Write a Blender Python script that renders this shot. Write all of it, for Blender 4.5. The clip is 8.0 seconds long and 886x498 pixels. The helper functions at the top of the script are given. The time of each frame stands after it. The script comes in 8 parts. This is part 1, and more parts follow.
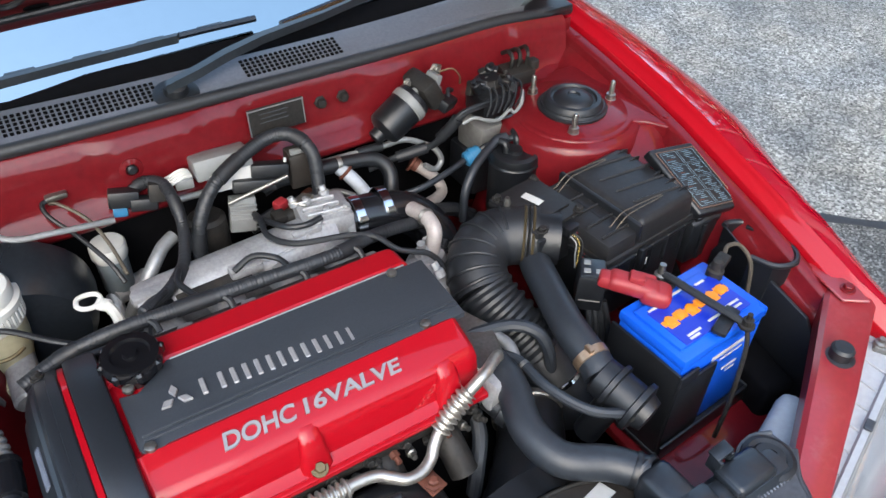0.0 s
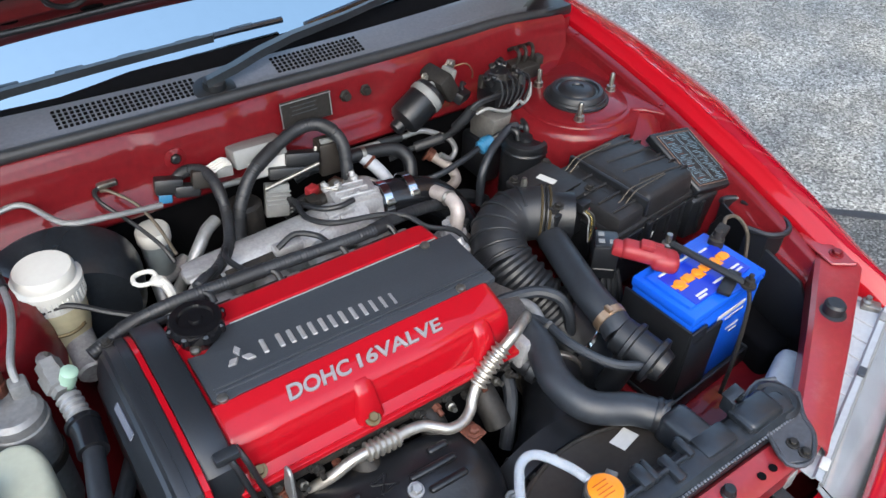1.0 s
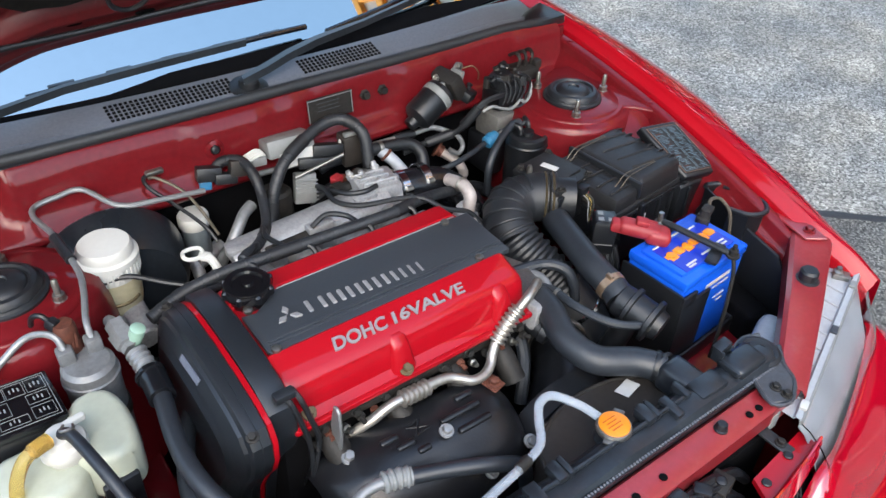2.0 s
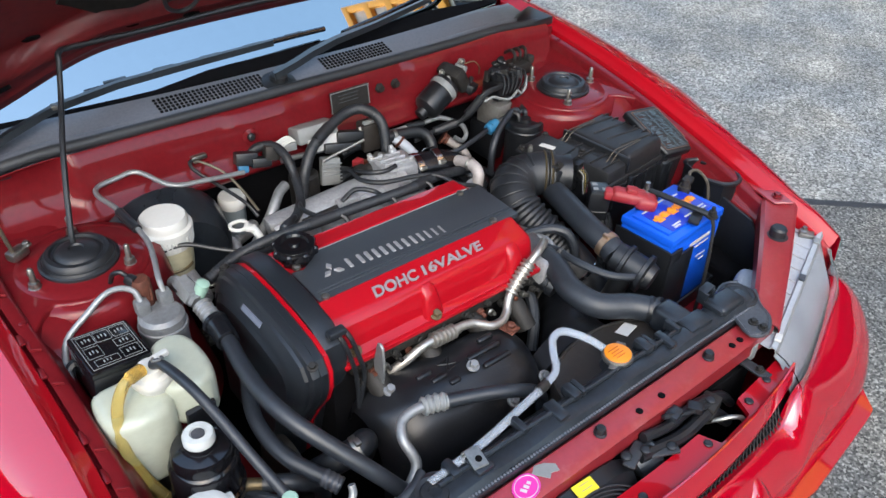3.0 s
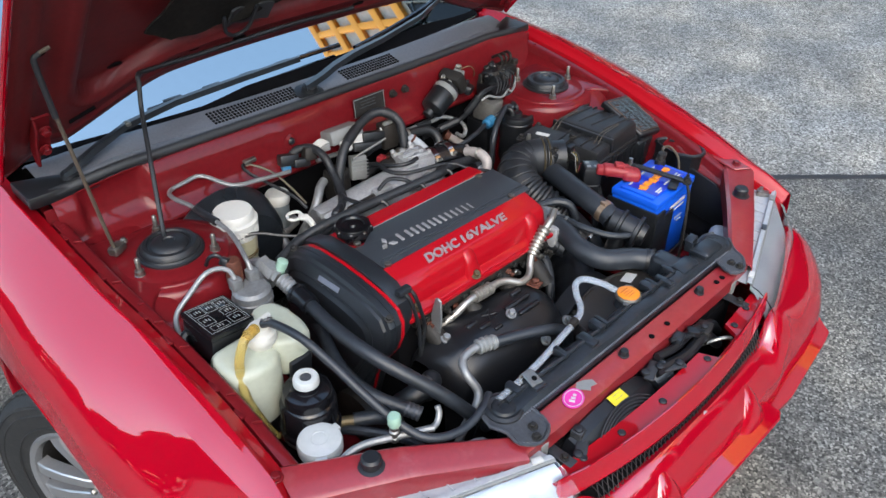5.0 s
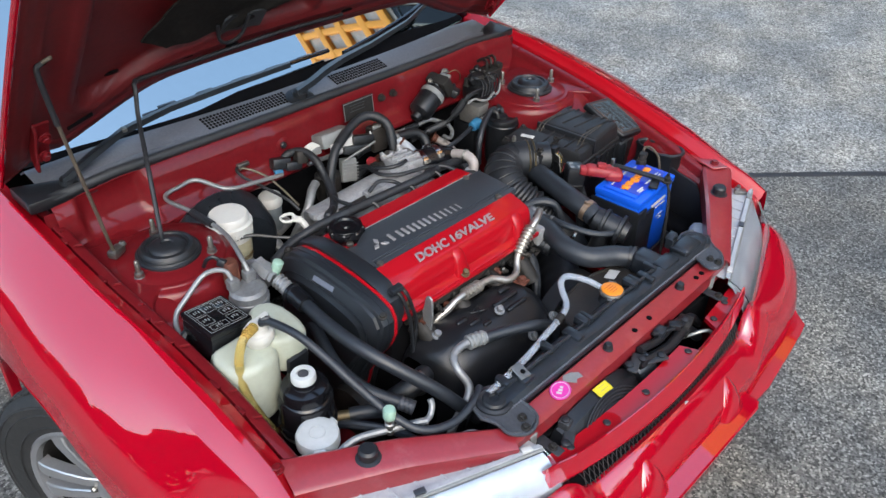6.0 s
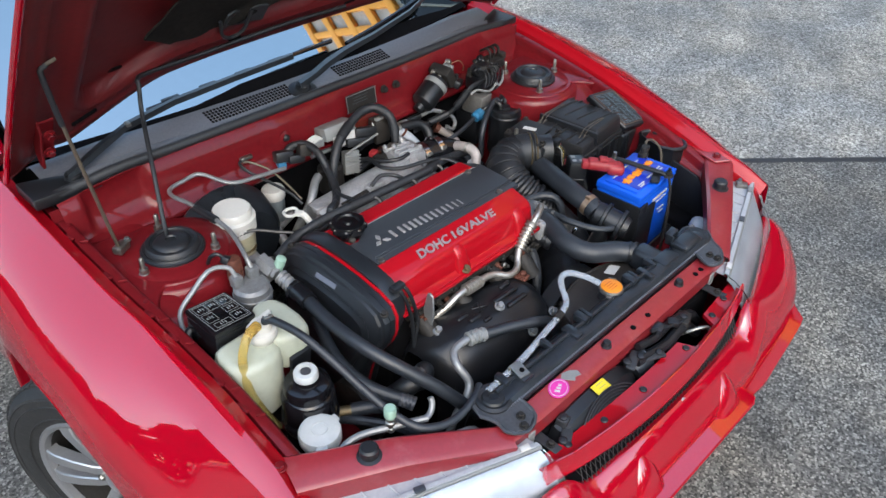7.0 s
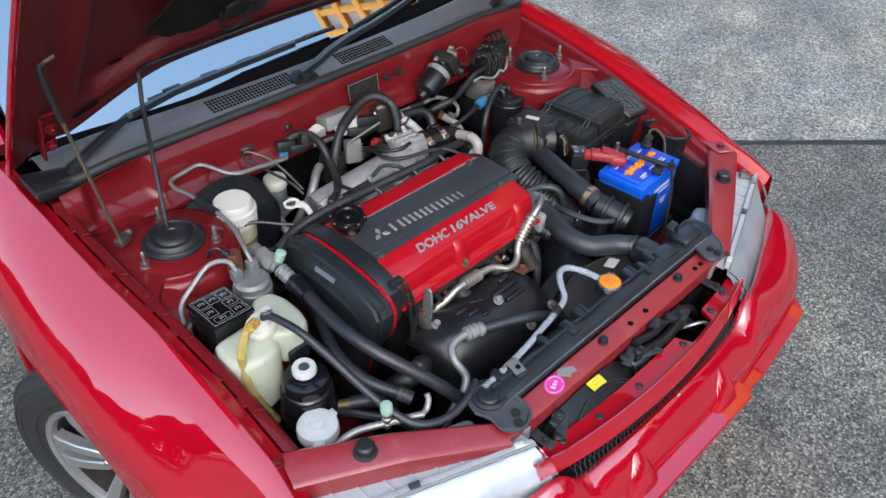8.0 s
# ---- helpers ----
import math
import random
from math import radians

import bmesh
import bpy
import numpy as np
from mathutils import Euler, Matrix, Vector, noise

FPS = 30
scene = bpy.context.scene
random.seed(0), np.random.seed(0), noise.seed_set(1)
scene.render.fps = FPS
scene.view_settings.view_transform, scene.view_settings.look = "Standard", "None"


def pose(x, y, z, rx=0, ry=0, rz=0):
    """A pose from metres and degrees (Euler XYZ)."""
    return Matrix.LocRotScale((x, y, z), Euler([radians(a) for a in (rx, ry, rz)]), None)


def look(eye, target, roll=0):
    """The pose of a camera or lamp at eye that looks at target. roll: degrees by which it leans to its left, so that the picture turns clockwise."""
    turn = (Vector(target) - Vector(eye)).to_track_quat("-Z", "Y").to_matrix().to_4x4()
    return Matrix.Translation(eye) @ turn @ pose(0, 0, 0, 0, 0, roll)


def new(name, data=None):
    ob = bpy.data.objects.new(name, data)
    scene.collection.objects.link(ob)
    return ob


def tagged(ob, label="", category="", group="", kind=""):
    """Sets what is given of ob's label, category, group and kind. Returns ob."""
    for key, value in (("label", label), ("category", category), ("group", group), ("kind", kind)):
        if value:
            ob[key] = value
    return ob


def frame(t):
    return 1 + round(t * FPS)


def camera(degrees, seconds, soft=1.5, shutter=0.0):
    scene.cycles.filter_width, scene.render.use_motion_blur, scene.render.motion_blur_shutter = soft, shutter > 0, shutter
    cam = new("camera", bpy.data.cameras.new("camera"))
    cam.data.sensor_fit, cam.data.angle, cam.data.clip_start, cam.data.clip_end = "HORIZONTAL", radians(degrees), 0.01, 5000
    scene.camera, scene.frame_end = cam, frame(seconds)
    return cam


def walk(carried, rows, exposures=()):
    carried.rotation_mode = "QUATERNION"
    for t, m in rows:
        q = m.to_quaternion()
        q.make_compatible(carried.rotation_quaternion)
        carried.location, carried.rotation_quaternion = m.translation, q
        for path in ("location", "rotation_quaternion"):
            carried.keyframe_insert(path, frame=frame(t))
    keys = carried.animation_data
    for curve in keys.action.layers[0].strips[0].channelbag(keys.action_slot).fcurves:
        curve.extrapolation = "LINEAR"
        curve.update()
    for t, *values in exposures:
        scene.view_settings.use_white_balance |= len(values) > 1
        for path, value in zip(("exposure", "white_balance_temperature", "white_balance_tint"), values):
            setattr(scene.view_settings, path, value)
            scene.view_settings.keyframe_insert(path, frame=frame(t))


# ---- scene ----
cam = camera(59.1, 8.0)
PATH = [
    (0, (-0.304, -0.239, 1.574), (0.531, 1.005, 0.249), 2.1),
    (0.5, (-0.372, -0.268, 1.581), (0.498, 0.971, 0.273), 2.1),
    (1, (-0.436, -0.292, 1.586), (0.467, 0.942, 0.297), 2.2),
    (2.5, (-0.668, -0.442, 1.62), (0.333, 0.796, 0.409), 2.6),
    (3, (-0.761, -0.496, 1.634), (0.272, 0.733, 0.441), 2.2),
    (3.5, (-0.831, -0.522, 1.66), (0.226, 0.693, 0.475), 1.6),
    (4, (-0.918, -0.537, 1.68), (0.169, 0.659, 0.501), 1.0),
    (4.5, (-1.008, -0.551, 1.701), (0.117, 0.618, 0.532), 0.9),
    (6, (-1.109, -0.591, 1.748), (0.076, 0.526, 0.587), 1.2),
    (6.5, (-1.106, -0.583, 1.773), (0.068, 0.522, 0.589), 1.3),
    (7, (-1.093, -0.583, 1.796), (0.056, 0.513, 0.579), 1.3),
    (7.5, (-1.076, -0.583, 1.817), (0.044, 0.504, 0.566), 1.1),
    (8, (-1.058, -0.579, 1.841), (0.038, 0.499, 0.562), 1.2),
]
walk(cam, [(t, look(eye, target, roll)) for t, eye, target, roll in PATH],
     [(t, stops, 6320, 9) for t, stops in ((0, 2.07), (1, 2.04), (2.5, 1.94), (3.5, 1.85), (4.5, 1.79), (6, 1.74), (8, 1.71))])

# ---- light: hazy daylight, open sky ----
world = bpy.data.worlds.new("sky")
scene.world = world
world.use_nodes = True
wn = world.node_tree
sky = wn.nodes.new("ShaderNodeTexSky")
sky.sky_type, sky.sun_disc = "NISHITA", False
sky.sun_elevation, sky.sun_rotation = radians(42), radians(215)
sky.air_density, sky.dust_density, sky.ozone_density = 1.6, 2.0, 1.0
wn.links.new(sky.outputs[0], wn.nodes["Background"].inputs[0])
wn.nodes["Background"].inputs[1].default_value = 0.15
sun = new("sun", bpy.data.lights.new("sun", "SUN"))
sun.data.energy, sun.data.angle, sun.data.color = 0.45, radians(60), (1.0, 0.97, 0.93)
sun.matrix_world = look((-2.3, -3.3, 3.6), (0, 0, 0))


# ---- materials ----
DEPTH = 0.68  # all listed colours are taken down by this, to suit the strength of the daylight


def mat(name, base, rough=0.5, metal=0.0, vary=0.15, scale=60.0, bump=0.1, big=6.0, coat=0.0, dirt=None, dirt_amount=0.0,
        spec=0.5, each=0.0, coat_rough=0.015):
    """A surface with two scales of variation in colour and roughness, and fine relief."""
    base, dirt = tuple(c * DEPTH for c in base), tuple(c * DEPTH for c in dirt) if dirt else None
    m = bpy.data.materials.new(name)
    m.use_nodes = True
    nt = m.node_tree
    b = nt.nodes["Principled BSDF"]
    co = nt.nodes.new("ShaderNodeTexCoord")
    fine, broad = nt.nodes.new("ShaderNodeTexNoise"), nt.nodes.new("ShaderNodeTexNoise")
    fine.inputs["Scale"].default_value, fine.inputs["Detail"].default_value = scale, 6
    broad.inputs["Scale"].default_value, broad.inputs["Detail"].default_value = big, 4
    for n in (fine, broad):
        nt.links.new(co.outputs["Object"], n.inputs["Vector"])
    mix = nt.nodes.new("ShaderNodeMix")
    mix.data_type, mix.blend_type = "RGBA", "MIX"
    lo = tuple(max(0.0, c * (1 - vary)) for c in base) + (1,)
    hi = tuple(min(0.95, c * (1 + vary)) for c in base) + (1,)
    mix.inputs[6].default_value, mix.inputs[7].default_value = lo, hi
    nt.links.new(broad.outputs["Fac"], mix.inputs[0])
    out = mix.outputs[2]
    mix2 = nt.nodes.new("ShaderNodeMix")
    mix2.data_type, mix2.blend_type = "RGBA", "OVERLAY"
    mix2.inputs[0].default_value = min(1.0, vary * 1.6)
    nt.links.new(out, mix2.inputs[6])
    nt.links.new(fine.outputs["Fac"], mix2.inputs[7])
    out = mix2.outputs[2]
    if dirt:
        ramp = nt.nodes.new("ShaderNodeMapRange")
        ramp.inputs[1].default_value, ramp.inputs[2].default_value = 0.62 - dirt_amount * 0.3, 0.75
        dn = nt.nodes.new("ShaderNodeTexNoise")
        dn.inputs["Scale"].default_value, dn.inputs["Detail"].default_value, dn.inputs["Roughness"].default_value = big * 3, 8, 0.7
        nt.links.new(co.outputs["Object"], dn.inputs["Vector"])
        nt.links.new(dn.outputs["Fac"], ramp.inputs[0])
        mul = nt.nodes.new("ShaderNodeMath")
        mul.operation = "MULTIPLY"
        mul.inputs[1].default_value = dirt_amount
        nt.links.new(ramp.outputs[0], mul.inputs[0])
        mix3 = nt.nodes.new("ShaderNodeMix")
        mix3.data_type = "RGBA"
        mix3.inputs[7].default_value = tuple(dirt) + (1,)
        nt.links.new(mul.outputs[0], mix3.inputs[0])
        nt.links.new(out, mix3.inputs[6])
        out = mix3.outputs[2]
    if each:
        info, hsv, mr = nt.nodes.new("ShaderNodeObjectInfo"), nt.nodes.new("ShaderNodeHueSaturation"), nt.nodes.new("ShaderNodeMapRange")
        mr.inputs[3].default_value, mr.inputs[4].default_value = 1 - each, 1 + each
        nt.links.new(info.outputs["Random"], mr.inputs[0])
        nt.links.new(mr.outputs[0], hsv.inputs["Value"])
        nt.links.new(out, hsv.inputs["Color"])
        out = hsv.outputs[0]
    nt.links.new(out, b.inputs["Base Color"])
    rr = nt.nodes.new("ShaderNodeMapRange")
    rr.inputs[3].default_value, rr.inputs[4].default_value = max(0.02, rough - 0.12 * min(1, rough * 2)), min(1.0, rough + 0.12 * min(1, rough * 2))
    nt.links.new(broad.outputs["Fac"], rr.inputs[0])
    nt.links.new(rr.outputs[0], b.inputs["Roughness"])
    b.inputs["Metallic"].default_value = metal
    b.inputs["Specular IOR Level"].default_value = spec
    b.inputs["Coat Weight"].default_value, b.inputs["Coat Roughness"].default_value = coat, coat_rough
    b.inputs["Coat IOR"].default_value = 1.5 + 0.55 * max(0.0, coat - 0.5) * 2
    if bump:
        bp = nt.nodes.new("ShaderNodeBump")
        bp.inputs["Strength"].default_value, bp.inputs["Distance"].default_value = bump, 0.002
        nt.links.new(fine.outputs["Fac"], bp.inputs["Height"])
        nt.links.new(bp.outputs[0], b.inputs["Normal"])
    return m


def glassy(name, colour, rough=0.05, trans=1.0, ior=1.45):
    m = bpy.data.materials.new(name)
    m.use_nodes = True
    b = m.node_tree.nodes["Principled BSDF"]
    b.inputs["Base Color"].default_value = tuple(colour) + (1,)
    b.inputs["Transmission Weight"].default_value = trans
    b.inputs["Roughness"].default_value, b.inputs["IOR"].default_value = rough, ior
    return m


DUST = (0.30, 0.24, 0.18)
PAINT = mat("red_car_paint", (0.45, 0.0010, 0.015), 0.6, 0.0, 0.03, 300, 0.0, 3, coat=1.0, spec=0.0)
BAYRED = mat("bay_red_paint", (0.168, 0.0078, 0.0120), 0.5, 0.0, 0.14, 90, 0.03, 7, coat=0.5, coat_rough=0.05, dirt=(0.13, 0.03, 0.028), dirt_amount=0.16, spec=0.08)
# Pinkish base and dust layer carry the sky's sheen on the bar, as colour.
FLANGERED = mat("red_bar_sky_sheen_and_dust", (0.30, 0.022, 0.030), 0.38, 0.0, 0.10, 120, 0.03, 6, coat=0.5, coat_rough=0.16, dirt=(0.42, 0.19, 0.19), dirt_amount=0.30)
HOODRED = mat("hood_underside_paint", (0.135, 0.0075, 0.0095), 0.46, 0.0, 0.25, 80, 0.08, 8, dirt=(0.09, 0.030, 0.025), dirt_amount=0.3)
COVERRED = mat("crackle_red_cover", (0.44, 0.0025, 0.011), 0.45, 0.0, 0.05, 500, 0.03, 6, coat=0.55, spec=0.12)
PLATEGREY = mat("dark_grey_plate", (0.042, 0.050, 0.062), 0.45, 0.0, 0.15, 400, 0.08, 8)
BLACK = mat("black_plastic", (0.0095, 0.0108, 0.0135), 0.40, 0.0, 0.3, 160, 0.10, 9, dirt=(0.16, 0.15, 0.15), dirt_amount=0.07)
BELTBLACK = mat("satin_belt_cover", (0.017, 0.0205, 0.026), 0.36, 0.0, 0.12, 260, 0.05, 7, dirt=(0.10, 0.11, 0.12), dirt_amount=0.12)
BLACKDUSTY = mat("dusty_black_plastic", (0.019, 0.0235, 0.030), 0.31, 0.0, 0.35, 120, 0.14, 9, dirt=(0.20, 0.19, 0.18), dirt_amount=0.13)
GLOSSBLACK = mat("gloss_black", (0.008, 0.008, 0.010), 0.14, 0.0, 0.1, 200, 0.0, 8)
RUBBER = mat("black_rubber", (0.0125, 0.0145, 0.018), 0.46, 0.0, 0.32, 140, 0.12, 10, dirt=(0.18, 0.17, 0.16), dirt_amount=0.09)
HOSEGREY = mat("grey_black_hose", (0.023, 0.028, 0.036), 0.44, 0.0, 0.25, 120, 0.10, 10, dirt=(0.12, 0.12, 0.13), dirt_amount=0.10)
COWLGREY = mat("faded_cowl_plastic", (0.150, 0.160, 0.190), 0.45, 0.0, 0.18, 200, 0.1, 7, dirt=(0.22, 0.21, 0.21), dirt_amount=0.2)
COWLDARK = mat("dark_cowl_plastic", (0.030, 0.033, 0.038), 0.5, 0.0, 0.2, 150, 0.1, 6)
ALU = mat("cast_aluminium", (0.52, 0.53, 0.55), 0.48, 0.5, 0.2, 220, 0.25, 12, dirt=(0.16, 0.14, 0.12), dirt_amount=0.4)
ALUPIPE = mat("dull_aluminium_pipe", (0.34, 0.35, 0.36), 0.48, 0.55, 0.15, 150, 0.08, 12, dirt=(0.3, 0.28, 0.26), dirt_amount=0.25)
STEEL = mat("zinc_steel", (0.40, 0.39, 0.36), 0.42, 0.95, 0.2, 200, 0.1, 20, dirt=(0.2, 0.13, 0.07), dirt_amount=0.3)
BRASSY = mat("yellow_zinc", (0.20, 0.155, 0.085), 0.5, 0.7, 0.2, 200, 0.1, 20, dirt=(0.2, 0.12, 0.06), dirt_amount=0.3)
RUST = mat("rusty_copper", (0.15, 0.048, 0.028), 0.65, 0.3, 0.35, 180, 0.3, 25)
CAST = mat("dark_cast_iron", (0.030, 0.028, 0.026), 0.62, 0.4, 0.35, 150, 0.35, 14, dirt=(0.12, 0.085, 0.06), dirt_amount=0.3)
SHIELD = mat("black_heat_shield", (0.014, 0.015, 0.018), 0.34, 0.2, 0.2, 200, 0.12, 9, dirt=DUST, dirt_amount=0.12)
WHITEPL = mat("white_cap_plastic", (0.72, 0.72, 0.68), 0.42, 0.0, 0.04, 120, 0.05, 9)
TANKPL = mat("milky_tank_plastic", (0.50, 0.53, 0.43), 0.34, 0.0, 0.08, 90, 0.04, 7, dirt=(0.5, 0.48, 0.34), dirt_amount=0.25)
AGEDPL = mat("yellowed_reservoir_plastic", (0.60, 0.55, 0.36), 0.38, 0.0, 0.12, 90, 0.04, 10)
GREYPL = mat("light_grey_plastic", (0.25, 0.26, 0.26), 0.45, 0.0, 0.08, 120, 0.06, 9, dirt=DUST, dirt_amount=0.2)
BLUEPL = mat("blue_battery_plastic", (0.010, 0.12, 0.80), 0.30, 0.0, 0.06, 200, 0.03, 9)
BLUELAB = mat("deep_blue_label", (0.010, 0.035, 0.50), 0.3, 0.0, 0.05, 200, 0.0, 9)
ORANGE = mat("orange_label", (0.95, 0.30, 0.015), 0.35, 0.0, 0.05, 200, 0.0, 9)
REDPL = mat("red_rubber_cover", (0.34, 0.022, 0.03), 0.5, 0.0, 0.12, 120, 0.1, 9, dirt=(0.3, 0.15, 0.12), dirt_amount=0.2)
SILVERLET = mat("silver_letter", (0.42, 0.42, 0.43), 0.42, 0.35, 0.08, 200, 0.05, 9)
WHITELAB = mat("white_label", (0.66, 0.66, 0.64), 0.5, 0.0, 0.06, 150, 0.0, 9)
YELLOWLAB = mat("yellow_label", (0.80, 0.66, 0.02), 0.4, 0.0, 0.06, 150, 0.0, 9)
PINKLAB = mat("pink_sticker", (0.80, 0.05, 0.42), 0.35, 0.0, 0.06, 150, 0.0, 9)
YELLOWTUBE = glassy("yellowed_tube", (0.82, 0.64, 0.24), 0.22, 0.85, 1.3)
CLEARTUBE = glassy("cloudy_clear_tube", (0.60, 0.66, 0.74), 0.25, 0.72, 1.35)
GREENPL = mat("pale_green_cap", (0.36, 0.55, 0.44), 0.45, 0.0, 0.06, 100, 0.03, 9)
BLUECON = mat("blue_connector", (0.04, 0.22, 0.42), 0.4, 0.0, 0.1, 100, 0.03, 9)
TYRE = mat("tyre_rubber", (0.020, 0.021, 0.022), 0.7, 0.0, 0.25, 150, 0.25, 8, dirt=(0.12, 0.11, 0.10), dirt_amount=0.3)
RIM = mat("silver_alloy", (0.50, 0.51, 0.53), 0.30, 0.7, 0.06, 150, 0.04, 6)
# Near-black colour carries the shade of holes, gaps, bay floor and block.
DARKVOID = mat("shade_black", (0.004, 0.004, 0.005), 0.9, 0.0, 0.3, 60, 0.2, 8, spec=0.08)
CHROME = mat("bright_chrome", (0.75, 0.76, 0.78), 0.12, 1.0, 0.03, 100, 0.0, 9)
LAMPWHITE = mat("lamp_housing_plastic", (0.46, 0.49, 0.52), 0.45, 0.0, 0.10, 120, 0.05, 8, dirt=(0.20, 0.19, 0.19), dirt_amount=0.3)
CARDARK = mat("dark_cabin", (0.012, 0.012, 0.014), 0.6, 0.0, 0.2, 40, 0.05, 5)
# Opaque metallic mirror on all panes, to strengthen the mirrored sky.
MIRRORPANE = mat("metallic_mirror_pane", (0.66, 0.74, 0.73), 0.02, 1.0, 0.02, 40, 0.0, 2)
LENS = glassy("headlamp_lens", (0.97, 0.985, 1.0), 0.02)
PIPESTEEL = mat("heat_stained_steel_pipe", (0.56, 0.53, 0.48), 0.36, 0.8, 0.2, 120, 0.08, 14, dirt=(0.30, 0.20, 0.12), dirt_amount=0.3)
RELAYPRINT = mat("faded_blue_print", (0.14, 0.22, 0.27), 0.5, 0.0, 0.2, 200, 0.0, 20)
LAMPSILVER = mat("lamp_reflector_silver", (0.60, 0.64, 0.70), 0.32, 0.6, 0.20, 26, 0.15, 14)
WASHERPL = mat("greyed_translucent_plastic", (0.62, 0.65, 0.65), 0.42, 0.0, 0.10, 60, 0.05, 12, dirt=(0.34, 0.35, 0.36), dirt_amount=0.25)
BRACKETGREY = mat("dusty_bracket_steel", (0.085, 0.090, 0.102), 0.42, 0.3, 0.25, 150, 0.12, 12, dirt=DUST, dirt_amount=0.15)
SLEEVEPALE = mat("pale_blue_sleeve", (0.50, 0.55, 0.62), 0.5, 0.0, 0.1, 150, 0.1, 12, dirt=(0.25, 0.22, 0.2), dirt_amount=0.3)
COPPERY = mat("coppery_clamp_steel", (0.62, 0.44, 0.30), 0.35, 0.85, 0.2, 120, 0.05, 14)
PINKPIPE = mat("pale_dusty_pipe", (0.52, 0.47, 0.45), 0.5, 0.2, 0.15, 150, 0.10, 12, dirt=(0.30, 0.20, 0.18), dirt_amount=0.35)
GLOSSRUBBER = mat("smooth_black_rubber", (0.010, 0.011, 0.014), 0.24, 0.0, 0.2, 140, 0.04, 10)
LOOMBLACK = mat("loom_sleeve", (0.022, 0.025, 0.030), 0.48, 0.0, 0.35, 220, 0.25, 14, dirt=(0.14, 0.13, 0.12), dirt_amount=0.15)
TAPE = mat("black_cloth_tape", (0.014, 0.0155, 0.019), 0.55, 0.0, 0.3, 260, 0.2, 14)
LIDBLACK = mat("dusty_lid_plastic", (0.0175, 0.0175, 0.0190), 0.50, 0.0, 0.4, 120, 0.16, 9, dirt=(0.16, 0.14, 0.125), dirt_amount=0.16, spec=0.38)
FELT = mat("black_felt", (0.016, 0.015, 0.014), 0.95, 0.0, 0.4, 90, 0.5, 14, dirt=(0.05, 0.04, 0.03), dirt_amount=0.3, spec=0.1)
RODDULL = mat("dull_rod_steel", (0.15, 0.125, 0.095), 0.5, 0.5, 0.2, 200, 0.1, 20)


def asphalt():
    m = bpy.data.materials.new("worn_asphalt")
    m.use_nodes = True
    nt = m.node_tree
    b = nt.nodes["Principled BSDF"]
    geo = nt.nodes.new("ShaderNodeTexCoord")

    def tex(kind, scale, detail=2, rough=0.5):
        n = nt.nodes.new(kind)
        n.inputs["Scale"].default_value = scale
        n.inputs["Detail"].default_value, n.inputs["Roughness"].default_value = detail, rough
        nt.links.new(geo.outputs["Object"], n.inputs["Vector"])
        return n

    def ramp(source, stops):
        r = nt.nodes.new("ShaderNodeValToRGB")
        e = r.color_ramp.elements
        for k, (p, c) in enumerate(stops):
            el = e[0] if k == 0 else e[len(e) - 1] if k == len(stops) - 1 else e.new(p)
            c *= DEPTH
            el.position, el.color = p, (c * 1.02, c * 1.005, c * 0.975, 1)
        nt.links.new(source, r.inputs[0])
        return r.outputs[0]

    def mixed(kind, fac, one, two):
        x = nt.nodes.new("ShaderNodeMix")
        x.data_type, x.blend_type = "RGBA", kind
        if isinstance(fac, float):
            x.inputs[0].default_value = fac
        else:
            nt.links.new(fac, x.inputs[0])
        nt.links.new(one, x.inputs[6])
        nt.links.new(two, x.inputs[7])
        return x.outputs[2]

    vor = tex("ShaderNodeTexVoronoi", 160, 0)
    vor2 = tex("ShaderNodeTexVoronoi", 112, 0)
    fine, broad, patch = tex("ShaderNodeTexNoise", 38, 9, 0.8), tex("ShaderNodeTexNoise", 1.3, 6, 0.6), tex("ShaderNodeTexNoise", 5, 6, 0.65)
    sepc, sepd = nt.nodes.new("ShaderNodeSeparateColor"), nt.nodes.new("ShaderNodeSeparateColor")
    nt.links.new(vor.outputs["Color"], sepc.inputs[0])
    nt.links.new(vor2.outputs["Color"], sepd.inputs[0])
    dark = mixed("MIX", 0.25, ramp(sepc.outputs[0], ((0.08, 0.026), (0.40, 0.135), (0.75, 0.26), (0.97, 0.58))), ramp(sepd.outputs[0], ((0.1, 0.045), (0.55, 0.17), (0.95, 0.40))))
    pale = mixed("MIX", 0.6, ramp(sepc.outputs[0], ((0.05, 0.07), (0.4, 0.26), (0.75, 0.43), (0.97, 0.78))), ramp(sepd.outputs[0], ((0.1, 0.06), (0.35, 0.24), (0.65, 0.43), (0.95, 0.82))))
    # the older, paler slab beyond the joint
    sep = nt.nodes.new("ShaderNodeSeparateXYZ")
    nt.links.new(geo.outputs["Object"], sep.inputs[0])
    add = nt.nodes.new("ShaderNodeMath")
    add.operation = "MULTIPLY_ADD"
    add.inputs[1].default_value = 1.06
    nt.links.new(sep.outputs[1], add.inputs[0])
    nt.links.new(sep.outputs[0], add.inputs[2])
    side = nt.nodes.new("ShaderNodeMapRange")
    side.inputs[1].default_value, side.inputs[2].default_value = 2.60, 2.64
    nt.links.new(add.outputs[0], side.inputs[0])
    out = mixed("MIX", side.outputs[0], dark, pale)
    out = mixed("OVERLAY", 0.9, out, ramp(broad.outputs["Fac"], ((0.30, 0.30), (0.70, 0.70))))
    out = mixed("OVERLAY", 0.8, out, patch.outputs["Fac"])
    out = mixed("OVERLAY", 0.55, out, fine.outputs["Fac"])
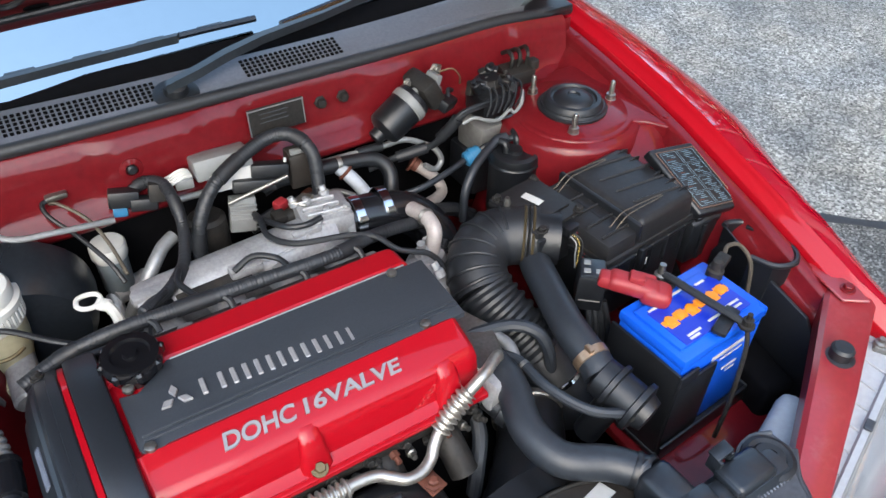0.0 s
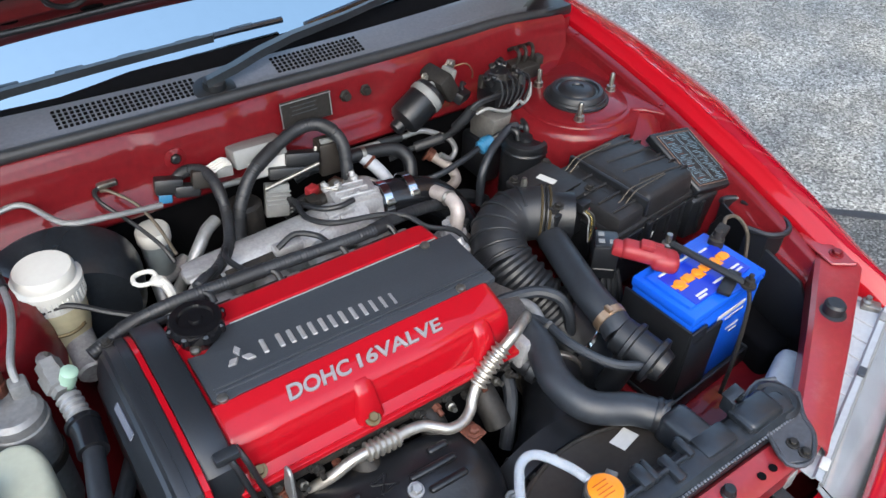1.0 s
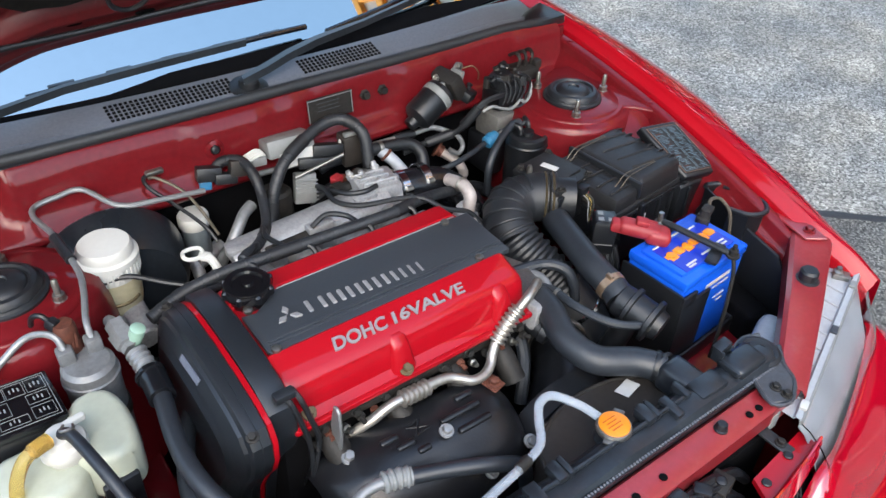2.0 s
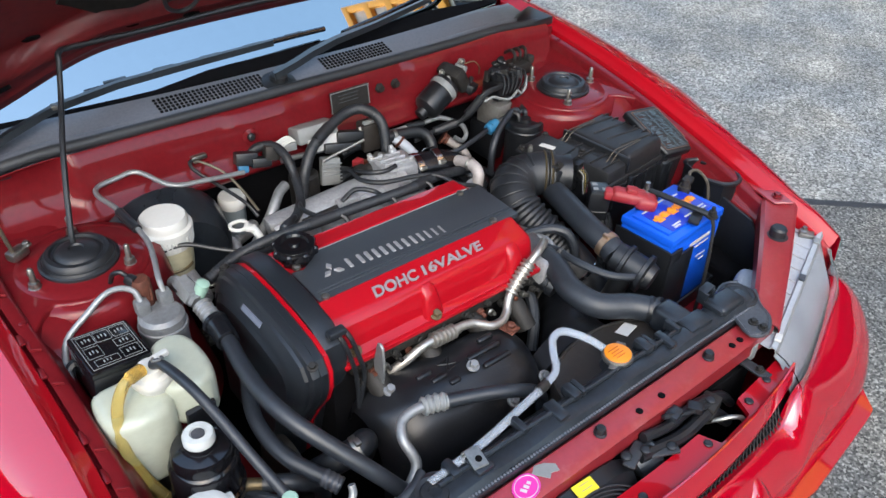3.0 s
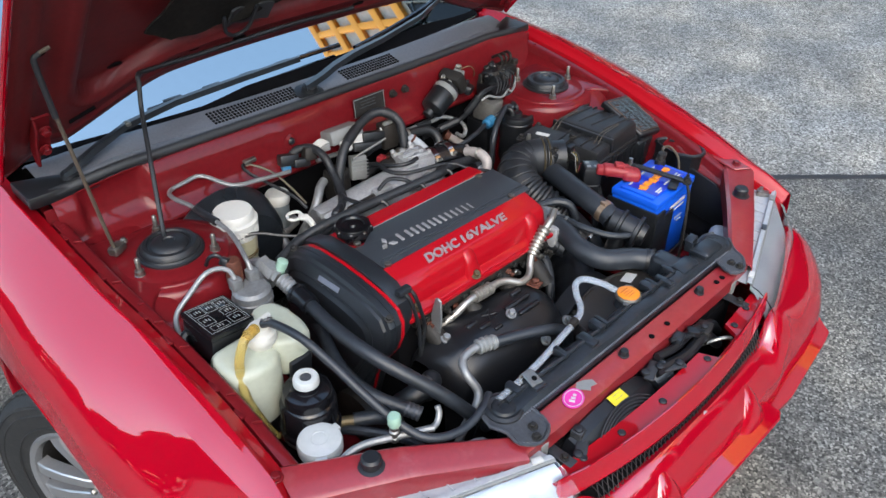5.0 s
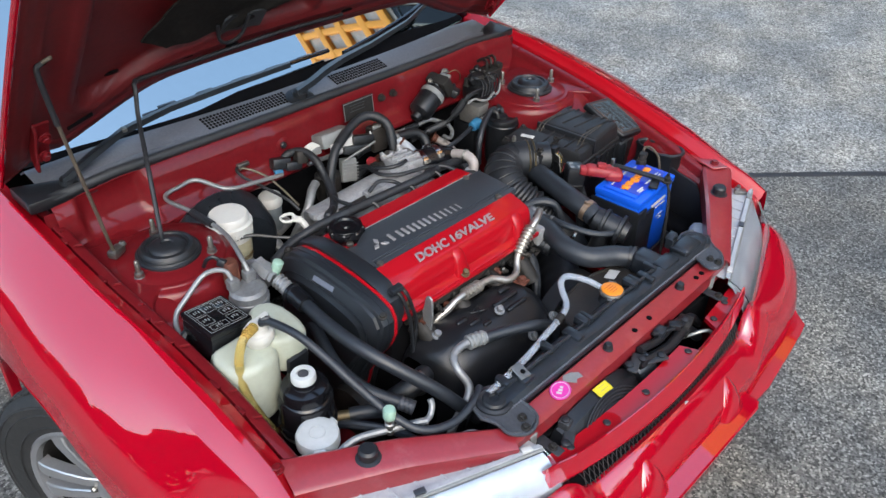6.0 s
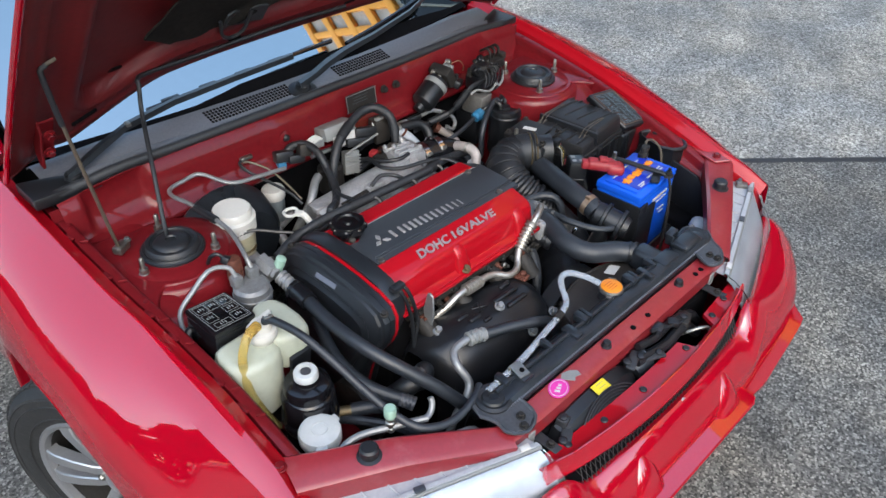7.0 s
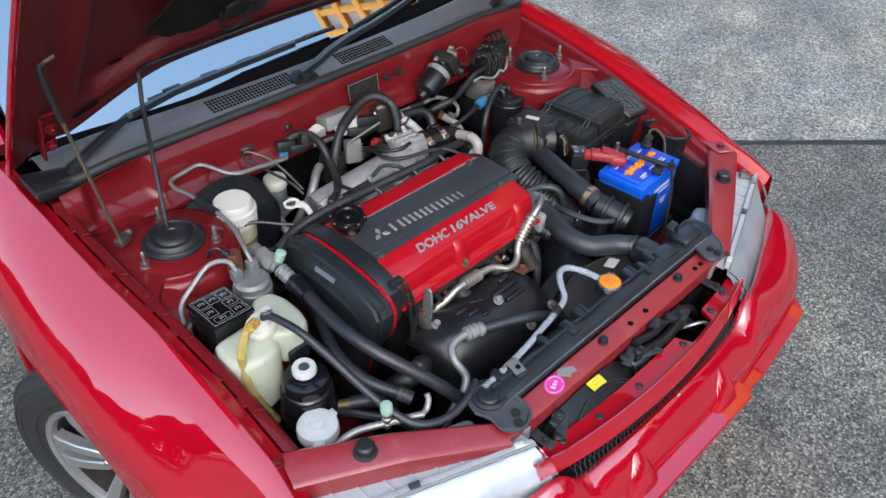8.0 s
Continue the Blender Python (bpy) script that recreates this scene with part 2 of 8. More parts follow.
    tint, hue = tex("ShaderNodeTexNoise", 2.6, 3, 0.6), nt.nodes.new("ShaderNodeValToRGB")
    nt.links.new(tint.outputs["Fac"], hue.inputs[0])
    hue.color_ramp.elements[0].position, hue.color_ramp.elements[0].color = 0.36, (0.93, 0.985, 1.0, 1)
    hue.color_ramp.elements[1].position, hue.color_ramp.elements[1].color = 0.64, (1.0, 0.985, 0.90, 1)
    out = mixed("MULTIPLY", 1.0, out, hue.outputs[0])
    nt.links.new(out, b.inputs["Base Color"])
    b.inputs["Roughness"].default_value = 0.85
    bp = nt.nodes.new("ShaderNodeBump")
    bp.inputs["Strength"].default_value, bp.inputs["Distance"].default_value = 0.35, 0.006
    nt.links.new(vor.outputs["Distance"], bp.inputs["Height"])
    nt.links.new(bp.outputs[0], b.inputs["Normal"])
    return m


ASPHALT = asphalt()
TAR = mat("tar_joint", (0.030, 0.031, 0.034), 0.6, 0.0, 0.3, 80, 0.3, 12)
LEAFDARK = mat("distant_foliage", (0.055, 0.075, 0.035), 0.8, 0.0, 0.5, 3, 0.0, 0.4)
CONCRETE = mat("pale_wall", (0.70, 0.68, 0.74), 0.8, 0.0, 0.2, 8, 0.2, 0.6)
ORANGESTEEL = mat("orange_painted_steel", (1.35, 0.55, 0.07), 0.45, 0.0, 0.1, 30, 0.05, 2)


# ---- shaping helpers ----
BASES = {}


def thing(name, base, label, category, group=""):
    ob = new(name)
    ob.empty_display_size = 0.05
    ob.location = base
    BASES[ob.name] = Vector(base)
    return tagged(ob, label, category, group)


def mesh_of(name, bm, material, sharp=35):
    me = bpy.data.meshes.new(name)
    bmesh.ops.recalc_face_normals(bm, faces=bm.faces)
    bm.to_mesh(me)
    bm.free()
    me.materials.append(material)
    me.polygons.foreach_set("use_smooth", [True] * len(me.polygons))
    me.set_sharp_from_angle(angle=radians(sharp))
    return me


def part(name, bm, material, parent=None, label="", m=None, sharp=35):
    me = bm if isinstance(bm, bpy.types.Mesh) else mesh_of(name, bm, material, sharp)
    ob = new(name, me)
    if parent is not None:
        ob.parent = parent
        if parent.name in BASES:
            ob.matrix_parent_inverse = Matrix.Translation(-BASES[parent.name])
    if m is not None:
        ob.matrix_basis = m
    return tagged(ob, label)


def join(*bms):
    out = bmesh.new()
    for b in bms:
        me = bpy.data.meshes.new("tmp")
        b.to_mesh(me)
        b.free()
        out.from_mesh(me)
        bpy.data.meshes.remove(me)
    return out


def rbox(c, s, bev=0.004, seg=2, rot=(0, 0, 0), taper=1.0):
    """A box with rounded edges: centre, size, bevel; taper shrinks its top."""
    bm = bmesh.new()
    bmesh.ops.create_cube(bm, size=1)
    for v in bm.verts:
        k = taper if v.co.z > 0 else 1
        v.co = Vector((v.co.x * s[0] * k, v.co.y * s[1] * k, v.co.z * s[2]))
    if bev:
        bmesh.ops.bevel(bm, geom=bm.edges[:], offset=bev, segments=seg, profile=0.5, affect="EDGES")
    bm.transform(pose(*c, *rot))
    return bm


def turned(bm, m):
    bm.transform(m)
    return bm


def lathe(profile, m=None, segs=24, ring=False):
    """A turned body from (radius, height) pairs, closed at both ends, or a ring."""
    bm = bmesh.new()
    rings = []
    for r, z in profile:
        rings.append([bm.verts.new((r * math.cos(2 * math.pi * k / segs), r * math.sin(2 * math.pi * k / segs), z)) for k in range(segs)])
    for a, b in zip(rings, rings[1:] + (rings[:1] if ring else [])):
        for k in range(segs):
            bm.faces.new((a[k], a[(k + 1) % segs], b[(k + 1) % segs], b[k]))
    if not ring:
        bm.faces.new(rings[0][::-1])
        bm.faces.new(rings[-1])
    if m is not None:
        bm.transform(m)
    return bm


def aim(a, b):
    """A pose at a whose z axis points at b."""
    a, b = Vector(a), Vector(b)
    return Matrix.Translation(a) @ (b - a).to_track_quat("Z", "Y").to_matrix().to_4x4()


def rod(a, b, r, segs=14, r2=None, bev=0.0):
    d = (Vector(b) - Vector(a)).length
    r2 = r if r2 is None else r2
    prof = [(r - bev, 0), (r, bev), (r2, d - bev), (r2 - bev, d)] if bev else [(r, 0), (r2, d)]
    return lathe(prof, aim(a, b), segs)


def spline(pts, n=8):
    """Smooth points through the given ones."""
    p = [Vector(q) for q in pts]
    p = [2 * p[0] - p[1]] + p + [2 * p[-1] - p[-2]]
    out = []
    for i in range(1, len(p) - 2):
        a, b, c, d = p[i - 1:i + 3]
        for k in range(n):
            t = k / n
            out.append(0.5 * (2 * b + (c - a) * t + (2 * a - 5 * b + 4 * c - d) * t * t + (3 * b - a - 3 * c + d) * t ** 3))
    out.append(p[-2].copy())
    return out


def tube(pts, r, segs=10, n=8, ribs=0.0, pitch=0.0, sway=0.0, seed=0):
    """A hose or pipe along a smooth line; ribs: the height of its rings, pitch metres apart."""
    line = spline(pts, n)
    if ribs:
        total = sum((b - a).length for a, b in zip(line, line[1:]))
        want = max(4, int(total / pitch * 4))
        dist, acc = [0.0], 0.0
        for a, b in zip(line, line[1:]):
            acc += (b - a).length
            dist.append(acc)
        fresh, j = [], 0
        for k in range(want + 1):
            s = total * k / want
            while j < len(dist) - 2 and dist[j + 1] < s:
                j += 1
            f = (s - dist[j]) / max(1e-9, dist[j + 1] - dist[j])
            fresh.append(line[j].lerp(line[j + 1], min(1, f)))
        line = fresh
    rng = random.Random(seed)
    bm = bmesh.new()
    rings = []
    up = Vector((0.13, 0.21, 1)).normalized()
    prev = None
    for i, c in enumerate(line):
        d = (line[min(i + 1, len(line) - 1)] - line[max(i - 1, 0)]).normalized()
        if prev is None:
            side = d.cross(up).normalized()
        else:
            side = (prev - d * prev.dot(d)).normalized()
        prev = side
        other = d.cross(side)
        rr = r + (ribs * (0, 1, 1, 0)[i % 4] if ribs else 0) + rng.uniform(-sway, sway)
        rings.append([bm.verts.new(c + rr * (side * math.cos(2 * math.pi * k / segs) + other * math.sin(2 * math.pi * k / segs))) for k in range(segs)])
    for a, b in zip(rings, rings[1:]):
        for k in range(segs):
            bm.faces.new((a[k], a[(k + 1) % segs], b[(k + 1) % segs], b[k]))
    bm.faces.new(rings[0][::-1])
    bm.faces.new(rings[-1])
    return bm


def sheet(rows, thick=0.0, close=False):
    """A skin over rows of points, with a thickness."""
    bm = bmesh.new()
    vs = [[bm.verts.new(p) for p in row] for row in rows]
    for a, b in zip(vs, vs[1:]):
        for k in range(len(a) - (0 if close else 1)):
            j = (k + 1) % len(a)
            bm.faces.new((a[k], a[j], b[j], b[k]))
    if thick:
        bmesh.ops.recalc_face_normals(bm, faces=bm.faces)
        bmesh.ops.solidify(bm, geom=bm.faces[:], thickness=thick)
    return bm


def loft(rings):
    """A closed body through rings of points, capped."""
    bm = sheet(rings, close=True)
    bm.verts.ensure_lookup_table()
    n = len(rings[0])
    bm.faces.new([bm.verts[k] for k in range(n)])
    bm.faces.new([bm.verts[len(bm.verts) - n + k] for k in range(n)][::-1])
    return bm


def prism(poly, lo, hi, axis="z", bev=0.0, seg=2):
    """A flat outline drawn out along an axis. poly holds the two other coordinates in order."""
    def at(p, h):
        return {"x": (h, p[0], p[1]), "y": (p[0], h, p[1]), "z": (p[0], p[1], h)}[axis]
    bm = bmesh.new()
    a = [bm.verts.new(at(p, lo)) for p in poly]
    b = [bm.verts.new(at(p, hi)) for p in poly]
    n = len(poly)
    for k in range(n):
        bm.faces.new((a[k], a[(k + 1) % n], b[(k + 1) % n], b[k]))
    bm.faces.new(a[::-1])
    bm.faces.new(b)
    if bev:
        bmesh.ops.recalc_face_normals(bm, faces=bm.faces)
        bmesh.ops.bevel(bm, geom=bm.edges[:], offset=bev, segments=seg, profile=0.5, affect="EDGES")
    return bm


def lerp(table, v):
    """A value read from a table of (place, value) pairs."""
    if v <= table[0][0]:
        return table[0][1]
    for (a, p), (b, q) in zip(table, table[1:]):
        if v <= b:
            return p + (q - p) * (v - a) / (b - a)
    return table[-1][1]


def frange(a, b, n):
    return [a + (b - a) * k / n for k in range(n + 1)]


def hexbolt(r, h, washer=1.5):
    """A bolt head with its washer, standing on the origin."""
    return join(lathe([(r * washer, 0), (r * washer, h * 0.25), (r * washer * 0.95, h * 0.3)], segs=14), lathe([(r, h * 0.25), (r, h * 0.9), (r * 0.85, h)], segs=6))


BOLT = mesh_of("bolt", hexbolt(0.0055, 0.008), STEEL)
BOLT_BRASS = mesh_of("bolt_brass", hexbolt(0.007, 0.011, 1.6), BRASSY)
BOLT_DARK = mesh_of("bolt_dark", hexbolt(0.006, 0.008), CAST)


def bolt(at, parent, mesh=None, n=(0, 0, 1)):
    return part("bolt", mesh or BOLT, None, parent, m=aim(at, Vector(at) + Vector(n)))


def text(name, body, width, height, m, material, parent=None, depth=0.001, label="", lean=0.0):
    """Raised letters of the built-in font, drawn to a width and a height, leaning by a share of their height."""
    cu = bpy.data.curves.new(name, "FONT")
    cu.body, cu.size, cu.extrude, cu.align_x, cu.align_y = body, 0.03, depth, "CENTER", "CENTER"
    cu.offset = 0.0006
    ob = bpy.data.objects.new("tmp", cu)
    scene.collection.objects.link(ob)
    me = bpy.data.meshes.new_from_object(ob.evaluated_get(bpy.context.evaluated_depsgraph_get()))
    bpy.data.objects.remove(ob)
    lo = [min(v.co[i] for v in me.vertices) for i in (0, 1)]
    hi = [max(v.co[i] for v in me.vertices) for i in (0, 1)]
    for v in me.vertices:
        x, y = (v.co.x - (lo[0] + hi[0]) / 2) / (hi[0] - lo[0]), (v.co.y - (lo[1] + hi[1]) / 2) / (hi[1] - lo[1])
        v.co.x, v.co.y = x * width + y * height * lean, y * height
    me.materials.clear()
    me.materials.append(material)
    return part(name, me, None, parent, label, m=m)


# ---- ground and surroundings ----
def ground():
    bm = sheet([[(x, y, 0) for x in (-400, -20, -4, 0, 4, 20, 400)] for y in (-400, -20, -4, 0, 4, 20, 400)])
    return tagged(part("ground", bm, ASPHALT), "worn grey asphalt car park ground, speckled stone", "ground", kind="structure")


ground()
seam = tube([(-1.0, 3.43, 0.0), (0.4, 2.10, 0.0), (1.2, 1.34, 0.0), (2.0, 0.583, 0.0), (2.36, 0.25, 0.0), (4, -1.30, 0.0), (9, -6.0, 0.0)], 0.022, 8, 14, sway=0.004)
seam.transform(Matrix.Diagonal((1, 1, 0.16, 1)))
tagged(part("joint", seam, TAR), "dark tar joint between two asphalt slabs", "ground joint", kind="structure")


def step(a, b, v):
    t = min(1.0, max(0.0, (v - a) / (b - a)))
    return t * t * (3 - 2 * t)


# ---- the car's body ----
car = thing("car", (0, 1.6, 0), "red four-door saloon car with its bonnet propped open", "car")
SHOULDER = [(-0.06, 0.64), (0.0, 0.690), (0.064, 0.720), (0.156, 0.748), (0.244, 0.774), (0.33, 0.796), (0.52, 0.836), (0.72, 0.865), (0.82, 0.878), (1.0, 0.895), (1.4, 0.915)]
SHOULDER_X = [(-0.06, 0.70), (0.0, 0.725), (0.064, 0.75), (0.156, 0.775), (0.244, 0.788), (0.52, 0.79), (1.4, 0.79)]
LIP_X = [(-0.06, 0.715), (0.0, 0.716), (0.06, 0.712), (0.14, 0.702), (0.295, 0.705), (0.435, 0.714), (0.62, 0.729), (0.75, 0.734), (1.4, 0.74)]
AXLE_Y, AXLE_Z, ARCH = 0.665, 0.315, 0.375


# across the wing from lip to flank: share of the width, share of the fall
WING_FALL = [(0, 0.0), (0.05, 0.008), (0.14, 0.026), (0.26, 0.056), (0.36, 0.088), (0.46, 0.127), (0.56, 0.174), (0.65, 0.229), (0.73, 0.292), (0.80, 0.366), (0.86, 0.455), (0.91, 0.560), (0.95, 0.675), (0.98, 0.81), (1.0, 1.0)]


def nose_fall(f):
    """How the wing falls away near the nose: a narrow crown, then a steep flank."""
    return 0.10 * (f / 0.40) ** 2 if f < 0.40 else 0.10 + 0.90 * ((f - 0.40) / 0.60) ** 0.95


FAR_SIDE = 0.018


def lip_z(y):
    return lerp(SHOULDER, y) + 0.009


def fender(s):
    """One front wing: the rolled inner lip, the shoulder, the flank and the wheel arch."""
    rows, fold, off = [], [], FAR_SIDE * (s > 0)
    for y in frange(0.005, 1.08, 48):
        xs, zs, xl, zl = lerp(SHOULDER_X, y), lerp(SHOULDER, y), lerp(LIP_X, y), lip_z(y)
        under = ARCH ** 2 - (y - AXLE_Y) ** 2
        low = max(0.2, AXLE_Z + math.sqrt(under)) if under > 0 else 0.2
        if y < 0.28:
            low = max(low, 0.50)
        flare = 0.022 * max(0.0, 1 - abs(y - AXLE_Y) / 0.55)
        x0, z0 = xl + 0.009, zl + 0.001
        x1, z1 = xs + 0.048 + flare + 0.034 * step(0.10, 0.5, y) * (1 - 0.55 * step(0.8, 1.08, y)), max(low + 0.012, zs - 0.155)
        fold.append([(s * x + off, y, z) for x, z in ((xl - 0.017, zl - 0.045), (xl - 0.017, zl - 0.017), (xl - 0.015, zl - 0.014), (xl - 0.001, zl - 0.011), (xl + 0.002, zl - 0.004), (xl + 0.009, zl + 0.0005))])
        row = []
        for f, drop in WING_FALL:
            row.append((x0 + (x1 - x0) * f, z0 - (z0 - z1) * (nose_fall(f) + (drop - nose_fall(f)) * step(0.16, 0.52, y))))
        row += [(x1 + 0.002, z1 * 0.5 + low * 0.5), (x1 + 0.002, low + 0.010), (x1 - 0.003, low), (x1 - 0.024, low + 0.004)]
        rows.append([(s * x + off, y, z) for x, z in row])
    wing = part("fender", sheet(rows), PAINT, car, "glossy red front wing", sharp=24)
    part("folded_lip", sheet(fold), COVERRED, wing, "bright red folded lip", sharp=60)
    return wing


FLANGE_BOLT = mesh_of("flange_bolt", hexbolt(0.006, 0.005, 1.5), BAYRED)
for s in (-1, 1):
    fender(s)
    # bolted flange of the inner wing, with its raised bead and slots
    rows, off = [], FAR_SIDE * (s > 0)
    for y in frange(0.10, 0.95, 34):
        xl, z = lerp(LIP_X, y), lip_z(y) - 0.024
        rows.append([(s * a + off, y, b) for a, b in ((xl - 0.016, z - 0.014), (xl - 0.022, z - 0.012), (xl - 0.024, z + 0.001), (xl - 0.040, z + 0.002), (xl - 0.045, z - 0.002), (xl - 0.047, z - 0.006),
                                                 (xl - 0.048, z - 0.024), (xl - 0.055, z - 0.032), (xl - 0.063, z - 0.048), (xl - 0.075, z - 0.10), (0.63, z - 0.17), (0.60, 0.46), (0.58, 0.36))])
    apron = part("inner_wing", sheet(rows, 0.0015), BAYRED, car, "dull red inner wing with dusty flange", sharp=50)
    for y in (0.13, 0.27, 0.335, 0.46, 0.53, 0.66, 0.80):
        xl, z = lerp(LIP_X, y), lip_z(y) - 0.023
        if s < 0:
            part("slot", rbox((s * (xl - 0.022), y, z + 0.001), (0.008, 0.030, 0.005), 0.0018, rot=(-7, 0, 0)), BAYRED, apron)
            part("weld_step", rbox((s * (xl - 0.034), y - 0.035, z + 0.002), (0.016, 0.003, 0.005), 0.0012, rot=(-7, 0, s * 30)), BAYRED, apron)
        if y in (0.27, 0.53, 0.80):
            bolt((s * (xl - 0.034) + off, y + 0.03, z + 0.002), apron, FLANGE_BOLT)

# strut towers, decks round them
for s, xc, yc, turn in ((-1, 0.567, 0.673, -100), (1, 0.584, 0.676, 52)):
    tower = lathe([(0.19, 0.50), (0.165, 0.60), (0.145, 0.70), (0.140, 0.765), (0.133, 0.800), (0.129, 0.812), (0.122, 0.8175), (0.106, 0.8195), (0.101, 0.8235), (0.072, 0.8245), (0.066, 0.826), (0.03, 0.826)], segs=64)
    tower.transform(Matrix.Translation((s * xc, yc, 0)))
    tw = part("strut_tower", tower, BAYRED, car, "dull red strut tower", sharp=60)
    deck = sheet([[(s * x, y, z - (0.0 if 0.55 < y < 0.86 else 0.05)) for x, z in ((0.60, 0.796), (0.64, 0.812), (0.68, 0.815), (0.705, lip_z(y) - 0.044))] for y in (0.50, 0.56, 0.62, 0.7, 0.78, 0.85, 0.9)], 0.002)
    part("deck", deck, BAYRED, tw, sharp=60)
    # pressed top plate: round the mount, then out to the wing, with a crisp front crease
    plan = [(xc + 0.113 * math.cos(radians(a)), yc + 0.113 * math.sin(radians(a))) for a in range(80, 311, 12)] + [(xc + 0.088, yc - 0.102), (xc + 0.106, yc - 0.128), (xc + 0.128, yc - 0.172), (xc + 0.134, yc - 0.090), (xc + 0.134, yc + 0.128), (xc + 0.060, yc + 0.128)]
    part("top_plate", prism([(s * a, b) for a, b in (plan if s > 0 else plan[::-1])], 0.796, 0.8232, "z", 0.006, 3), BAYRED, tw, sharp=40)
    cap = lathe([(0.064, 0.826), (0.064, 0.830), (0.060, 0.832), (0.058, 0.836), (0.056, 0.836), (0.054, 0.842), (0.050, 0.846), (0.043, 0.847), (0.041, 0.843), (0.037, 0.842), (0.034, 0.846), (0.024, 0.850), (0.012, 0.851), (0.010, 0.848), (0.004, 0.848)], segs=44)
    cap.transform(Matrix.Translation((s * xc, yc, 0)))
    strut = thing("strut_mount", (s * xc, yc, 0.826), "black rubber strut top mount with studs on a red tower", "strut mount", "strut mounts")
    part("rubber_cap", cap, RUBBER, strut)
    for a in (60, 180, 300):
        bx, by = s * xc + 0.084 * math.cos(radians(a + turn)), yc + 0.084 * math.sin(radians(a + turn))
        part("stud", lathe([(0.011, 0.822), (0.011, 0.824), (0.009, 0.825), (0.009, 0.834), (0.005, 0.835), (0.005, 0.858), (0.003, 0.861)], Matrix.Translation((bx, by, 0)), 10), STEEL, strut)

# firewall and its ledge
rows = []
for x in frange(-0.70, 0.70, 220):
    w = 0.005 * (step(0.0, 0.05, x) - step(0.22, 0.27, x)) - 0.006 * (step(-0.23, -0.18, x) - step(-0.08, -0.03, x)) + 0.0012 * math.sin(x * 11) + 0.020 * (step(-0.660, -0.640, x) - step(-0.530, -0.495, x)) + 0.006 * (step(0.34, 0.38, x) - step(0.55, 0.59, x))
    dip = 0.012 * max(0, abs(x) - 0.55) / 0.15
    rows.append([(x, 0.862, 0.915 - dip), (x, 0.850 + w, 0.905 - dip), (x, 0.842 + w, 0.875 - dip), (x, 0.838 + w, 0.835), (x, 0.832, 0.815), (x, 0.812, 0.806), (x, 0.806, 0.795), (x, 0.812, 0.785), (x, 0.86, 0.78)])
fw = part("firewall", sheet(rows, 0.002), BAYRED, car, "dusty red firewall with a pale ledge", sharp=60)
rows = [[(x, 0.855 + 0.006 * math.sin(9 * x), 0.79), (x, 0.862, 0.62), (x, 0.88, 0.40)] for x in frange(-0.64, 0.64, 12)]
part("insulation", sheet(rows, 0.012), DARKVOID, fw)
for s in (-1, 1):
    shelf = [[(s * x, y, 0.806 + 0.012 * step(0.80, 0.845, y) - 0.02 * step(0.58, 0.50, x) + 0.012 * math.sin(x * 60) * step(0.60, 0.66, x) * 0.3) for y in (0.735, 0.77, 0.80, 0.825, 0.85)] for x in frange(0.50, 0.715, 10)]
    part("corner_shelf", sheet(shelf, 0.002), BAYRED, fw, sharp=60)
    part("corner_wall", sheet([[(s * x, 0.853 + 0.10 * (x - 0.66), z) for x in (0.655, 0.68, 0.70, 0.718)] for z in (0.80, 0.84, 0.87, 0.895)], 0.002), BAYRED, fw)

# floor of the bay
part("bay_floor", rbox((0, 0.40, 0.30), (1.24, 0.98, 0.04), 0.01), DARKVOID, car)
for s in (-1, 1):
    part("chassis_rail", rbox((s * 0.50, 0.40, 0.46), (0.12, 0.95, 0.12), 0.015), BAYRED, car)
part("battery_shelf", rbox((0.47, 0.20, 0.536), (0.26, 0.26, 0.02), 0.006), BAYRED, car)

# front panel: bar over the radiator and its two arms to the wings
bar = []
for x in frange(-0.375, 0.375, 24):
    f = -0.075 - 0.003 * (1 - (x / 0.375) ** 2)
    b = -0.030
    bar.append([(x, b, 0.685), (x, b, 0.708), (x, b - 0.006, 0.715), (x, f + 0.008, 0.713), (x, f, 0.706), (x, f, 0.672), (x, f + 0.01, 0.668)])
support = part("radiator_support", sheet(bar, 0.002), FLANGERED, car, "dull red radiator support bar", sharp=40)
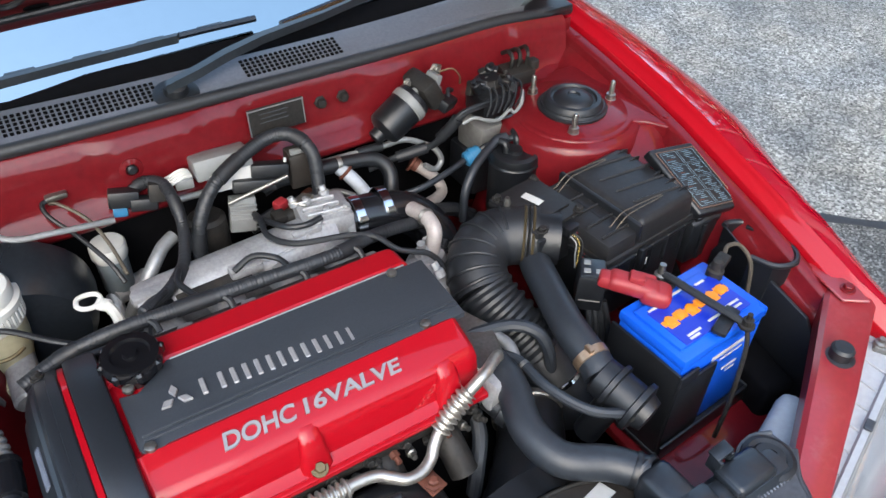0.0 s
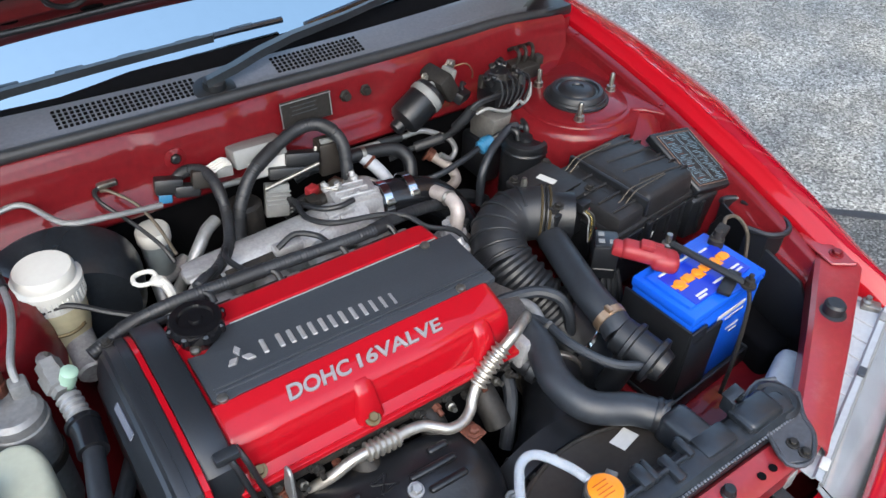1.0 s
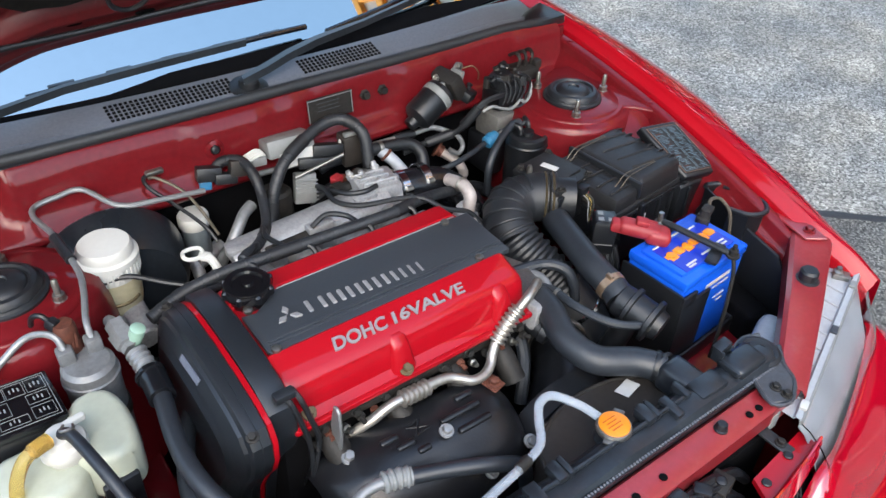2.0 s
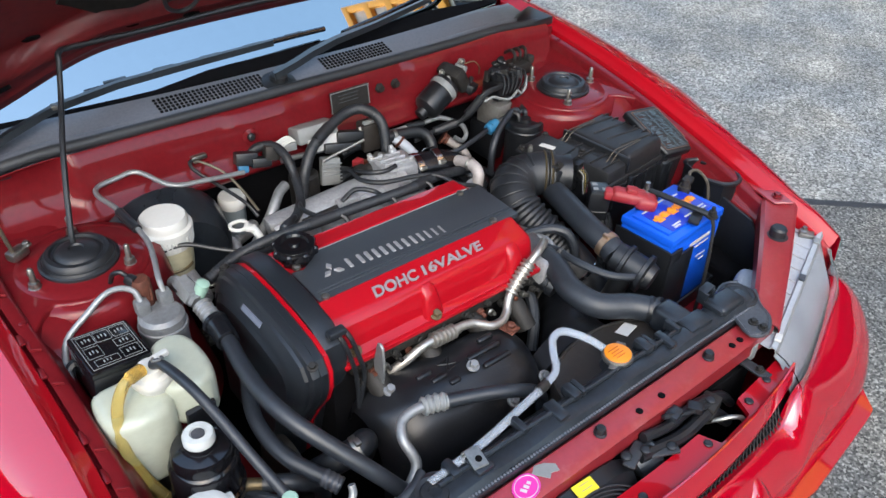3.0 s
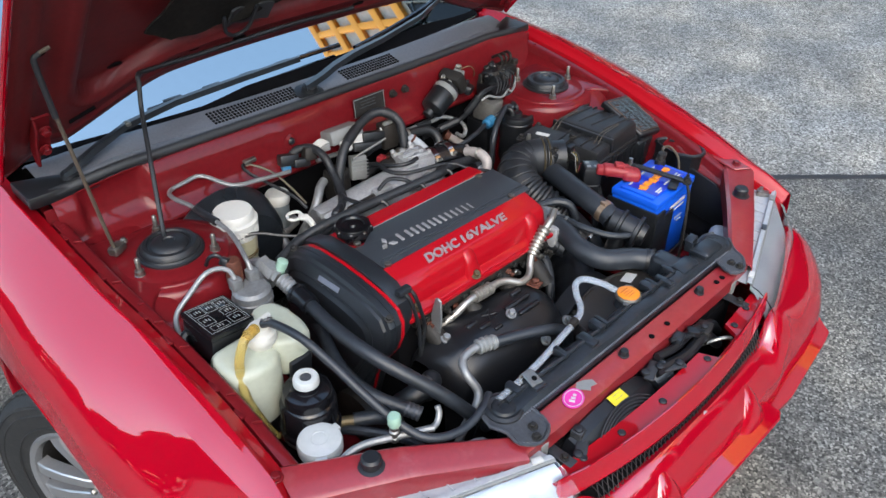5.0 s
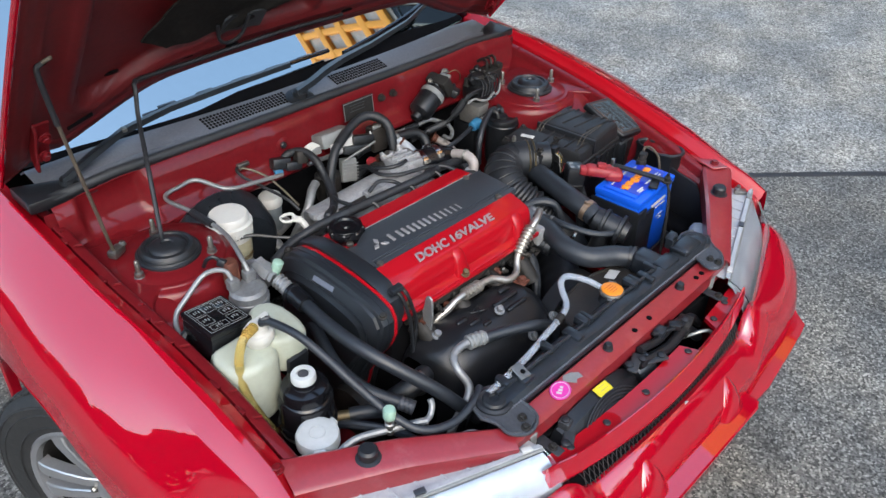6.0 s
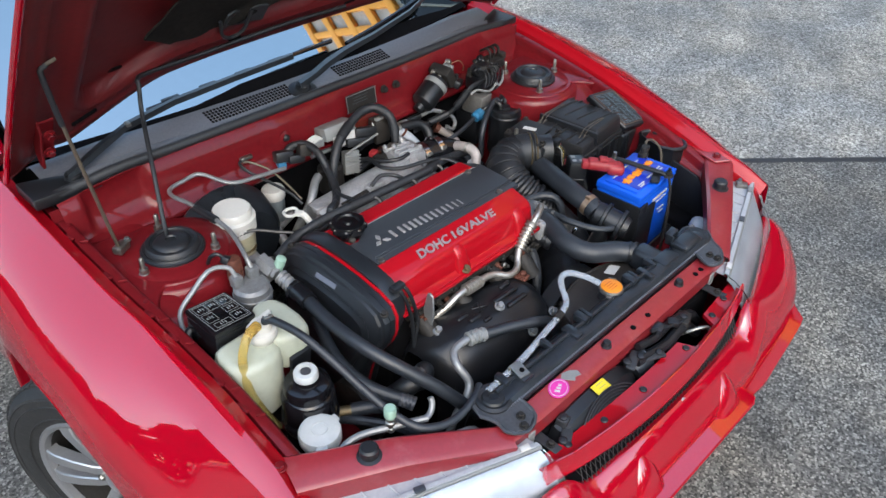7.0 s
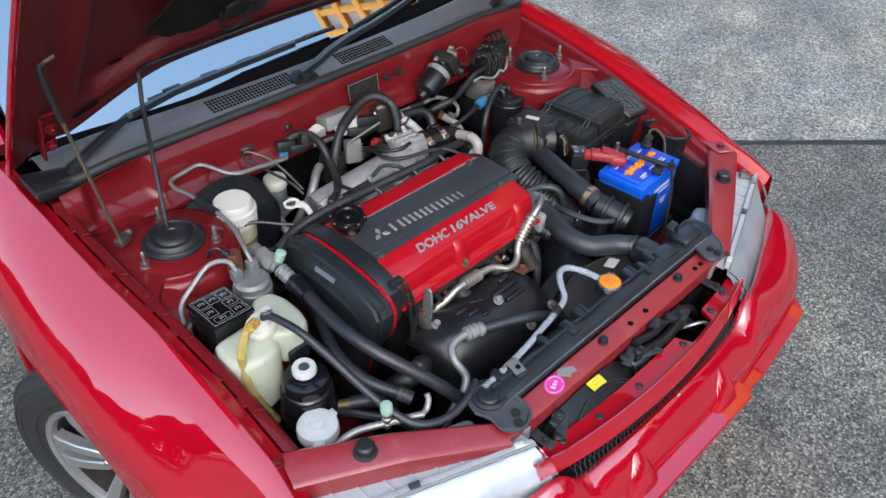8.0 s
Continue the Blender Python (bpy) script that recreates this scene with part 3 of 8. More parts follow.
for s in (-1, 1):
    arm = []
    for k in frange(0, 1.04 if s > 0 else 0.97, 16):
        x = 0.36 + 0.345 * k
        inner, outer = -0.042 + 0.212 * k, -0.086 + 0.182 * k
        z = 0.715 + 0.026 * min(1, k * 2)
        arm.append([(s * x - s * 0.008, inner, z - 0.05), (s * x - s * 0.008, inner, z - 0.006), (s * x - s * 0.004, inner - 0.006, z), (s * x + s * 0.012, outer + 0.008, z - 0.002), (s * x + s * 0.014, outer, z - 0.008), (s * x + s * 0.014, outer, z - 0.055)])
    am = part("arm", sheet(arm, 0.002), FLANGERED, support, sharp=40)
    if s > 0:
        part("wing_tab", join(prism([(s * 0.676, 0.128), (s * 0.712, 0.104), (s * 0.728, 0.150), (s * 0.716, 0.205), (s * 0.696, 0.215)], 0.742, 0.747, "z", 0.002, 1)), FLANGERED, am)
    part("tab_bolt", hexbolt(0.008, 0.009, 1.5), BAYRED, am, m=pose(s * 0.704, 0.140, 0.7465))
    stop = thing("bump_stop", (s * 0.582, 0.062, 0.74), "round black rubber bonnet stop on the red front panel", "bump stop", "bonnet stops")
    part("rubber", lathe([(0.022, 0.735), (0.022, 0.740), (0.016, 0.742), (0.0165, 0.757), (0.013, 0.761), (0.004, 0.761)], Matrix.Translation((s * 0.582, 0.062, 0)), 24), RUBBER, stop)
for x in (-0.065, 0.205):
    stop = thing("rubber_plug", (x, -0.053, 0.714), "small black rubber plug in the red front bar", "rubber plug", "rubber plugs")
    part("plug", lathe([(0.0105, 0.713), (0.0105, 0.716), (0.0085, 0.717), (0.0085, 0.724), (0.007, 0.727), (0.003, 0.7275)], Matrix.Translation((x, -0.053, 0)), 18), RUBBER, stop)
for x in (0.017, 0.071, 0.262, 0.285):
    part("hole", lathe([(0.006, 0.7145), (0.006, 0.7158), (0.005, 0.716)], Matrix.Translation((x, -0.061, 0)), 14), DARKVOID, support)

# bonnet, propped open
HINGE_Y, HINGE_Z, SLOPE = 0.93, 0.975, radians(50)


def bonnet_at(x, d, off=0.0):
    """A place on the bonnet: across, up along the slope from the hinge line, off its inner side."""
    crown = 0.100 * max(-0.06, 1 - abs(x / 0.76) ** 4) - off
    return (x, HINGE_Y - d * math.cos(SLOPE) + crown * math.sin(SLOPE), HINGE_Z + d * math.sin(SLOPE) + crown * math.cos(SLOPE))


def bonnet_width(d):
    return 0.748 - 0.05 * (d / 1.05) ** 2


def bonnet_rear(x):
    """How far up the slope the curved rear edge lies."""
    return 0.006 + 0.030 * max(0.0, 1 - (x / 0.7) ** 2) - 0.075 * step(0.36, 0.60, abs(x))


BONNET_END = 1.05


def bonnet_row(k, v, off, shrink=0.0):
    """off may depend on (x, d, edge); v runs from the rear edge to the nose."""
    x = k * (bonnet_width(v * BONNET_END) - shrink)
    r = bonnet_rear(x) + shrink * 0.4
    d = r + v * (BONNET_END - r - shrink)
    return bonnet_at(x, d, off(x, d) if callable(off) else off)


rows = [[bonnet_row(k, v, 0.0) for k in frange(-1, 1, 32)] for v in frange(0, 1, 20)]
bonnet = part("bonnet", sheet(rows), PAINT, car, "open red bonnet with a bare painted underside", sharp=50)


def inner_off(x, d):
    """Depth of the pressed inner frame under the skin: a broad rim, ribs, and recessed fields."""
    w = bonnet_width(d)
    edge = min(d - bonnet_rear(x), BONNET_END - d, w - abs(x))
    lift = 0.032 - 0.020 * step(0.60, 0.665, abs(x))
    lift *= step(-0.002, 0.022, edge) * 0.85 + 0.15
    rim = 0.115 + 0.03 * step(0.45, 0.62, abs(x))
    cx, cd = max(0.0, 0.08 - (w - rim - abs(x))), max(0.0, 0.08 - (d - bonnet_rear(x) - rim))
    inside = 0.08 - math.hypot(cx, cd) if cx and cd else min(w - rim - abs(x), d - bonnet_rear(x) - rim)
    inside = min(inside, BONNET_END - d - 0.1)
    rib = min(abs(abs(x) - 0.20 - 0.25 * d), abs(d - 0.52), abs(x) + 0.01)
    field = step(0.0, 0.016, inside) * step(0.022, 0.038, rib)
    bead = 0.006 * (1 - step(0.0, 0.010, abs(edge - 0.055)))
    lip = 0.007 * (1 - step(0.0, 0.012, abs(inside + 0.016))) * step(0.0, 0.03, edge - 0.02)
    return lift - 0.026 * field + bead + lip


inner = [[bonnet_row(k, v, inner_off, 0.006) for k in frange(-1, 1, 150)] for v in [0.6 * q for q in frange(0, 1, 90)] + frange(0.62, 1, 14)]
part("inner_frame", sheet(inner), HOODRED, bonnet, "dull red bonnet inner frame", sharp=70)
for s in (-1, 1):
    edge = tube([bonnet_at(s * (bonnet_width(d) - 0.003), d, 0.004) for d in frange(bonnet_rear(0.74), BONNET_END, 10)], 0.0065, 10, 4)
    part("rolled_edge", edge, PAINT, bonnet)
    hg = part("hinge", prism([(0.868, 1.075), (0.885, 1.085), (0.925, 1.020), (0.935, 0.985), (0.930, 0.960), (0.915, 0.955), (0.908, 0.972), (0.893, 1.010), (0.868, 1.050)], s * 0.683 - 0.003, s * 0.683 + 0.003, "x", 0.0015, 1), BAYRED, bonnet)
    part("hinge_flange", loft([[(s * (0.684 - w), y, z) for w in (0.0, 0.030)] + [(s * (0.684 - w), y + 0.004, z + 0.003) for w in (0.030, 0.0)] for y, z in ((0.866, 1.074), (0.890, 1.040), (0.908, 1.005), (0.920, 0.975))]), BAYRED, hg)
    for y, z in ((0.874, 1.044), (0.905, 0.994)):
        bolt((s * 0.668, y, z), hg, mesh_of("red_bolt", hexbolt(0.008, 0.012, 1.5), BAYRED), (0, -0.82, -0.35))
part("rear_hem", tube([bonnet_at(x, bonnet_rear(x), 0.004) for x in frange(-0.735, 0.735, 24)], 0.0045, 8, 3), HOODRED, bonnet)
# Holes and slot sit on the surface; their inner shade is only colour.
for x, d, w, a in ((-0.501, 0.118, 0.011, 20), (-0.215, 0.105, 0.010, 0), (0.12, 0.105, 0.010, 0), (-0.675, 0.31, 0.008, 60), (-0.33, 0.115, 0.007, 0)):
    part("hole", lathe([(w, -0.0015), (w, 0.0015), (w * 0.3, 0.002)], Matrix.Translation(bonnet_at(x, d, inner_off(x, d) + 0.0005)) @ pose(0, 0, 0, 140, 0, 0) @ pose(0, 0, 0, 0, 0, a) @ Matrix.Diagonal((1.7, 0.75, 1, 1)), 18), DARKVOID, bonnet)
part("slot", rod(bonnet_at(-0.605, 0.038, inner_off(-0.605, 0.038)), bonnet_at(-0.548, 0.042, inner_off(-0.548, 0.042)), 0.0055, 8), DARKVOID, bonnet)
rows = []
for d in frange(0.195, 0.66, 30):
    left = (-0.40 - 0.07 * (d - 0.195) / 0.045 if d < 0.24 else -0.47 + (d - 0.24) * 0.55) + 0.006 * math.sin(d * 60) * math.sin(d * 37)
    right = 0.30 - 0.55 * step(0.30, 0.195, d) + 0.02 * math.sin(d * 70)
    rows.append([bonnet_at(left + (right - left) * q, d, 0.032 + 0.003 * math.sin(q * 11 + d * 20) + 0.006 * step(0.25, 0.195, d)) for q in frange(0, 1, 34)])
part("bonnet_lining", sheet(rows, 0.004), FELT, bonnet, "torn black felt lining")
part("lining_scrap", sheet([[bonnet_at(x, d + 0.006 * math.sin(x * 90), 0.036 + 0.004 * math.sin(x * 60)) for x in frange(-0.275, -0.17, 8)] for d in frange(0.175, 0.23, 5)], 0.004), COWLDARK, bonnet)

prop = thing("bonnet_prop", (-0.647, 0.732, 0.835), "thin dull steel bonnet prop rod with a black sleeve", "prop rod")
ELBOW, TIP = Vector((-0.694, 0.728, 1.232)), Vector((-0.664, 0.726, 1.246))
part("rod", tube([(-0.640, 0.728, 0.838), (-0.652, 0.727, 0.85), (-0.668, 0.726, 0.98), (-0.687, 0.727, 1.15), tuple(ELBOW - Vector((-0.001, 0, 0.012))), tuple(ELBOW + Vector((0.004, 0, 0.004))), tuple(TIP)], 0.0036, 10), RODDULL, prop)
part("sleeve", tube([(-0.6855, 0.727, 1.128), (-0.690, 0.7275, 1.18), tuple(ELBOW - Vector((-0.001, 0, 0.010))), tuple(ELBOW + Vector((0.003, 0, 0.002))), tuple(ELBOW + Vector((0.012, 0, 0.007)))], 0.0052, 10), RUBBER, prop)
part("pivot", rbox((-0.645, 0.732, 0.838), (0.035, 0.022, 0.018), 0.005, rot=(0, 0, 30)), STEEL, prop)
bolt((-0.628, 0.738, 0.843), prop)
wh = thing("washer_hose", (-0.566, 0.69, 0.83), "thin black washer hose running up to the bonnet", "hose")
part("hose", tube([(-0.566, 0.69, 0.832), (-0.562, 0.70, 0.87), (-0.53, 0.765, 0.96), (-0.49, 0.85, 1.03), (-0.474, 0.872, 1.078), (-0.468, 0.882, 1.092), bonnet_at(-0.44, 0.112, 0.040), bonnet_at(-0.30, 0.100, 0.040), bonnet_at(-0.1, 0.110, 0.040), bonnet_at(0.1, 0.105, 0.040)], 0.0048, 10), RUBBER, wh)
part("hose_loop", tube([bonnet_at(-0.29, 0.22, 0.042), bonnet_at(-0.283, 0.185, 0.055), bonnet_at(-0.254, 0.165, 0.056), bonnet_at(-0.228, 0.185, 0.055), bonnet_at(-0.215, 0.23, 0.042)], 0.0042, 8), RUBBER, wh)
part("grommet", lathe([(0.010, 0), (0.010, 0.008), (0.006, 0.012)], Matrix.Translation((-0.566, 0.69, 0.822)), 12), STEEL, wh)

# scuttle under the windscreen
def cowl_y(x, d):
    return 0.862 + 0.02 * (abs(x) / 0.7) ** 2 + d + 0.45 * d * (abs(x) / 0.7) ** 2


def cowl_z(x):
    return 0.922 - 0.012 * max(0, x) - 0.09 * max(0, abs(x) - 0.55)


rows = [[(x, cowl_y(x, d), cowl_z(x) + h) for d, h in ((0.0, -0.012), (0.0, 0.0), (0.010, 0.006), (0.024, 0.008), (0.028, 0.005), (0.070, 0.016), (0.082, 0.017), (0.090, 0.010), (0.10, 0.0))] for x in frange(-0.69, 0.69, 40)]
cowl = part("scuttle_panel", sheet(rows, 0.002), COWLGREY, car, "faded grey plastic scuttle panel", sharp=40)
part("bonnet_seal", tube([(x, 0.862 + 0.02 * (abs(x) / 0.7) ** 2, cowl_z(x) + 0.002) for x in frange(-0.735, 0.735, 16)], 0.011, 12, 4), COWLDARK, cowl)
for s in (-1, 1):
    part("corner_wedge", prism([(s * 0.735, 0.872), (s * 0.60, 0.868), (s * 0.585, 0.885), (s * 0.66, 0.935), (s * 0.735, 0.965)], 0.896, 0.918 - 0.004 * s, "z", 0.004), BLACK, cowl, "black plastic corner wedge")
# Vent slots are near-black tiles, with the shade of openings in their colour.
for x0, x1 in ((-0.315, -0.085), (0.055, 0.235)):
    n = int((x1 - x0) / 0.0086)
    for j in range(5):
        for i in range(n):
            x = x0 + (x1 - x0) * (i + 0.5) / n
            d = 0.031 + j * 0.0084
            y = cowl_y(x, d)
            if i == 0 and j == 0:
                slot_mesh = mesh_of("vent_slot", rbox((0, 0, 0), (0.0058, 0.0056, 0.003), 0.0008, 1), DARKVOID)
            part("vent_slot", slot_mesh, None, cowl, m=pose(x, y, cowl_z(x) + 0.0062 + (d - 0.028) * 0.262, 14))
# windscreen with a painted dark lower border, pillars, roof and flank
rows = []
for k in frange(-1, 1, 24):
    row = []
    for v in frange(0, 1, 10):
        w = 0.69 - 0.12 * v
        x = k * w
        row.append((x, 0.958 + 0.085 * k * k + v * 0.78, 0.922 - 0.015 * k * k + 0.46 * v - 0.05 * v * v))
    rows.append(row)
screen = part("windscreen", sheet(rows, 0.005), MIRRORPANE, car, "windscreen drawn as a metallic mirror of the sky")
border = [[(x, y, z + 0.002) for x, y, z in row[:2]] for row in rows]
# Uneven reach: the black border also paints in dark reflections at the foot.
reach = [0.20 + 0.24 * step(-0.45, -0.2, k) * step(0.95, 0.6, k) for k in frange(-1, 1, 24)]
rows_b = [[Vector(a), Vector(a).lerp(Vector(b), f * 0.5), Vector(a).lerp(Vector(b), f)] for (a, b), f in zip(border, reach)]
part("border", sheet([[tuple(p + Vector((0, -0.001, 0.003))) for p in r] for r in rows_b], 0.001), DARKVOID, screen)
part("dashboard", sheet([[(x, y, z) for y, z in ((1.12, 0.90), (1.35, 0.955), (1.6, 0.97), (1.66, 0.93), (1.68, 0.6))] for x in frange(-0.66, 0.66, 10)], 0.01), CARDARK, car)
part("cabin_tub", rbox((0, 2.3, 0.55), (1.5, 1.5, 0.6), 0.05), CARDARK, car)
for s in (-1, 1):
    part("screen_pillar", tube([(s * 0.715, 1.12, 0.90), (s * 0.685, 1.35, 1.06), (s * 0.62, 1.62, 1.22), (s * 0.575, 1.80, 1.315)], 0.026, 10), PAINT, car)
    rows = [[(s * x, y, z) for x, z in ((0.74, 0.925), (0.775, 0.91), (0.805, 0.87), (0.832, 0.80), (0.842, 0.68), (0.845, 0.50), (0.84, 0.30), (0.81, 0.20))] for y in (1.086, 1.3, 1.7, 2.2, 2.9, 3.6)]
    part("door", sheet(rows, 0.002), PAINT, car, "red door panel")
    rows = [[(s * (0.742 - 0.17 * v), 1.16 + 0.60 * v + u * (2.28 - 0.98 * v), 0.925 + 0.40 * v) for u in frange(0, 1, 6)] for v in frange(0, 1, 4)]
    part("side_window", sheet(rows, 0.004), MIRRORPANE, car)
    rows = [[(s * (0.74 - 0.17 * v + e), 3.44 - 0.38 * v + d, 0.925 + 0.40 * v + 0.004) for d, e in ((-0.03, 0.006), (0.08, 0.004), (0.16, -0.03))] for v in frange(0, 1, 4)]
    part("rear_pillar", sheet(rows, 0.004), PAINT, car)
part("roof", sheet([[(0.57 * k, 1.80 + 1.30 * v, 1.32 + 0.04 * (1 - k * k) + 0.03 * math.sin(3.1 * v)) for v in frange(0, 1, 6)] for k in frange(-1, 1, 10)], 0.004), PAINT, car)
part("rear_window", sheet([[((0.56 + 0.14 * v) * k, 3.10 + 0.48 * v, 1.325 - 0.37 * v + 0.03 * (1 - k * k)) for v in frange(0, 1, 4)] for k in frange(-1, 1, 10)], 0.004), MIRRORPANE, car)
part("boot_lid", sheet([[(0.72 * k, y, z + 0.02 * (1 - k * k)) for y, z in ((3.56, 0.945), (3.75, 0.955), (3.92, 0.95), (3.96, 0.92), (3.99, 0.70), (4.0, 0.45), (3.96, 0.24))] for k in frange(-1, 1, 10)], 0.004), PAINT, car)
for s in (-1, 1):
    part("rear_wing", sheet([[(s * x, y, z) for x, z in ((0.70, 0.945), (0.77, 0.91), (0.83, 0.80), (0.843, 0.60), (0.84, 0.40), (0.81, 0.22))] for y in (3.595, 3.8, 3.93, 3.985)], 0.002), PAINT, car)

# wipers
wip = thing("wiper", (-0.055, 0.872, 0.930), "black wiper arm and blade resting on the windscreen", "wiper", "wipers")
part("pivot_cap", lathe([(0.036, 0), (0.036, 0.006), (0.030, 0.010), (0.020, 0.011), (0.018, 0.022), (0.012, 0.026), (0.004, 0.026)], pose(-0.062, 0.890, 0.927, 12), 24), RUBBER, wip)


def wiper_arm(pts):
    return loft([[(x + a, y + b * w, z + c) for a, b, c in ((-0.003, -1, 0), (-0.003, -0.7, 0.012), (0.003, 0.7, 0.012), (0.003, 1, 0))] for x, y, z, w in pts])


part("arm", wiper_arm(((-0.075, 0.882, 0.945, 0.012), (-0.02, 0.890, 0.955, 0.014), (0.03, 0.905, 0.962, 0.014), (0.10, 0.918, 0.970, 0.012), (0.22, 0.940, 0.972, 0.008), (0.40, 0.990, 0.976, 0.006), (0.53, 1.045, 0.985, 0.005))), BLACKDUSTY, wip)
part("blade", tube([(0.16, 0.985, 0.955), (0.34, 1.015, 0.968), (0.50, 1.05, 0.985), (0.60, 1.10, 1.005)], 0.008, 8), GLOSSBLACK, wip)
part("stem", tube([(0.53, 1.045, 0.990), (0.525, 1.08, 1.01), (0.53, 1.12, 1.02)], 0.005, 8), BLACKDUSTY, wip)
wip2 = thing("wiper", (-0.64, 0.90, 0.905), "black wiper arm and blade lying under the windscreen", "wiper", "wipers")
part("pivot_cap", lathe([(0.028, 0), (0.028, 0.008), (0.018, 0.014), (0.016, 0.024), (0.004, 0.028)], pose(-0.64, 0.905, 0.908, 8), 24), RUBBER, wip2)
part("arm", wiper_arm(((-0.65, 0.900, 0.925, 0.012), (-0.58, 0.912, 0.950, 0.012), (-0.49, 0.947, 0.962, 0.010), (-0.36, 0.968, 0.968, 0.009), (-0.20, 0.975, 0.970, 0.008), (-0.02, 0.978, 0.972, 0.007))), BLACKDUSTY, wip2)
part("joint", rbox((-0.487, 0.944, 0.972), (0.012, 0.016, 0.01), 0.003), STEEL, wip2)
blade = part("blade", tube([(-0.42, 0.985, 0.965), (-0.20, 0.990, 0.970), (0.0, 0.995, 0.972), (0.12, 1.0, 0.970)], 0.006, 8), GLOSSBLACK, wip2)
for k in range(5):
    part("clip", rbox((-0.36 + 0.10 * k, 0.986 + 0.003 * k, 0.975), (0.045, 0.010, 0.005), 0.002, rot=(0, 0, 2)), BLACKDUSTY, blade)

# bumper: upper bar, mouth with mesh, horns, plinth and corner ledges
TOP_LINE = [(0, -0.200, 0.622), (0.10, -0.198, 0.621), (0.20, -0.191, 0.614), (0.275, -0.181, 0.608), (0.315, -0.172, 0.640), (0.350, -0.166, 0.650), (0.40, -0.156, 0.640), (0.48, -0.130, 0.632), (0.57, -0.096, 0.632), (0.65, -0.062, 0.632), (0.720, -0.022, 0.630), (0.775, 0.030, 0.560), (0.805, 0.10, 0.520), (0.826, 0.20, 0.510), (0.832, 0.295, 0.505)]
BASE_LINE = [(0, -0.250, 0), (0.10, -0.250, 0), (0.20, -0.247, 0), (0.275, -0.243, 0), (0.315, -0.238, 0), (0.365, -0.232, 0), (0.43, -0.226, 0), (0.53, -0.213, 0), (0.63, -0.187, 0), (0.72, -0.145, 0), (0.79, -0.085, 0), (0.828, -0.005, 0), (0.840, 0.09, 0), (0.844, 0.20, 0), (0.845, 0.298, 0)]
FALL = [(0.0, 0.0), (0.08, 0.02), (0.28, 0.11), (0.50, 0.25), (0.70, 0.42), (0.86, 0.60), (0.95, 0.80), (0.985, 0.91), (1.0, 1.0)]
rows = []
tops, bases = spline(TOP_LINE, 5), spline(BASE_LINE, 5)
both = [(-1, a, b) for a, b in zip(tops[::-1], bases[::-1])] + [(1, a, b) for a, b in zip(tops[1:], bases[1:])]
for s, a, b in both:
    inward = (a - b)
    inward.z = 0
    inward.normalize()
    row = [(a + inward * 0.010 - Vector((0, 0, 0.006)))]
    for f, h in FALL:
        q = a.lerp(b, f)
        q.z = a.z + (0.495 - a.z) * h
        row.append(q)
    for f, z in ((0.004, 0.47), (0.020, 0.43), (0.038, 0.38), (0.050, 0.32), (0.062, 0.26), (0.08, 0.22), (0.12, 0.205)):
        q = b + inward * f
        q.z = z
        row.append(q)
    rows.append([(s * q.x, q.y, q.z) for q in row])
bumper = part("bumper", sheet(rows), PAINT, car, "glossy red front bumper with two horns and a plinth", sharp=60)
for s in (-1, 1):
    rings = []
    for y, w, top, low in ((-0.164, 0.010, 0.596, 0.55), (-0.169, 0.024, 0.604, 0.53), (-0.180, 0.034, 0.609, 0.52), (-0.197, 0.041, 0.607, 0.51), (-0.216, 0.046, 0.597, 0.50), (-0.234, 0.050, 0.579, 0.49), (-0.250, 0.053, 0.555, 0.48), (-0.261, 0.055, 0.527, 0.475), (-0.267, 0.054, 0.500, 0.47), (-0.268, 0.050, 0.480, 0.465)):
        rings.append([(s * 0.152 + w * math.cos(a), y, low + (top - low) * max(0.0, math.sin(a)) - 0.006 * (math.sin(a) < -0.1)) for a in frange(0, 2 * math.pi * 35 / 36, 35)])
    part("horn", loft(rings), PAINT, bumper, "rounded red horn", sharp=80)
    rings = []
    for x, y0, y1 in ((0.25, -0.225, -0.262), (0.32, -0.22, -0.264), (0.40, -0.21, -0.255), (0.48, -0.195, -0.246), (0.55, -0.17, -0.238), (0.588, -0.16, -0.231), (0.618, -0.145, -0.198), (0.66, -0.12, -0.160)):
        rings.append([(s * x, y0, 0.486), (s * x, y1, 0.484), (s * x, y1 - 0.001, 0.478), (s * x, y1 + 0.006, 0.462), (s * x, y0, 0.450)])
    part("corner_ledge", loft(rings), PAINT, bumper, sharp=30)
rings = []
for x in (-0.226, -0.222, -0.21, -0.1, 0.0, 0.1, 0.21, 0.222, 0.226):
    e = 0.006 * (abs(x) > 0.22)
    rings.append([(x, -0.225, 0.524), (x, -0.281 + e, 0.516), (x, -0.284 + e, 0.512), (x, -0.282 + e, 0.500), (x, -0.262 + e, 0.47), (x, -0.256 + e, 0.38), (x, -0.225, 0.36)])
part("plinth", loft(rings), PAINT, bumper, "flat-topped red number plate plinth", sharp=30)
part("plinth_seam", rbox((0, -0.2645, 0.466), (0.40, 0.006, 0.005), 0.001, 1), DARKVOID, bumper)


def bar_back(x):
    return -0.128 - 0.040 * max(0.0, 1 - (x / 0.37) ** 2)


def bar_depth(x):
    return 0.013 + 0.010 * max(0.0, 1 - (x / 0.37) ** 2)


rows, flange = [], []
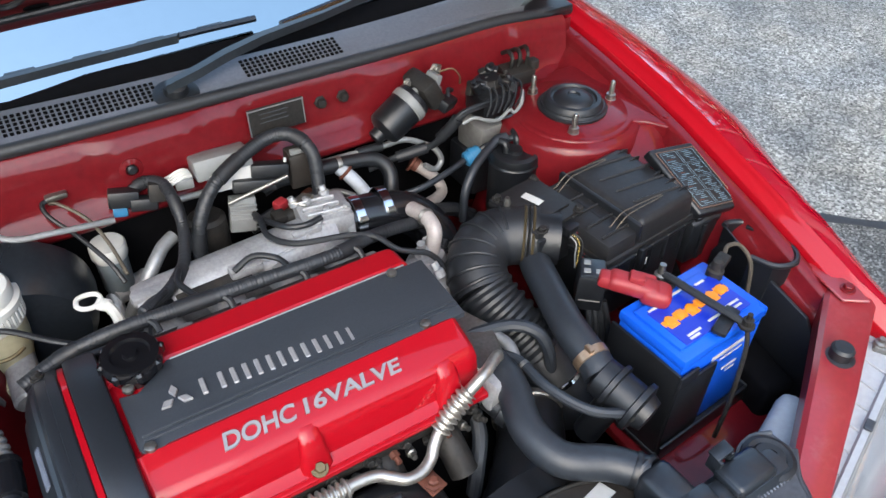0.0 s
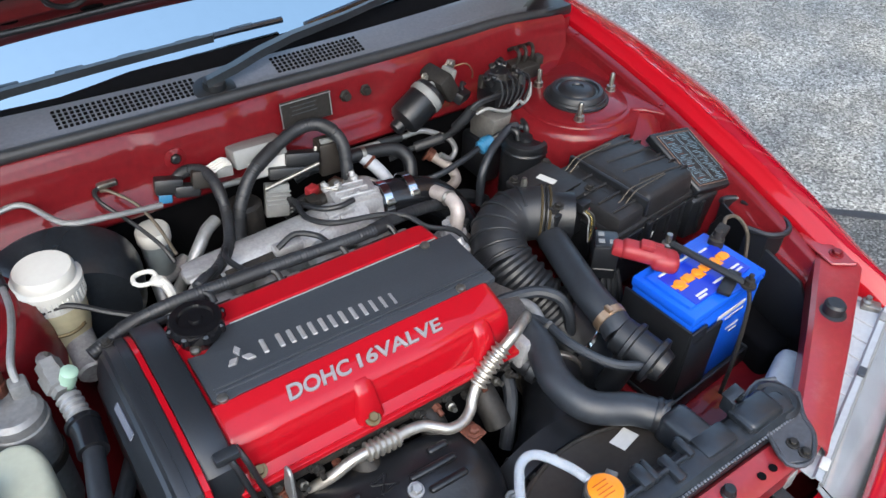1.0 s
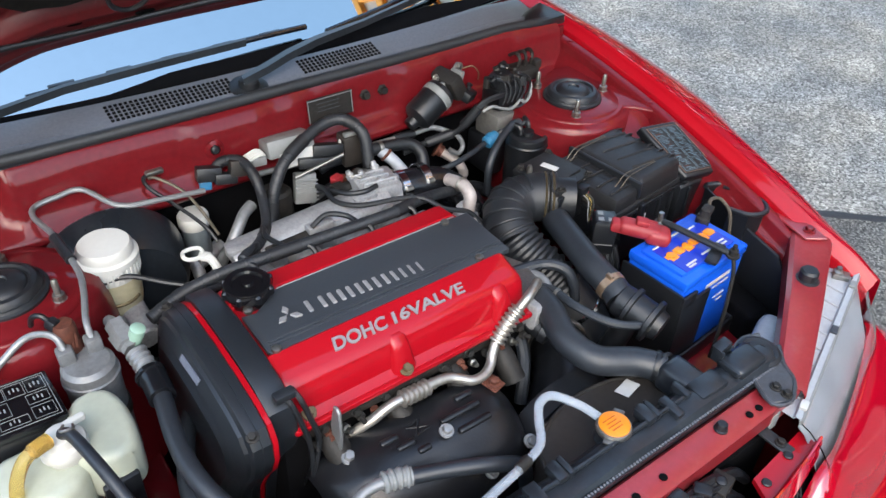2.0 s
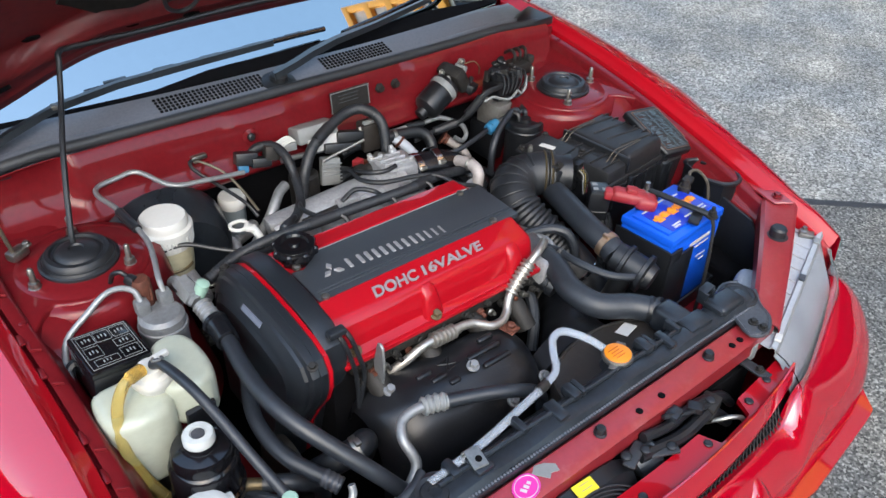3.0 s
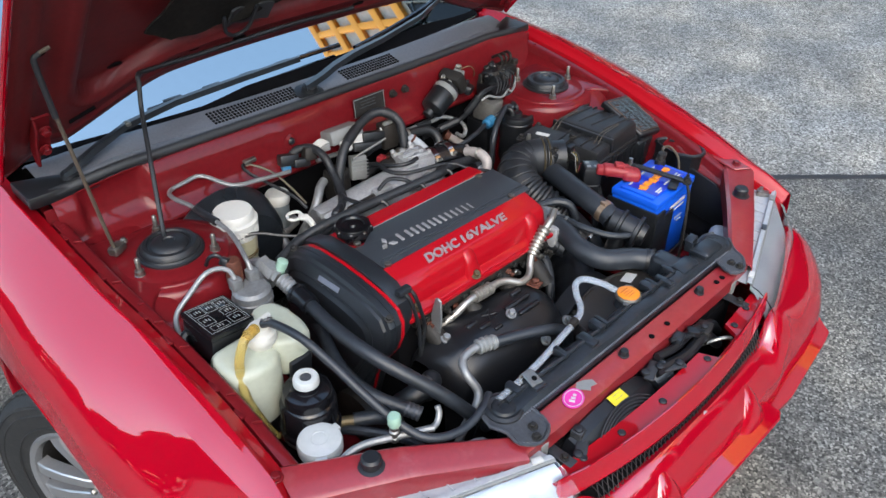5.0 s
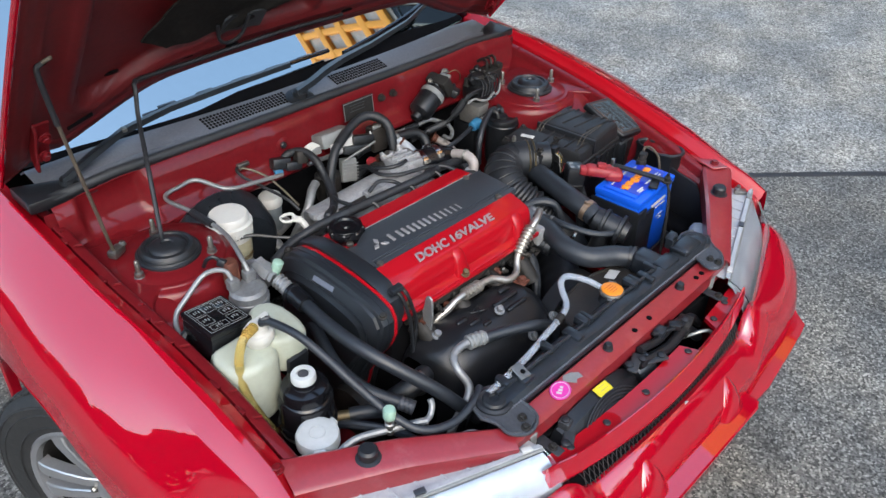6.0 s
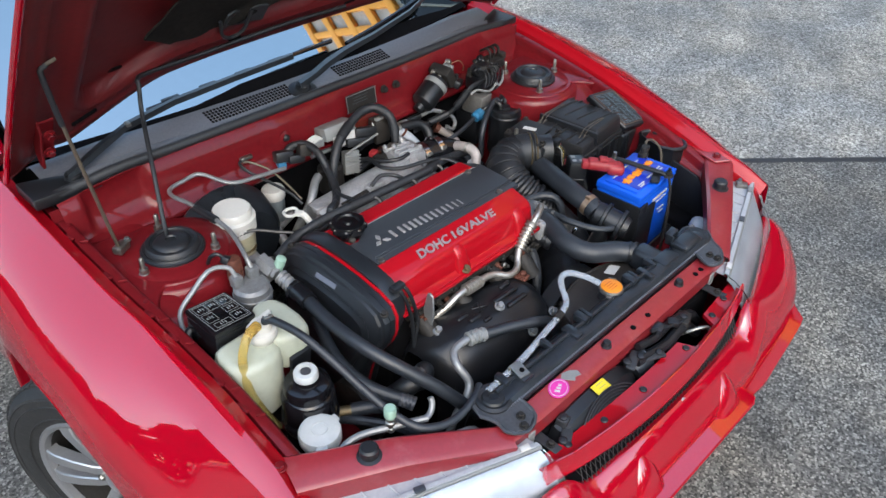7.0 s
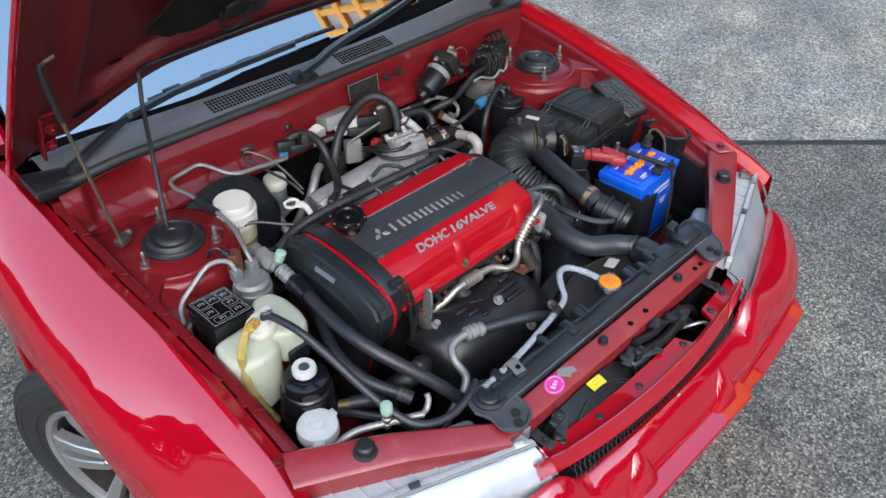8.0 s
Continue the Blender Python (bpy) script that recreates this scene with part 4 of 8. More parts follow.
for x in frange(-0.357, 0.346, 48):
    c = max(0.0, 1 - (x / 0.37) ** 2)
    up = 0.007 * step(0.29, 0.345, abs(x))
    yf, deep = bar_back(x), bar_depth(x)
    yr = yf + 0.004 if 0.108 < x < 0.205 else -0.104 - 0.024 * c
    flange.append([(x, yr, 0.655), (x, yr, 0.665), (x, yf, 0.667), (x, yf - 0.002, 0.668)])
    rows.append([(x, yf - 0.002, 0.668), (x, yf - 0.0035, 0.677 + up), (x, yf - 0.005, 0.6785 + up), (x, yf - 0.008, 0.6785 + up), (x, yf - deep + 0.0015, 0.649 + up * 0.6), (x, yf - deep, 0.645 + up * 0.5), (x, yf - deep - 0.0005, 0.641), (x, yf - deep + 0.001, 0.634), (x, yf - deep + 0.004, 0.632), (x, yf - deep + 0.012, 0.632)])
rows = [[(x - 0.001, y, min(z, 0.640)) for x, y, z in rows[0]]] + rows + [[(x + 0.001, y, min(z, 0.640)) for x, y, z in rows[-1]]]
part("mounting_flange", sheet(flange, 0.002), COVERRED, bumper, "bright red mounting flange", sharp=30)
gbar = part("upper_bar", sheet(rows, 0.002), PAINT, bumper, "red upper bumper bar with dark bolts", sharp=22)
for x in (-0.278, -0.185, -0.068, 0.092, 0.222, 0.290):
    c = 1 - (x / 0.37) ** 2
    part("rivet", lathe([(0.0075, 0), (0.0075, 0.0015), (0.0055, 0.003), (0.0045, 0.0026), (0.003, 0.0026)], Matrix.Translation((x, -0.109 - 0.042 * c, 0.6665)), 18), RUBBER, gbar, "dark plastic rivet")
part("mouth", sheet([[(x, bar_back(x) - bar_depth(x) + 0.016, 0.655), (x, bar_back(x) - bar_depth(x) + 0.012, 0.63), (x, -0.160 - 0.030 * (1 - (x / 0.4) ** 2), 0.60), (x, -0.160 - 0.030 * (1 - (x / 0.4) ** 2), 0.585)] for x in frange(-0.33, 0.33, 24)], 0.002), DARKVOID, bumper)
mesh_rows = []
for k in range(49):
    x = -0.283 + 0.0118 * k
    for dx in (-0.008, 0.008):
        mesh_rows.append(rod((x - dx, bar_back(x) - bar_depth(x) + 0.006, 0.636), (x + dx, -0.168 - 0.030 * (1 - (x / 0.4) ** 2), 0.602), 0.0008, 5))
part("mesh_grille", join(*mesh_rows), CARDARK, bumper, "black wire mesh grille")
emblem = part("emblem", prism([(0.0, 0), (0.009, 0.005), (0.018, 0), (0.009, -0.005)], 0, 0.004, "z", 0.001, 1), ALU, bumper, "small grey badge", m=pose(0.0, -0.200, 0.618, 75))

# headlamps
def headlamp(s):
    hl = thing("headlamp", (s * 0.55, -0.02, 0.56), "clear-lensed headlamp with a pale grey plastic housing", "headlamp", "headlamps")
    lines = {n: [] for n in ("back_low", "back", "strip_in", "strip", "rim_in", "rim", "rim_low", "lens_top", "brow", "mid", "front", "chin", "low")}
    for k in frange(0, 1, 30):
        x = 0.335 + 0.405 * k
        ys = -0.104 + (x - 0.335) * 0.355
        turn = step(0.80, 1.0, k)
        nose = 1 - 0.55 * turn
        z = 0.697 + 0.006 * k
        for name, dy, dz in (("back_low", 0.052, -0.06), ("back", 0.050, -0.016), ("strip_in", 0.046, -0.010), ("strip", 0.010, -0.006), ("rim_in", 0.007, 0.0), ("rim", -0.002, 0.001), ("rim_low", -0.004, -0.006)):
            lines[name].append((s * x, ys + dy * (1 + (0.75 * k if dy > 0.04 else 0.0)) * (1 - 0.2 * turn), z + dz))
        for name, dy, dz in (("lens_top", -0.004, -0.004), ("brow", -0.022, -0.008), ("mid", -0.046, -0.022), ("front", -0.066, -0.042), ("chin", -0.078, -0.066), ("low", -0.080, -0.105)):
            lines[name].append((s * (x + 0.012 * turn * (dy < -0.03)), ys + dy * nose, z + dz))
    hs = part("housing", sheet([lines[n] for n in ("back_low", "back", "strip_in", "strip", "rim_in", "rim", "rim_low")], 0.002), LAMPWHITE, hl, "pale grey lamp housing", sharp=30)
    for i in range(3, 28, 3):
        a, b = Vector(lines["strip_in"][i]), Vector(lines["strip"][i])
        part("rib", rod(a + Vector((0, 0, 0.001)), b + Vector((0, 0, 0.001)), 0.0022, 6), LAMPWHITE, hs)
    part("lens", sheet([lines[n] for n in ("lens_top", "brow", "mid", "front", "chin", "low")], 0.0025), LENS, hl, "clear lens", sharp=60).visible_shadow = False
    part("bezel", tube(lines["lens_top"][::3], 0.0035, 8, 4), GREYPL, hl, "grey lens bezel")
    part("reflector", sheet([[(x, y + dy, z + dz) for x, y, z in lines[n]] for n, dy, dz in (("lens_top", 0.001, -0.010), ("brow", 0.005, -0.012), ("mid", 0.014, -0.014), ("front", 0.020, -0.012), ("chin", 0.020, -0.008), ("low", 0.008, -0.004))], 0.002), LAMPSILVER, hl, "silvered reflector", sharp=60)
    part("lamp_back", join(rbox((s * 0.46, 0.022, 0.615), (0.20, 0.085, 0.11), 0.02, 3, rot=(0, 0, s * 20)), lathe([(0.024, 0), (0.024, 0.012), (0.020, 0.016), (0.010, 0.018)], aim((s * 0.45, 0.055, 0.610), (s * 0.44, 0.12, 0.615)), 20)), LAMPWHITE, hl, "pale grey rear lamp body")
    for i, c in ((2, WHITELAB), (16, PLATEGREY), (26, GREYPL)):
        x, y, z = lines["rim"][i]
        part("clip", rbox((x, y + 0.004, z + 0.002), (0.020, 0.012, 0.005), 0.0015, rot=(0, 0, s * 20)), c, hl)
    x, y, z = lines["strip_in"][1]
    part("stay", join(rbox((x - s * 0.012, y - 0.010, z + 0.004), (0.045, 0.022, 0.005), 0.002, rot=(0, 0, s * 20)), rbox((x - s * 0.028, y - 0.018, z - 0.012), (0.020, 0.016, 0.035), 0.003)), GREYPL, hl)
    bolt((x - s * 0.018, y - 0.012, z + 0.0065), hl)
    x, y, z = lines["strip"][27]
    part("adjuster", join(rbox((x, y + 0.018, z + 0.002), (0.022, 0.030, 0.012), 0.003, rot=(0, 0, s * 30)), lathe([(0.009, 0), (0.009, 0.006), (0.005, 0.008), (0.005, 0.014)], Matrix.Translation((x - s * 0.004, y + 0.024, z + 0.006)), 12)), STEEL, hl)
    return hl


for s in (-1, 1):
    headlamp(s)

# wheel on the near side, steered outwards, and its fellow
def wheel(s, steer, y=AXLE_Y):
    m = pose(s * 0.75, y + 0.02, 0.302) @ pose(0, 0, 0, 0, 0, steer) @ pose(0, 0, 0, 0, 90 * s, 0)
    wl = part("wheel", lathe([(0.05, -0.06), (0.06, -0.06), (0.06, 0.02), (0.05, 0.02)], m, 24), CAST, car, "silver alloy wheel with a black tyre")
    tyre = lathe([(0.205, -0.085), (0.25, -0.097), (0.283, -0.092), (0.299, -0.072), (0.302, -0.04), (0.3025, 0.0), (0.302, 0.04), (0.299, 0.072), (0.283, 0.092), (0.25, 0.097), (0.205, 0.085)], m, 64, True)
    tb = part("tyre", tyre, TYRE, wl)
    grooves = [lathe([(0.3035, z - 0.004), (0.3045, z), (0.3035, z + 0.004)], m, 64, True) for z in (-0.05, -0.018, 0.018, 0.05)]
    part("tread_rib", join(*grooves), TYRE, tb)
    part("sidewall_ring", join(*[lathe([(r - 0.002, z), (r, z + 0.0022), (r + 0.002, z)], m, 64, True) for r, z in ((0.225, 0.0915), (0.262, 0.0955), (0.279, 0.093))]), TYRE, tb)
    blocks = []
    for k in range(72):
        u = 2 * math.pi * k / 72
        for z in (-0.062, 0.062):
            blocks.append(turned(rbox((0.3015, 0, z), (0.007, 0.021, 0.022), 0.0015, 1), m @ pose(0, 0, 0, 0, 0, math.degrees(u)) @ pose(0, 0, 0)))
    tagged(part("tread_block", join(*blocks), TYRE, tb), kind="stuff")
    part("rim", join(lathe([(0.196, -0.08), (0.208, -0.086), (0.208, 0.084), (0.202, 0.090), (0.192, 0.086), (0.188, 0.07)], m, 48, True)), RIM, wl)
    # Dark barrel and an added disc paint the shade between the spokes.
    part("barrel", lathe([(0.188, 0.07), (0.180, 0.02), (0.178, -0.06)], m, 48, True), CAST, wl, "wheel barrel toned dark as shade")
    part("shade_disc", lathe([(0.176, -0.012), (0.176, -0.006)], m, 40), DARKVOID, wl)
    part("brake_disc", lathe([(0.12, -0.01), (0.12, 0.01)], m, 32), CAST, wl)
    for k in range(5):
        a = 2 * math.pi * k / 5 + 0.35
        c, t = Vector((math.cos(a), math.sin(a), 0)), Vector((-math.sin(a), math.cos(a), 0))
        for side in (-1, 1):
            ring = []
            for r, off, w, z in ((0.030, 0.016, 0.013, 0.060), (0.070, 0.021, 0.015, 0.074), (0.120, 0.028, 0.017, 0.083), (0.165, 0.034, 0.019, 0.086), (0.200, 0.039, 0.022, 0.080)):
                mid = c * r + t * off * side
                ring.append([tuple(mid + t * w + Vector((0, 0, z - 0.026))), tuple(mid + t * w * 0.92 + Vector((0, 0, z - 0.003))), tuple(mid + t * w * 0.74 + Vector((0, 0, z))), tuple(mid - t * w * 0.74 + Vector((0, 0, z))), tuple(mid - t * w * 0.92 + Vector((0, 0, z - 0.003))), tuple(mid - t * w + Vector((0, 0, z - 0.026)))])
            sb = loft(ring)
            sb.transform(m)
            part("spoke", sb, RIM, wl, sharp=25)
    part("hub_cap", lathe([(0.045, 0.05), (0.045, 0.072), (0.036, 0.078), (0.01, 0.08)], m, 24), RIM, wl)
    for k in range(4):
        a = 2 * math.pi * k / 4
        part("wheel_nut", lathe([(0.009, 0.06), (0.009, 0.074), (0.005, 0.078)], m @ pose(0.055 * math.cos(a), 0.055 * math.sin(a), 0), 6), STEEL, wl)


wheel(-1, 24)
wheel(1, 24)
wheel(-1, 0, AXLE_Y + 2.5)
wheel(1, 0, AXLE_Y + 2.5)
for s in (-1, 1):
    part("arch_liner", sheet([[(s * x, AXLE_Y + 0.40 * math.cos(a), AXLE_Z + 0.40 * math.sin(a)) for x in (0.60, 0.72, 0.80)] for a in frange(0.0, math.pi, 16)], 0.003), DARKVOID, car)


# ---- engine ----
engine = thing("engine", (-0.1, 0.40, 0.30), "transverse four-cylinder engine with a red and grey cam cover", "engine")
# Block is near black: the deep bay's shade is put into its colour.
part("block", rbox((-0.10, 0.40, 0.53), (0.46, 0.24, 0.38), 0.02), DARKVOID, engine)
part("cylinder_head", rbox((-0.10, 0.40, 0.715), (0.44, 0.21, 0.075), 0.008), CAST, engine)

# cam cover: outline in (y, z) drawn along x, with rounded shoulders
COVER = [(0.268, 0.742), (0.268, 0.752), (0.276, 0.756), (0.281, 0.760), (0.290, 0.798), (0.296, 0.806), (0.304, 0.810), (0.345, 0.822), (0.350, 0.819), (0.352, 0.815), (0.466, 0.815), (0.468, 0.819), (0.474, 0.822), (0.512, 0.818), (0.520, 0.812), (0.526, 0.795), (0.534, 0.758), (0.534, 0.742)]
rings = []
for x, k in ((-0.312, 0.93), (-0.306, 0.985), (-0.300, 1.0), (-0.2, 1.0), (-0.05, 1.0), (0.098, 1.0), (0.106, 0.985), (0.112, 0.93)):
    rings.append([(x, 0.40 + (y - 0.40) * (0.5 + 0.5 * k), 0.742 + (z - 0.742) * k) for y, z in COVER])
cover = part("cam_cover", loft(rings), COVERRED, engine, "glossy red cam cover", sharp=28)
part("flange", rbox((-0.10, 0.40, 0.745), (0.428, 0.278, 0.010), 0.003), COVERRED, cover)
for x in (-0.128, 0.063):
    part("boss", loft([[(x - w, 0.300, z), (x - w * 0.86, 0.276 + d, z), (x - w * 0.6, 0.272 + d, z), (x + w * 0.6, 0.272 + d, z), (x + w * 0.86, 0.276 + d, z), (x + w, 0.300, z)] for w, d, z in ((0.023, -0.004, 0.752), (0.022, -0.003, 0.758), (0.019, 0.003, 0.776), (0.017, 0.010, 0.794), (0.015, 0.018, 0.803), (0.012, 0.026, 0.8075))]), COVERRED, cover, sharp=50)
    bolt((x, 0.270, 0.757), cover, BOLT_BRASS, (0, -0.45, 0.9))
bolt((-0.285, 0.278, 0.757), cover, BOLT_BRASS, (0, -0.45, 0.9))
plate = part("centre_plate", prism([(-0.302, 0.356), (-0.297, 0.345), (-0.282, 0.343), (-0.272, 0.349), (0.050, 0.347), (0.060, 0.342), (0.078, 0.342), (0.086, 0.348), (0.128, 0.346), (0.132, 0.466), (-0.236, 0.469), (-0.262, 0.448), (-0.280, 0.436), (-0.302, 0.440)], 0.811, 0.821, "z", 0.002), PLATEGREY, cover, "matt dark grey centre plate")
for y in (0.363, 0.3705):
    part("ridge", rbox((-0.084, y, 0.8215), (0.42, 0.0034, 0.0045), 0.0014, 2), PLATEGREY, plate)
part("trim_line", rbox((-0.064, 0.4675, 0.8212), (0.336, 0.0022, 0.003), 0.0008, 1), ALUPIPE, plate)
for x, y in ((-0.290, 0.351), (0.070, 0.353), (-0.288, 0.445), (0.080, 0.460)):
    part("screw", lathe([(0.0065, 0.820), (0.0075, 0.822), (0.007, 0.826), (0.003, 0.8275)], Matrix.Translation((x, y, 0)), 14), STEEL, plate)
# raised silver marks on the plate: plain bars and a plain badge
MARKS = pose(-0.214, 0.4045, 0.8225, 0, 1.0, -4.2)
along = 0.0
for w in (0.029, 0.0065, 0.0215, 0.021, 0.0225, 0.0215, 0.0065, 0.021, 0.023, 0.0065):
    for x in ((along + 0.0033, along + w - 0.0033) if w > 0.01 else (along + w / 2,)):
        part("silver_bar", turned(rbox((x, 0, 0), (0.0066, 0.0255, 0.004), 0.0012, 1), MARKS), SILVERLET, plate)
    along += w + 0.0088
for dx, dy, r in ((0, 0.0082, 90), (-0.0105, -0.0085, 30), (0.0105, -0.0085, 150)):
    c, u = Vector((-0.0305 + dx, dy)), radians(r)
    lozenge = [(c.x + 0.0095 * math.cos(u), c.y + 0.0095 * math.sin(u)), (c.x - 0.0055 * math.sin(u), c.y + 0.0055 * math.cos(u)), (c.x - 0.0095 * math.cos(u), c.y - 0.0095 * math.sin(u)), (c.x + 0.0055 * math.sin(u), c.y - 0.0055 * math.cos(u))]
    part("badge_mark", turned(prism(lozenge, -0.002, 0.002, "z", 0.0006, 1), MARKS), SILVERLET, plate)
SLANT = pose(0, 0, 0, 16, 0, 0)
text("lettering", "DOHC", 0.088, 0.0215, pose(-0.1745, 0.3195, 0.8160, 0, 1, 0) @ SLANT, SILVERLET, cover, 0.0014, "raised silver letters", 0.22)
text("lettering", "16VALVE", 0.130, 0.0195, pose(-0.0545, 0.3180, 0.8158, 0, 1, 0) @ SLANT, SILVERLET, cover, 0.0014, "raised silver letters", 0.22)

cap = part("oil_cap", lathe([(0.030, 0.815), (0.031, 0.828), (0.036, 0.831), (0.037, 0.842), (0.034, 0.848), (0.024, 0.849), (0.022, 0.845), (0.010, 0.845), (0.008, 0.849), (0.003, 0.849)], Matrix.Translation((-0.272, 0.476, 0)), 30), GLOSSBLACK, engine, "black screw-on oil filler cap")
for k in range(8):
    a = 2 * math.pi * k / 8
    part("grip", rbox((-0.272 + 0.036 * math.cos(a), 0.476 + 0.036 * math.sin(a), 0.838), (0.008, 0.010, 0.016), 0.003, 1, rot=(0, 0, math.degrees(a))), GLOSSBLACK, cap)

# timing belt covers
OUTER = [(0.345, 0.50), (0.318, 0.60), (0.283, 0.665), (0.254, 0.710), (0.240, 0.748), (0.239, 0.784), (0.252, 0.806), (0.285, 0.818), (0.345, 0.826), (0.41, 0.829), (0.475, 0.826), (0.517, 0.817), (0.546, 0.799), (0.562, 0.768), (0.570, 0.70), (0.570, 0.50)]


def shrink(poly, k, c=(0.40, 0.66)):
    return [(c[0] + (y - c[0]) * k, c[1] + (z - c[1]) * k) for y, z in poly]


tc = part("timing_cover", loft([[(x, y, z) for y, z in shrink(OUTER, k)] for x, k in ((-0.356, 0.99), (-0.358, 1.0), (-0.370, 1.0), (-0.3705, 0.993), (-0.379, 0.993), (-0.383, 0.985), (-0.3855, 0.965), (-0.387, 0.950), (-0.392, 0.935), (-0.401, 0.855), (-0.4035, 0.825), (-0.4020, 0.810), (-0.4035, 0.790), (-0.409, 0.745), (-0.410, 0.55))]), BELTBLACK, engine, "satin black belt cover", sharp=26)
part("sealing_strip", loft([[(x, y, z) for y, z in shrink(OUTER, k)] for x, k in ((-0.347, 0.975), (-0.3485, 0.992), (-0.355, 0.992), (-0.357, 0.975))]), COVERRED, tc, "red sealing strip")
INNER = [(0.345, 0.50), (0.300, 0.66), (0.266, 0.730), (0.260, 0.770), (0.268, 0.800), (0.300, 0.822), (0.36, 0.832), (0.43, 0.834), (0.50, 0.828), (0.54, 0.812), (0.556, 0.78), (0.56, 0.50)]
part("rear_cover", loft([[(x, y, z) for y, z in shrink(INNER, k)] for x, k in ((-0.308, 0.965), (-0.310, 0.985), (-0.316, 0.995), (-0.341, 1.0), (-0.347, 0.99))]), BELTBLACK, tc, "dark grey inner belt cover", sharp=30)
part("label_strip", rbox((-0.3990, 0.396, 0.8085), (0.002, 0.060, 0.0105), 0.0006, 1, rot=(-2, 34, 0)), mat("lilac_grey_label", (0.15, 0.17, 0.22), 0.4, 0.0, 0.1, 160, 0.02, 9), tc, "pale lilac-grey sticker")
for y, z in ((0.535, 0.806), (0.250, 0.800)):
    bolt((-0.377, y, z), tc, BOLT_DARK, (-0.2, -0.3 if y < 0.3 else 0.3, 1))
for dx in (0, 0.014):
    part("cable", tube([(-0.318 + dx, 0.285, 0.815), (-0.312 + dx, 0.268, 0.80), (-0.305 + dx, 0.258, 0.765), (-0.298 + dx, 0.255, 0.72), (-0.30, 0.25, 0.66)], 0.004, 8), RUBBER, tc)
part("bracket", rbox((-0.318, 0.276, 0.817), (0.03, 0.016, 0.012), 0.003), BELTBLACK, tc)
part("pulley", lathe([(0.06, -0.43), (0.075, -0.428), (0.075, -0.40), (0.06, -0.398)], pose(0, 0.30, 0.52, 0, 90, 0), 32), CAST, engine)
part("lift_eye", prism([(0.268, 0.690), (0.288, 0.690), (0.292, 0.735), (0.281, 0.782), (0.272, 0.786), (0.264, 0.780), (0.262, 0.735)], -0.262, -0.257, "x", 0.002, 1), ALUPIPE, engine, "thin steel lifting tab", m=pose(0, -0.030, 0))

# exhaust side: manifold, heat shield
SHIELD_LINE = [(0.268, 0.664), (0.258, 0.684), (0.244, 0.696), (0.225, 0.701), (0.195, 0.703), (0.170, 0.700), (0.148, 0.691), (0.128, 0.675), (0.112, 0.652), (0.104, 0.625), (0.101, 0.590), (0.102, 0.54), (0.108, 0.47)]
sh = []
for u in frange(0, 1, 36):
    x = -0.305 + 0.322 * u
    ex = abs(2 * u - 1)
    arch = math.sqrt(max(0.0, 1 - ex ** 4.5))
    skew = 0.040 * (1 - u) - 0.010
    pts = [Vector((x, y, z)) for y, z in SHIELD_LINE]
    row = []
    for q in spline(pts, 3):
        y = 0.255 + skew * 0.5 + (q.y - 0.255) * (0.62 + 0.38 * arch)
        z = q.z - 0.045 * (1 - arch) - 0.010 * (1 - u)
        crease = 0.0025 * math.sin(x * 60 + q.y * 40) * math.sin(q.y * 75)
        step_line = 0.005 * step(0.150, 0.165, q.y) * step(0.262, 0.250, q.y) * step(0.10, 0.16, u) * step(0.93, 0.88, u)
        row.append((x, y, z + step_line + crease * 0.5))
    sh.append(row)
shield = part("heat_shield", sheet(sh, 0.003), SHIELD, engine, "domed black pressed heat shield", sharp=60)
for x0, x1, y in ((-0.078, -0.046, 0.215), (-0.120, -0.049, 0.1925), (-0.106, -0.048, 0.166), (-0.212, -0.182, 0.212), (-0.196, -0.165, 0.192), (-0.172, -0.150, 0.174)):
    part("pressed_rib", rbox(((x0 + x1) / 2, y, 0.7075 - 0.006 * (x0 < -0.13) - 0.0030 * (y < 0.18)), (x1 - x0, 0.011, 0.009), 0.0042, 3, rot=(-4 if y < 0.18 else 0, -2, -2)), SHIELD, shield)
for a, b in (((-0.165, 0.216), (-0.132, 0.200)), ((-0.158, 0.197), (-0.140, 0.221)), ((-0.158, 0.197), (-0.132, 0.200)), ((-0.165, 0.216), (-0.140, 0.221))):
    part("embossed_line", rod((*a, 0.7025), (*b, 0.7035), 0.0022, 6), SHIELD, shield)
SHIELD_BOLT = mesh_of("shield_bolt", hexbolt(0.0075, 0.013, 1.5), ALUPIPE)
for x, y, z in ((-0.122, 0.176, 0.7065), (-0.255, 0.226, 0.691), (-0.085, 0.112, 0.655), (0.0, 0.124, 0.650)):
    bolt((x, y, z), shield, SHIELD_BOLT, (0, -0.35 if y > 0.15 else -0.8, 1))
part("stay", join(rbox((-0.004, 0.213, 0.700), (0.026, 0.030, 0.004), 0.0018, 3, rot=(0, 0, 12)), lathe([(0.012, 0), (0.012, 0.003), (0.008, 0.004), (0.008, 0.010), (0.005, 0.012)], Matrix.Translation((-0.004, 0.210, 0.702)), 6)), RUST, shield, "rusty bracket and bolt")
part("shield_lead", tube([(-0.20, 0.200, 0.700), (-0.225, 0.185, 0.69), (-0.245, 0.165, 0.66), (-0.27, 0.16, 0.63)], 0.0028, 6), RUBBER, shield)
for x in (-0.26, -0.15, -0.04, 0.05):
    part("exhaust_port", tube([(x, 0.30, 0.70), (x, 0.26, 0.695), (x + 0.005, 0.225, 0.66)], 0.020, 12), CAST, engine)
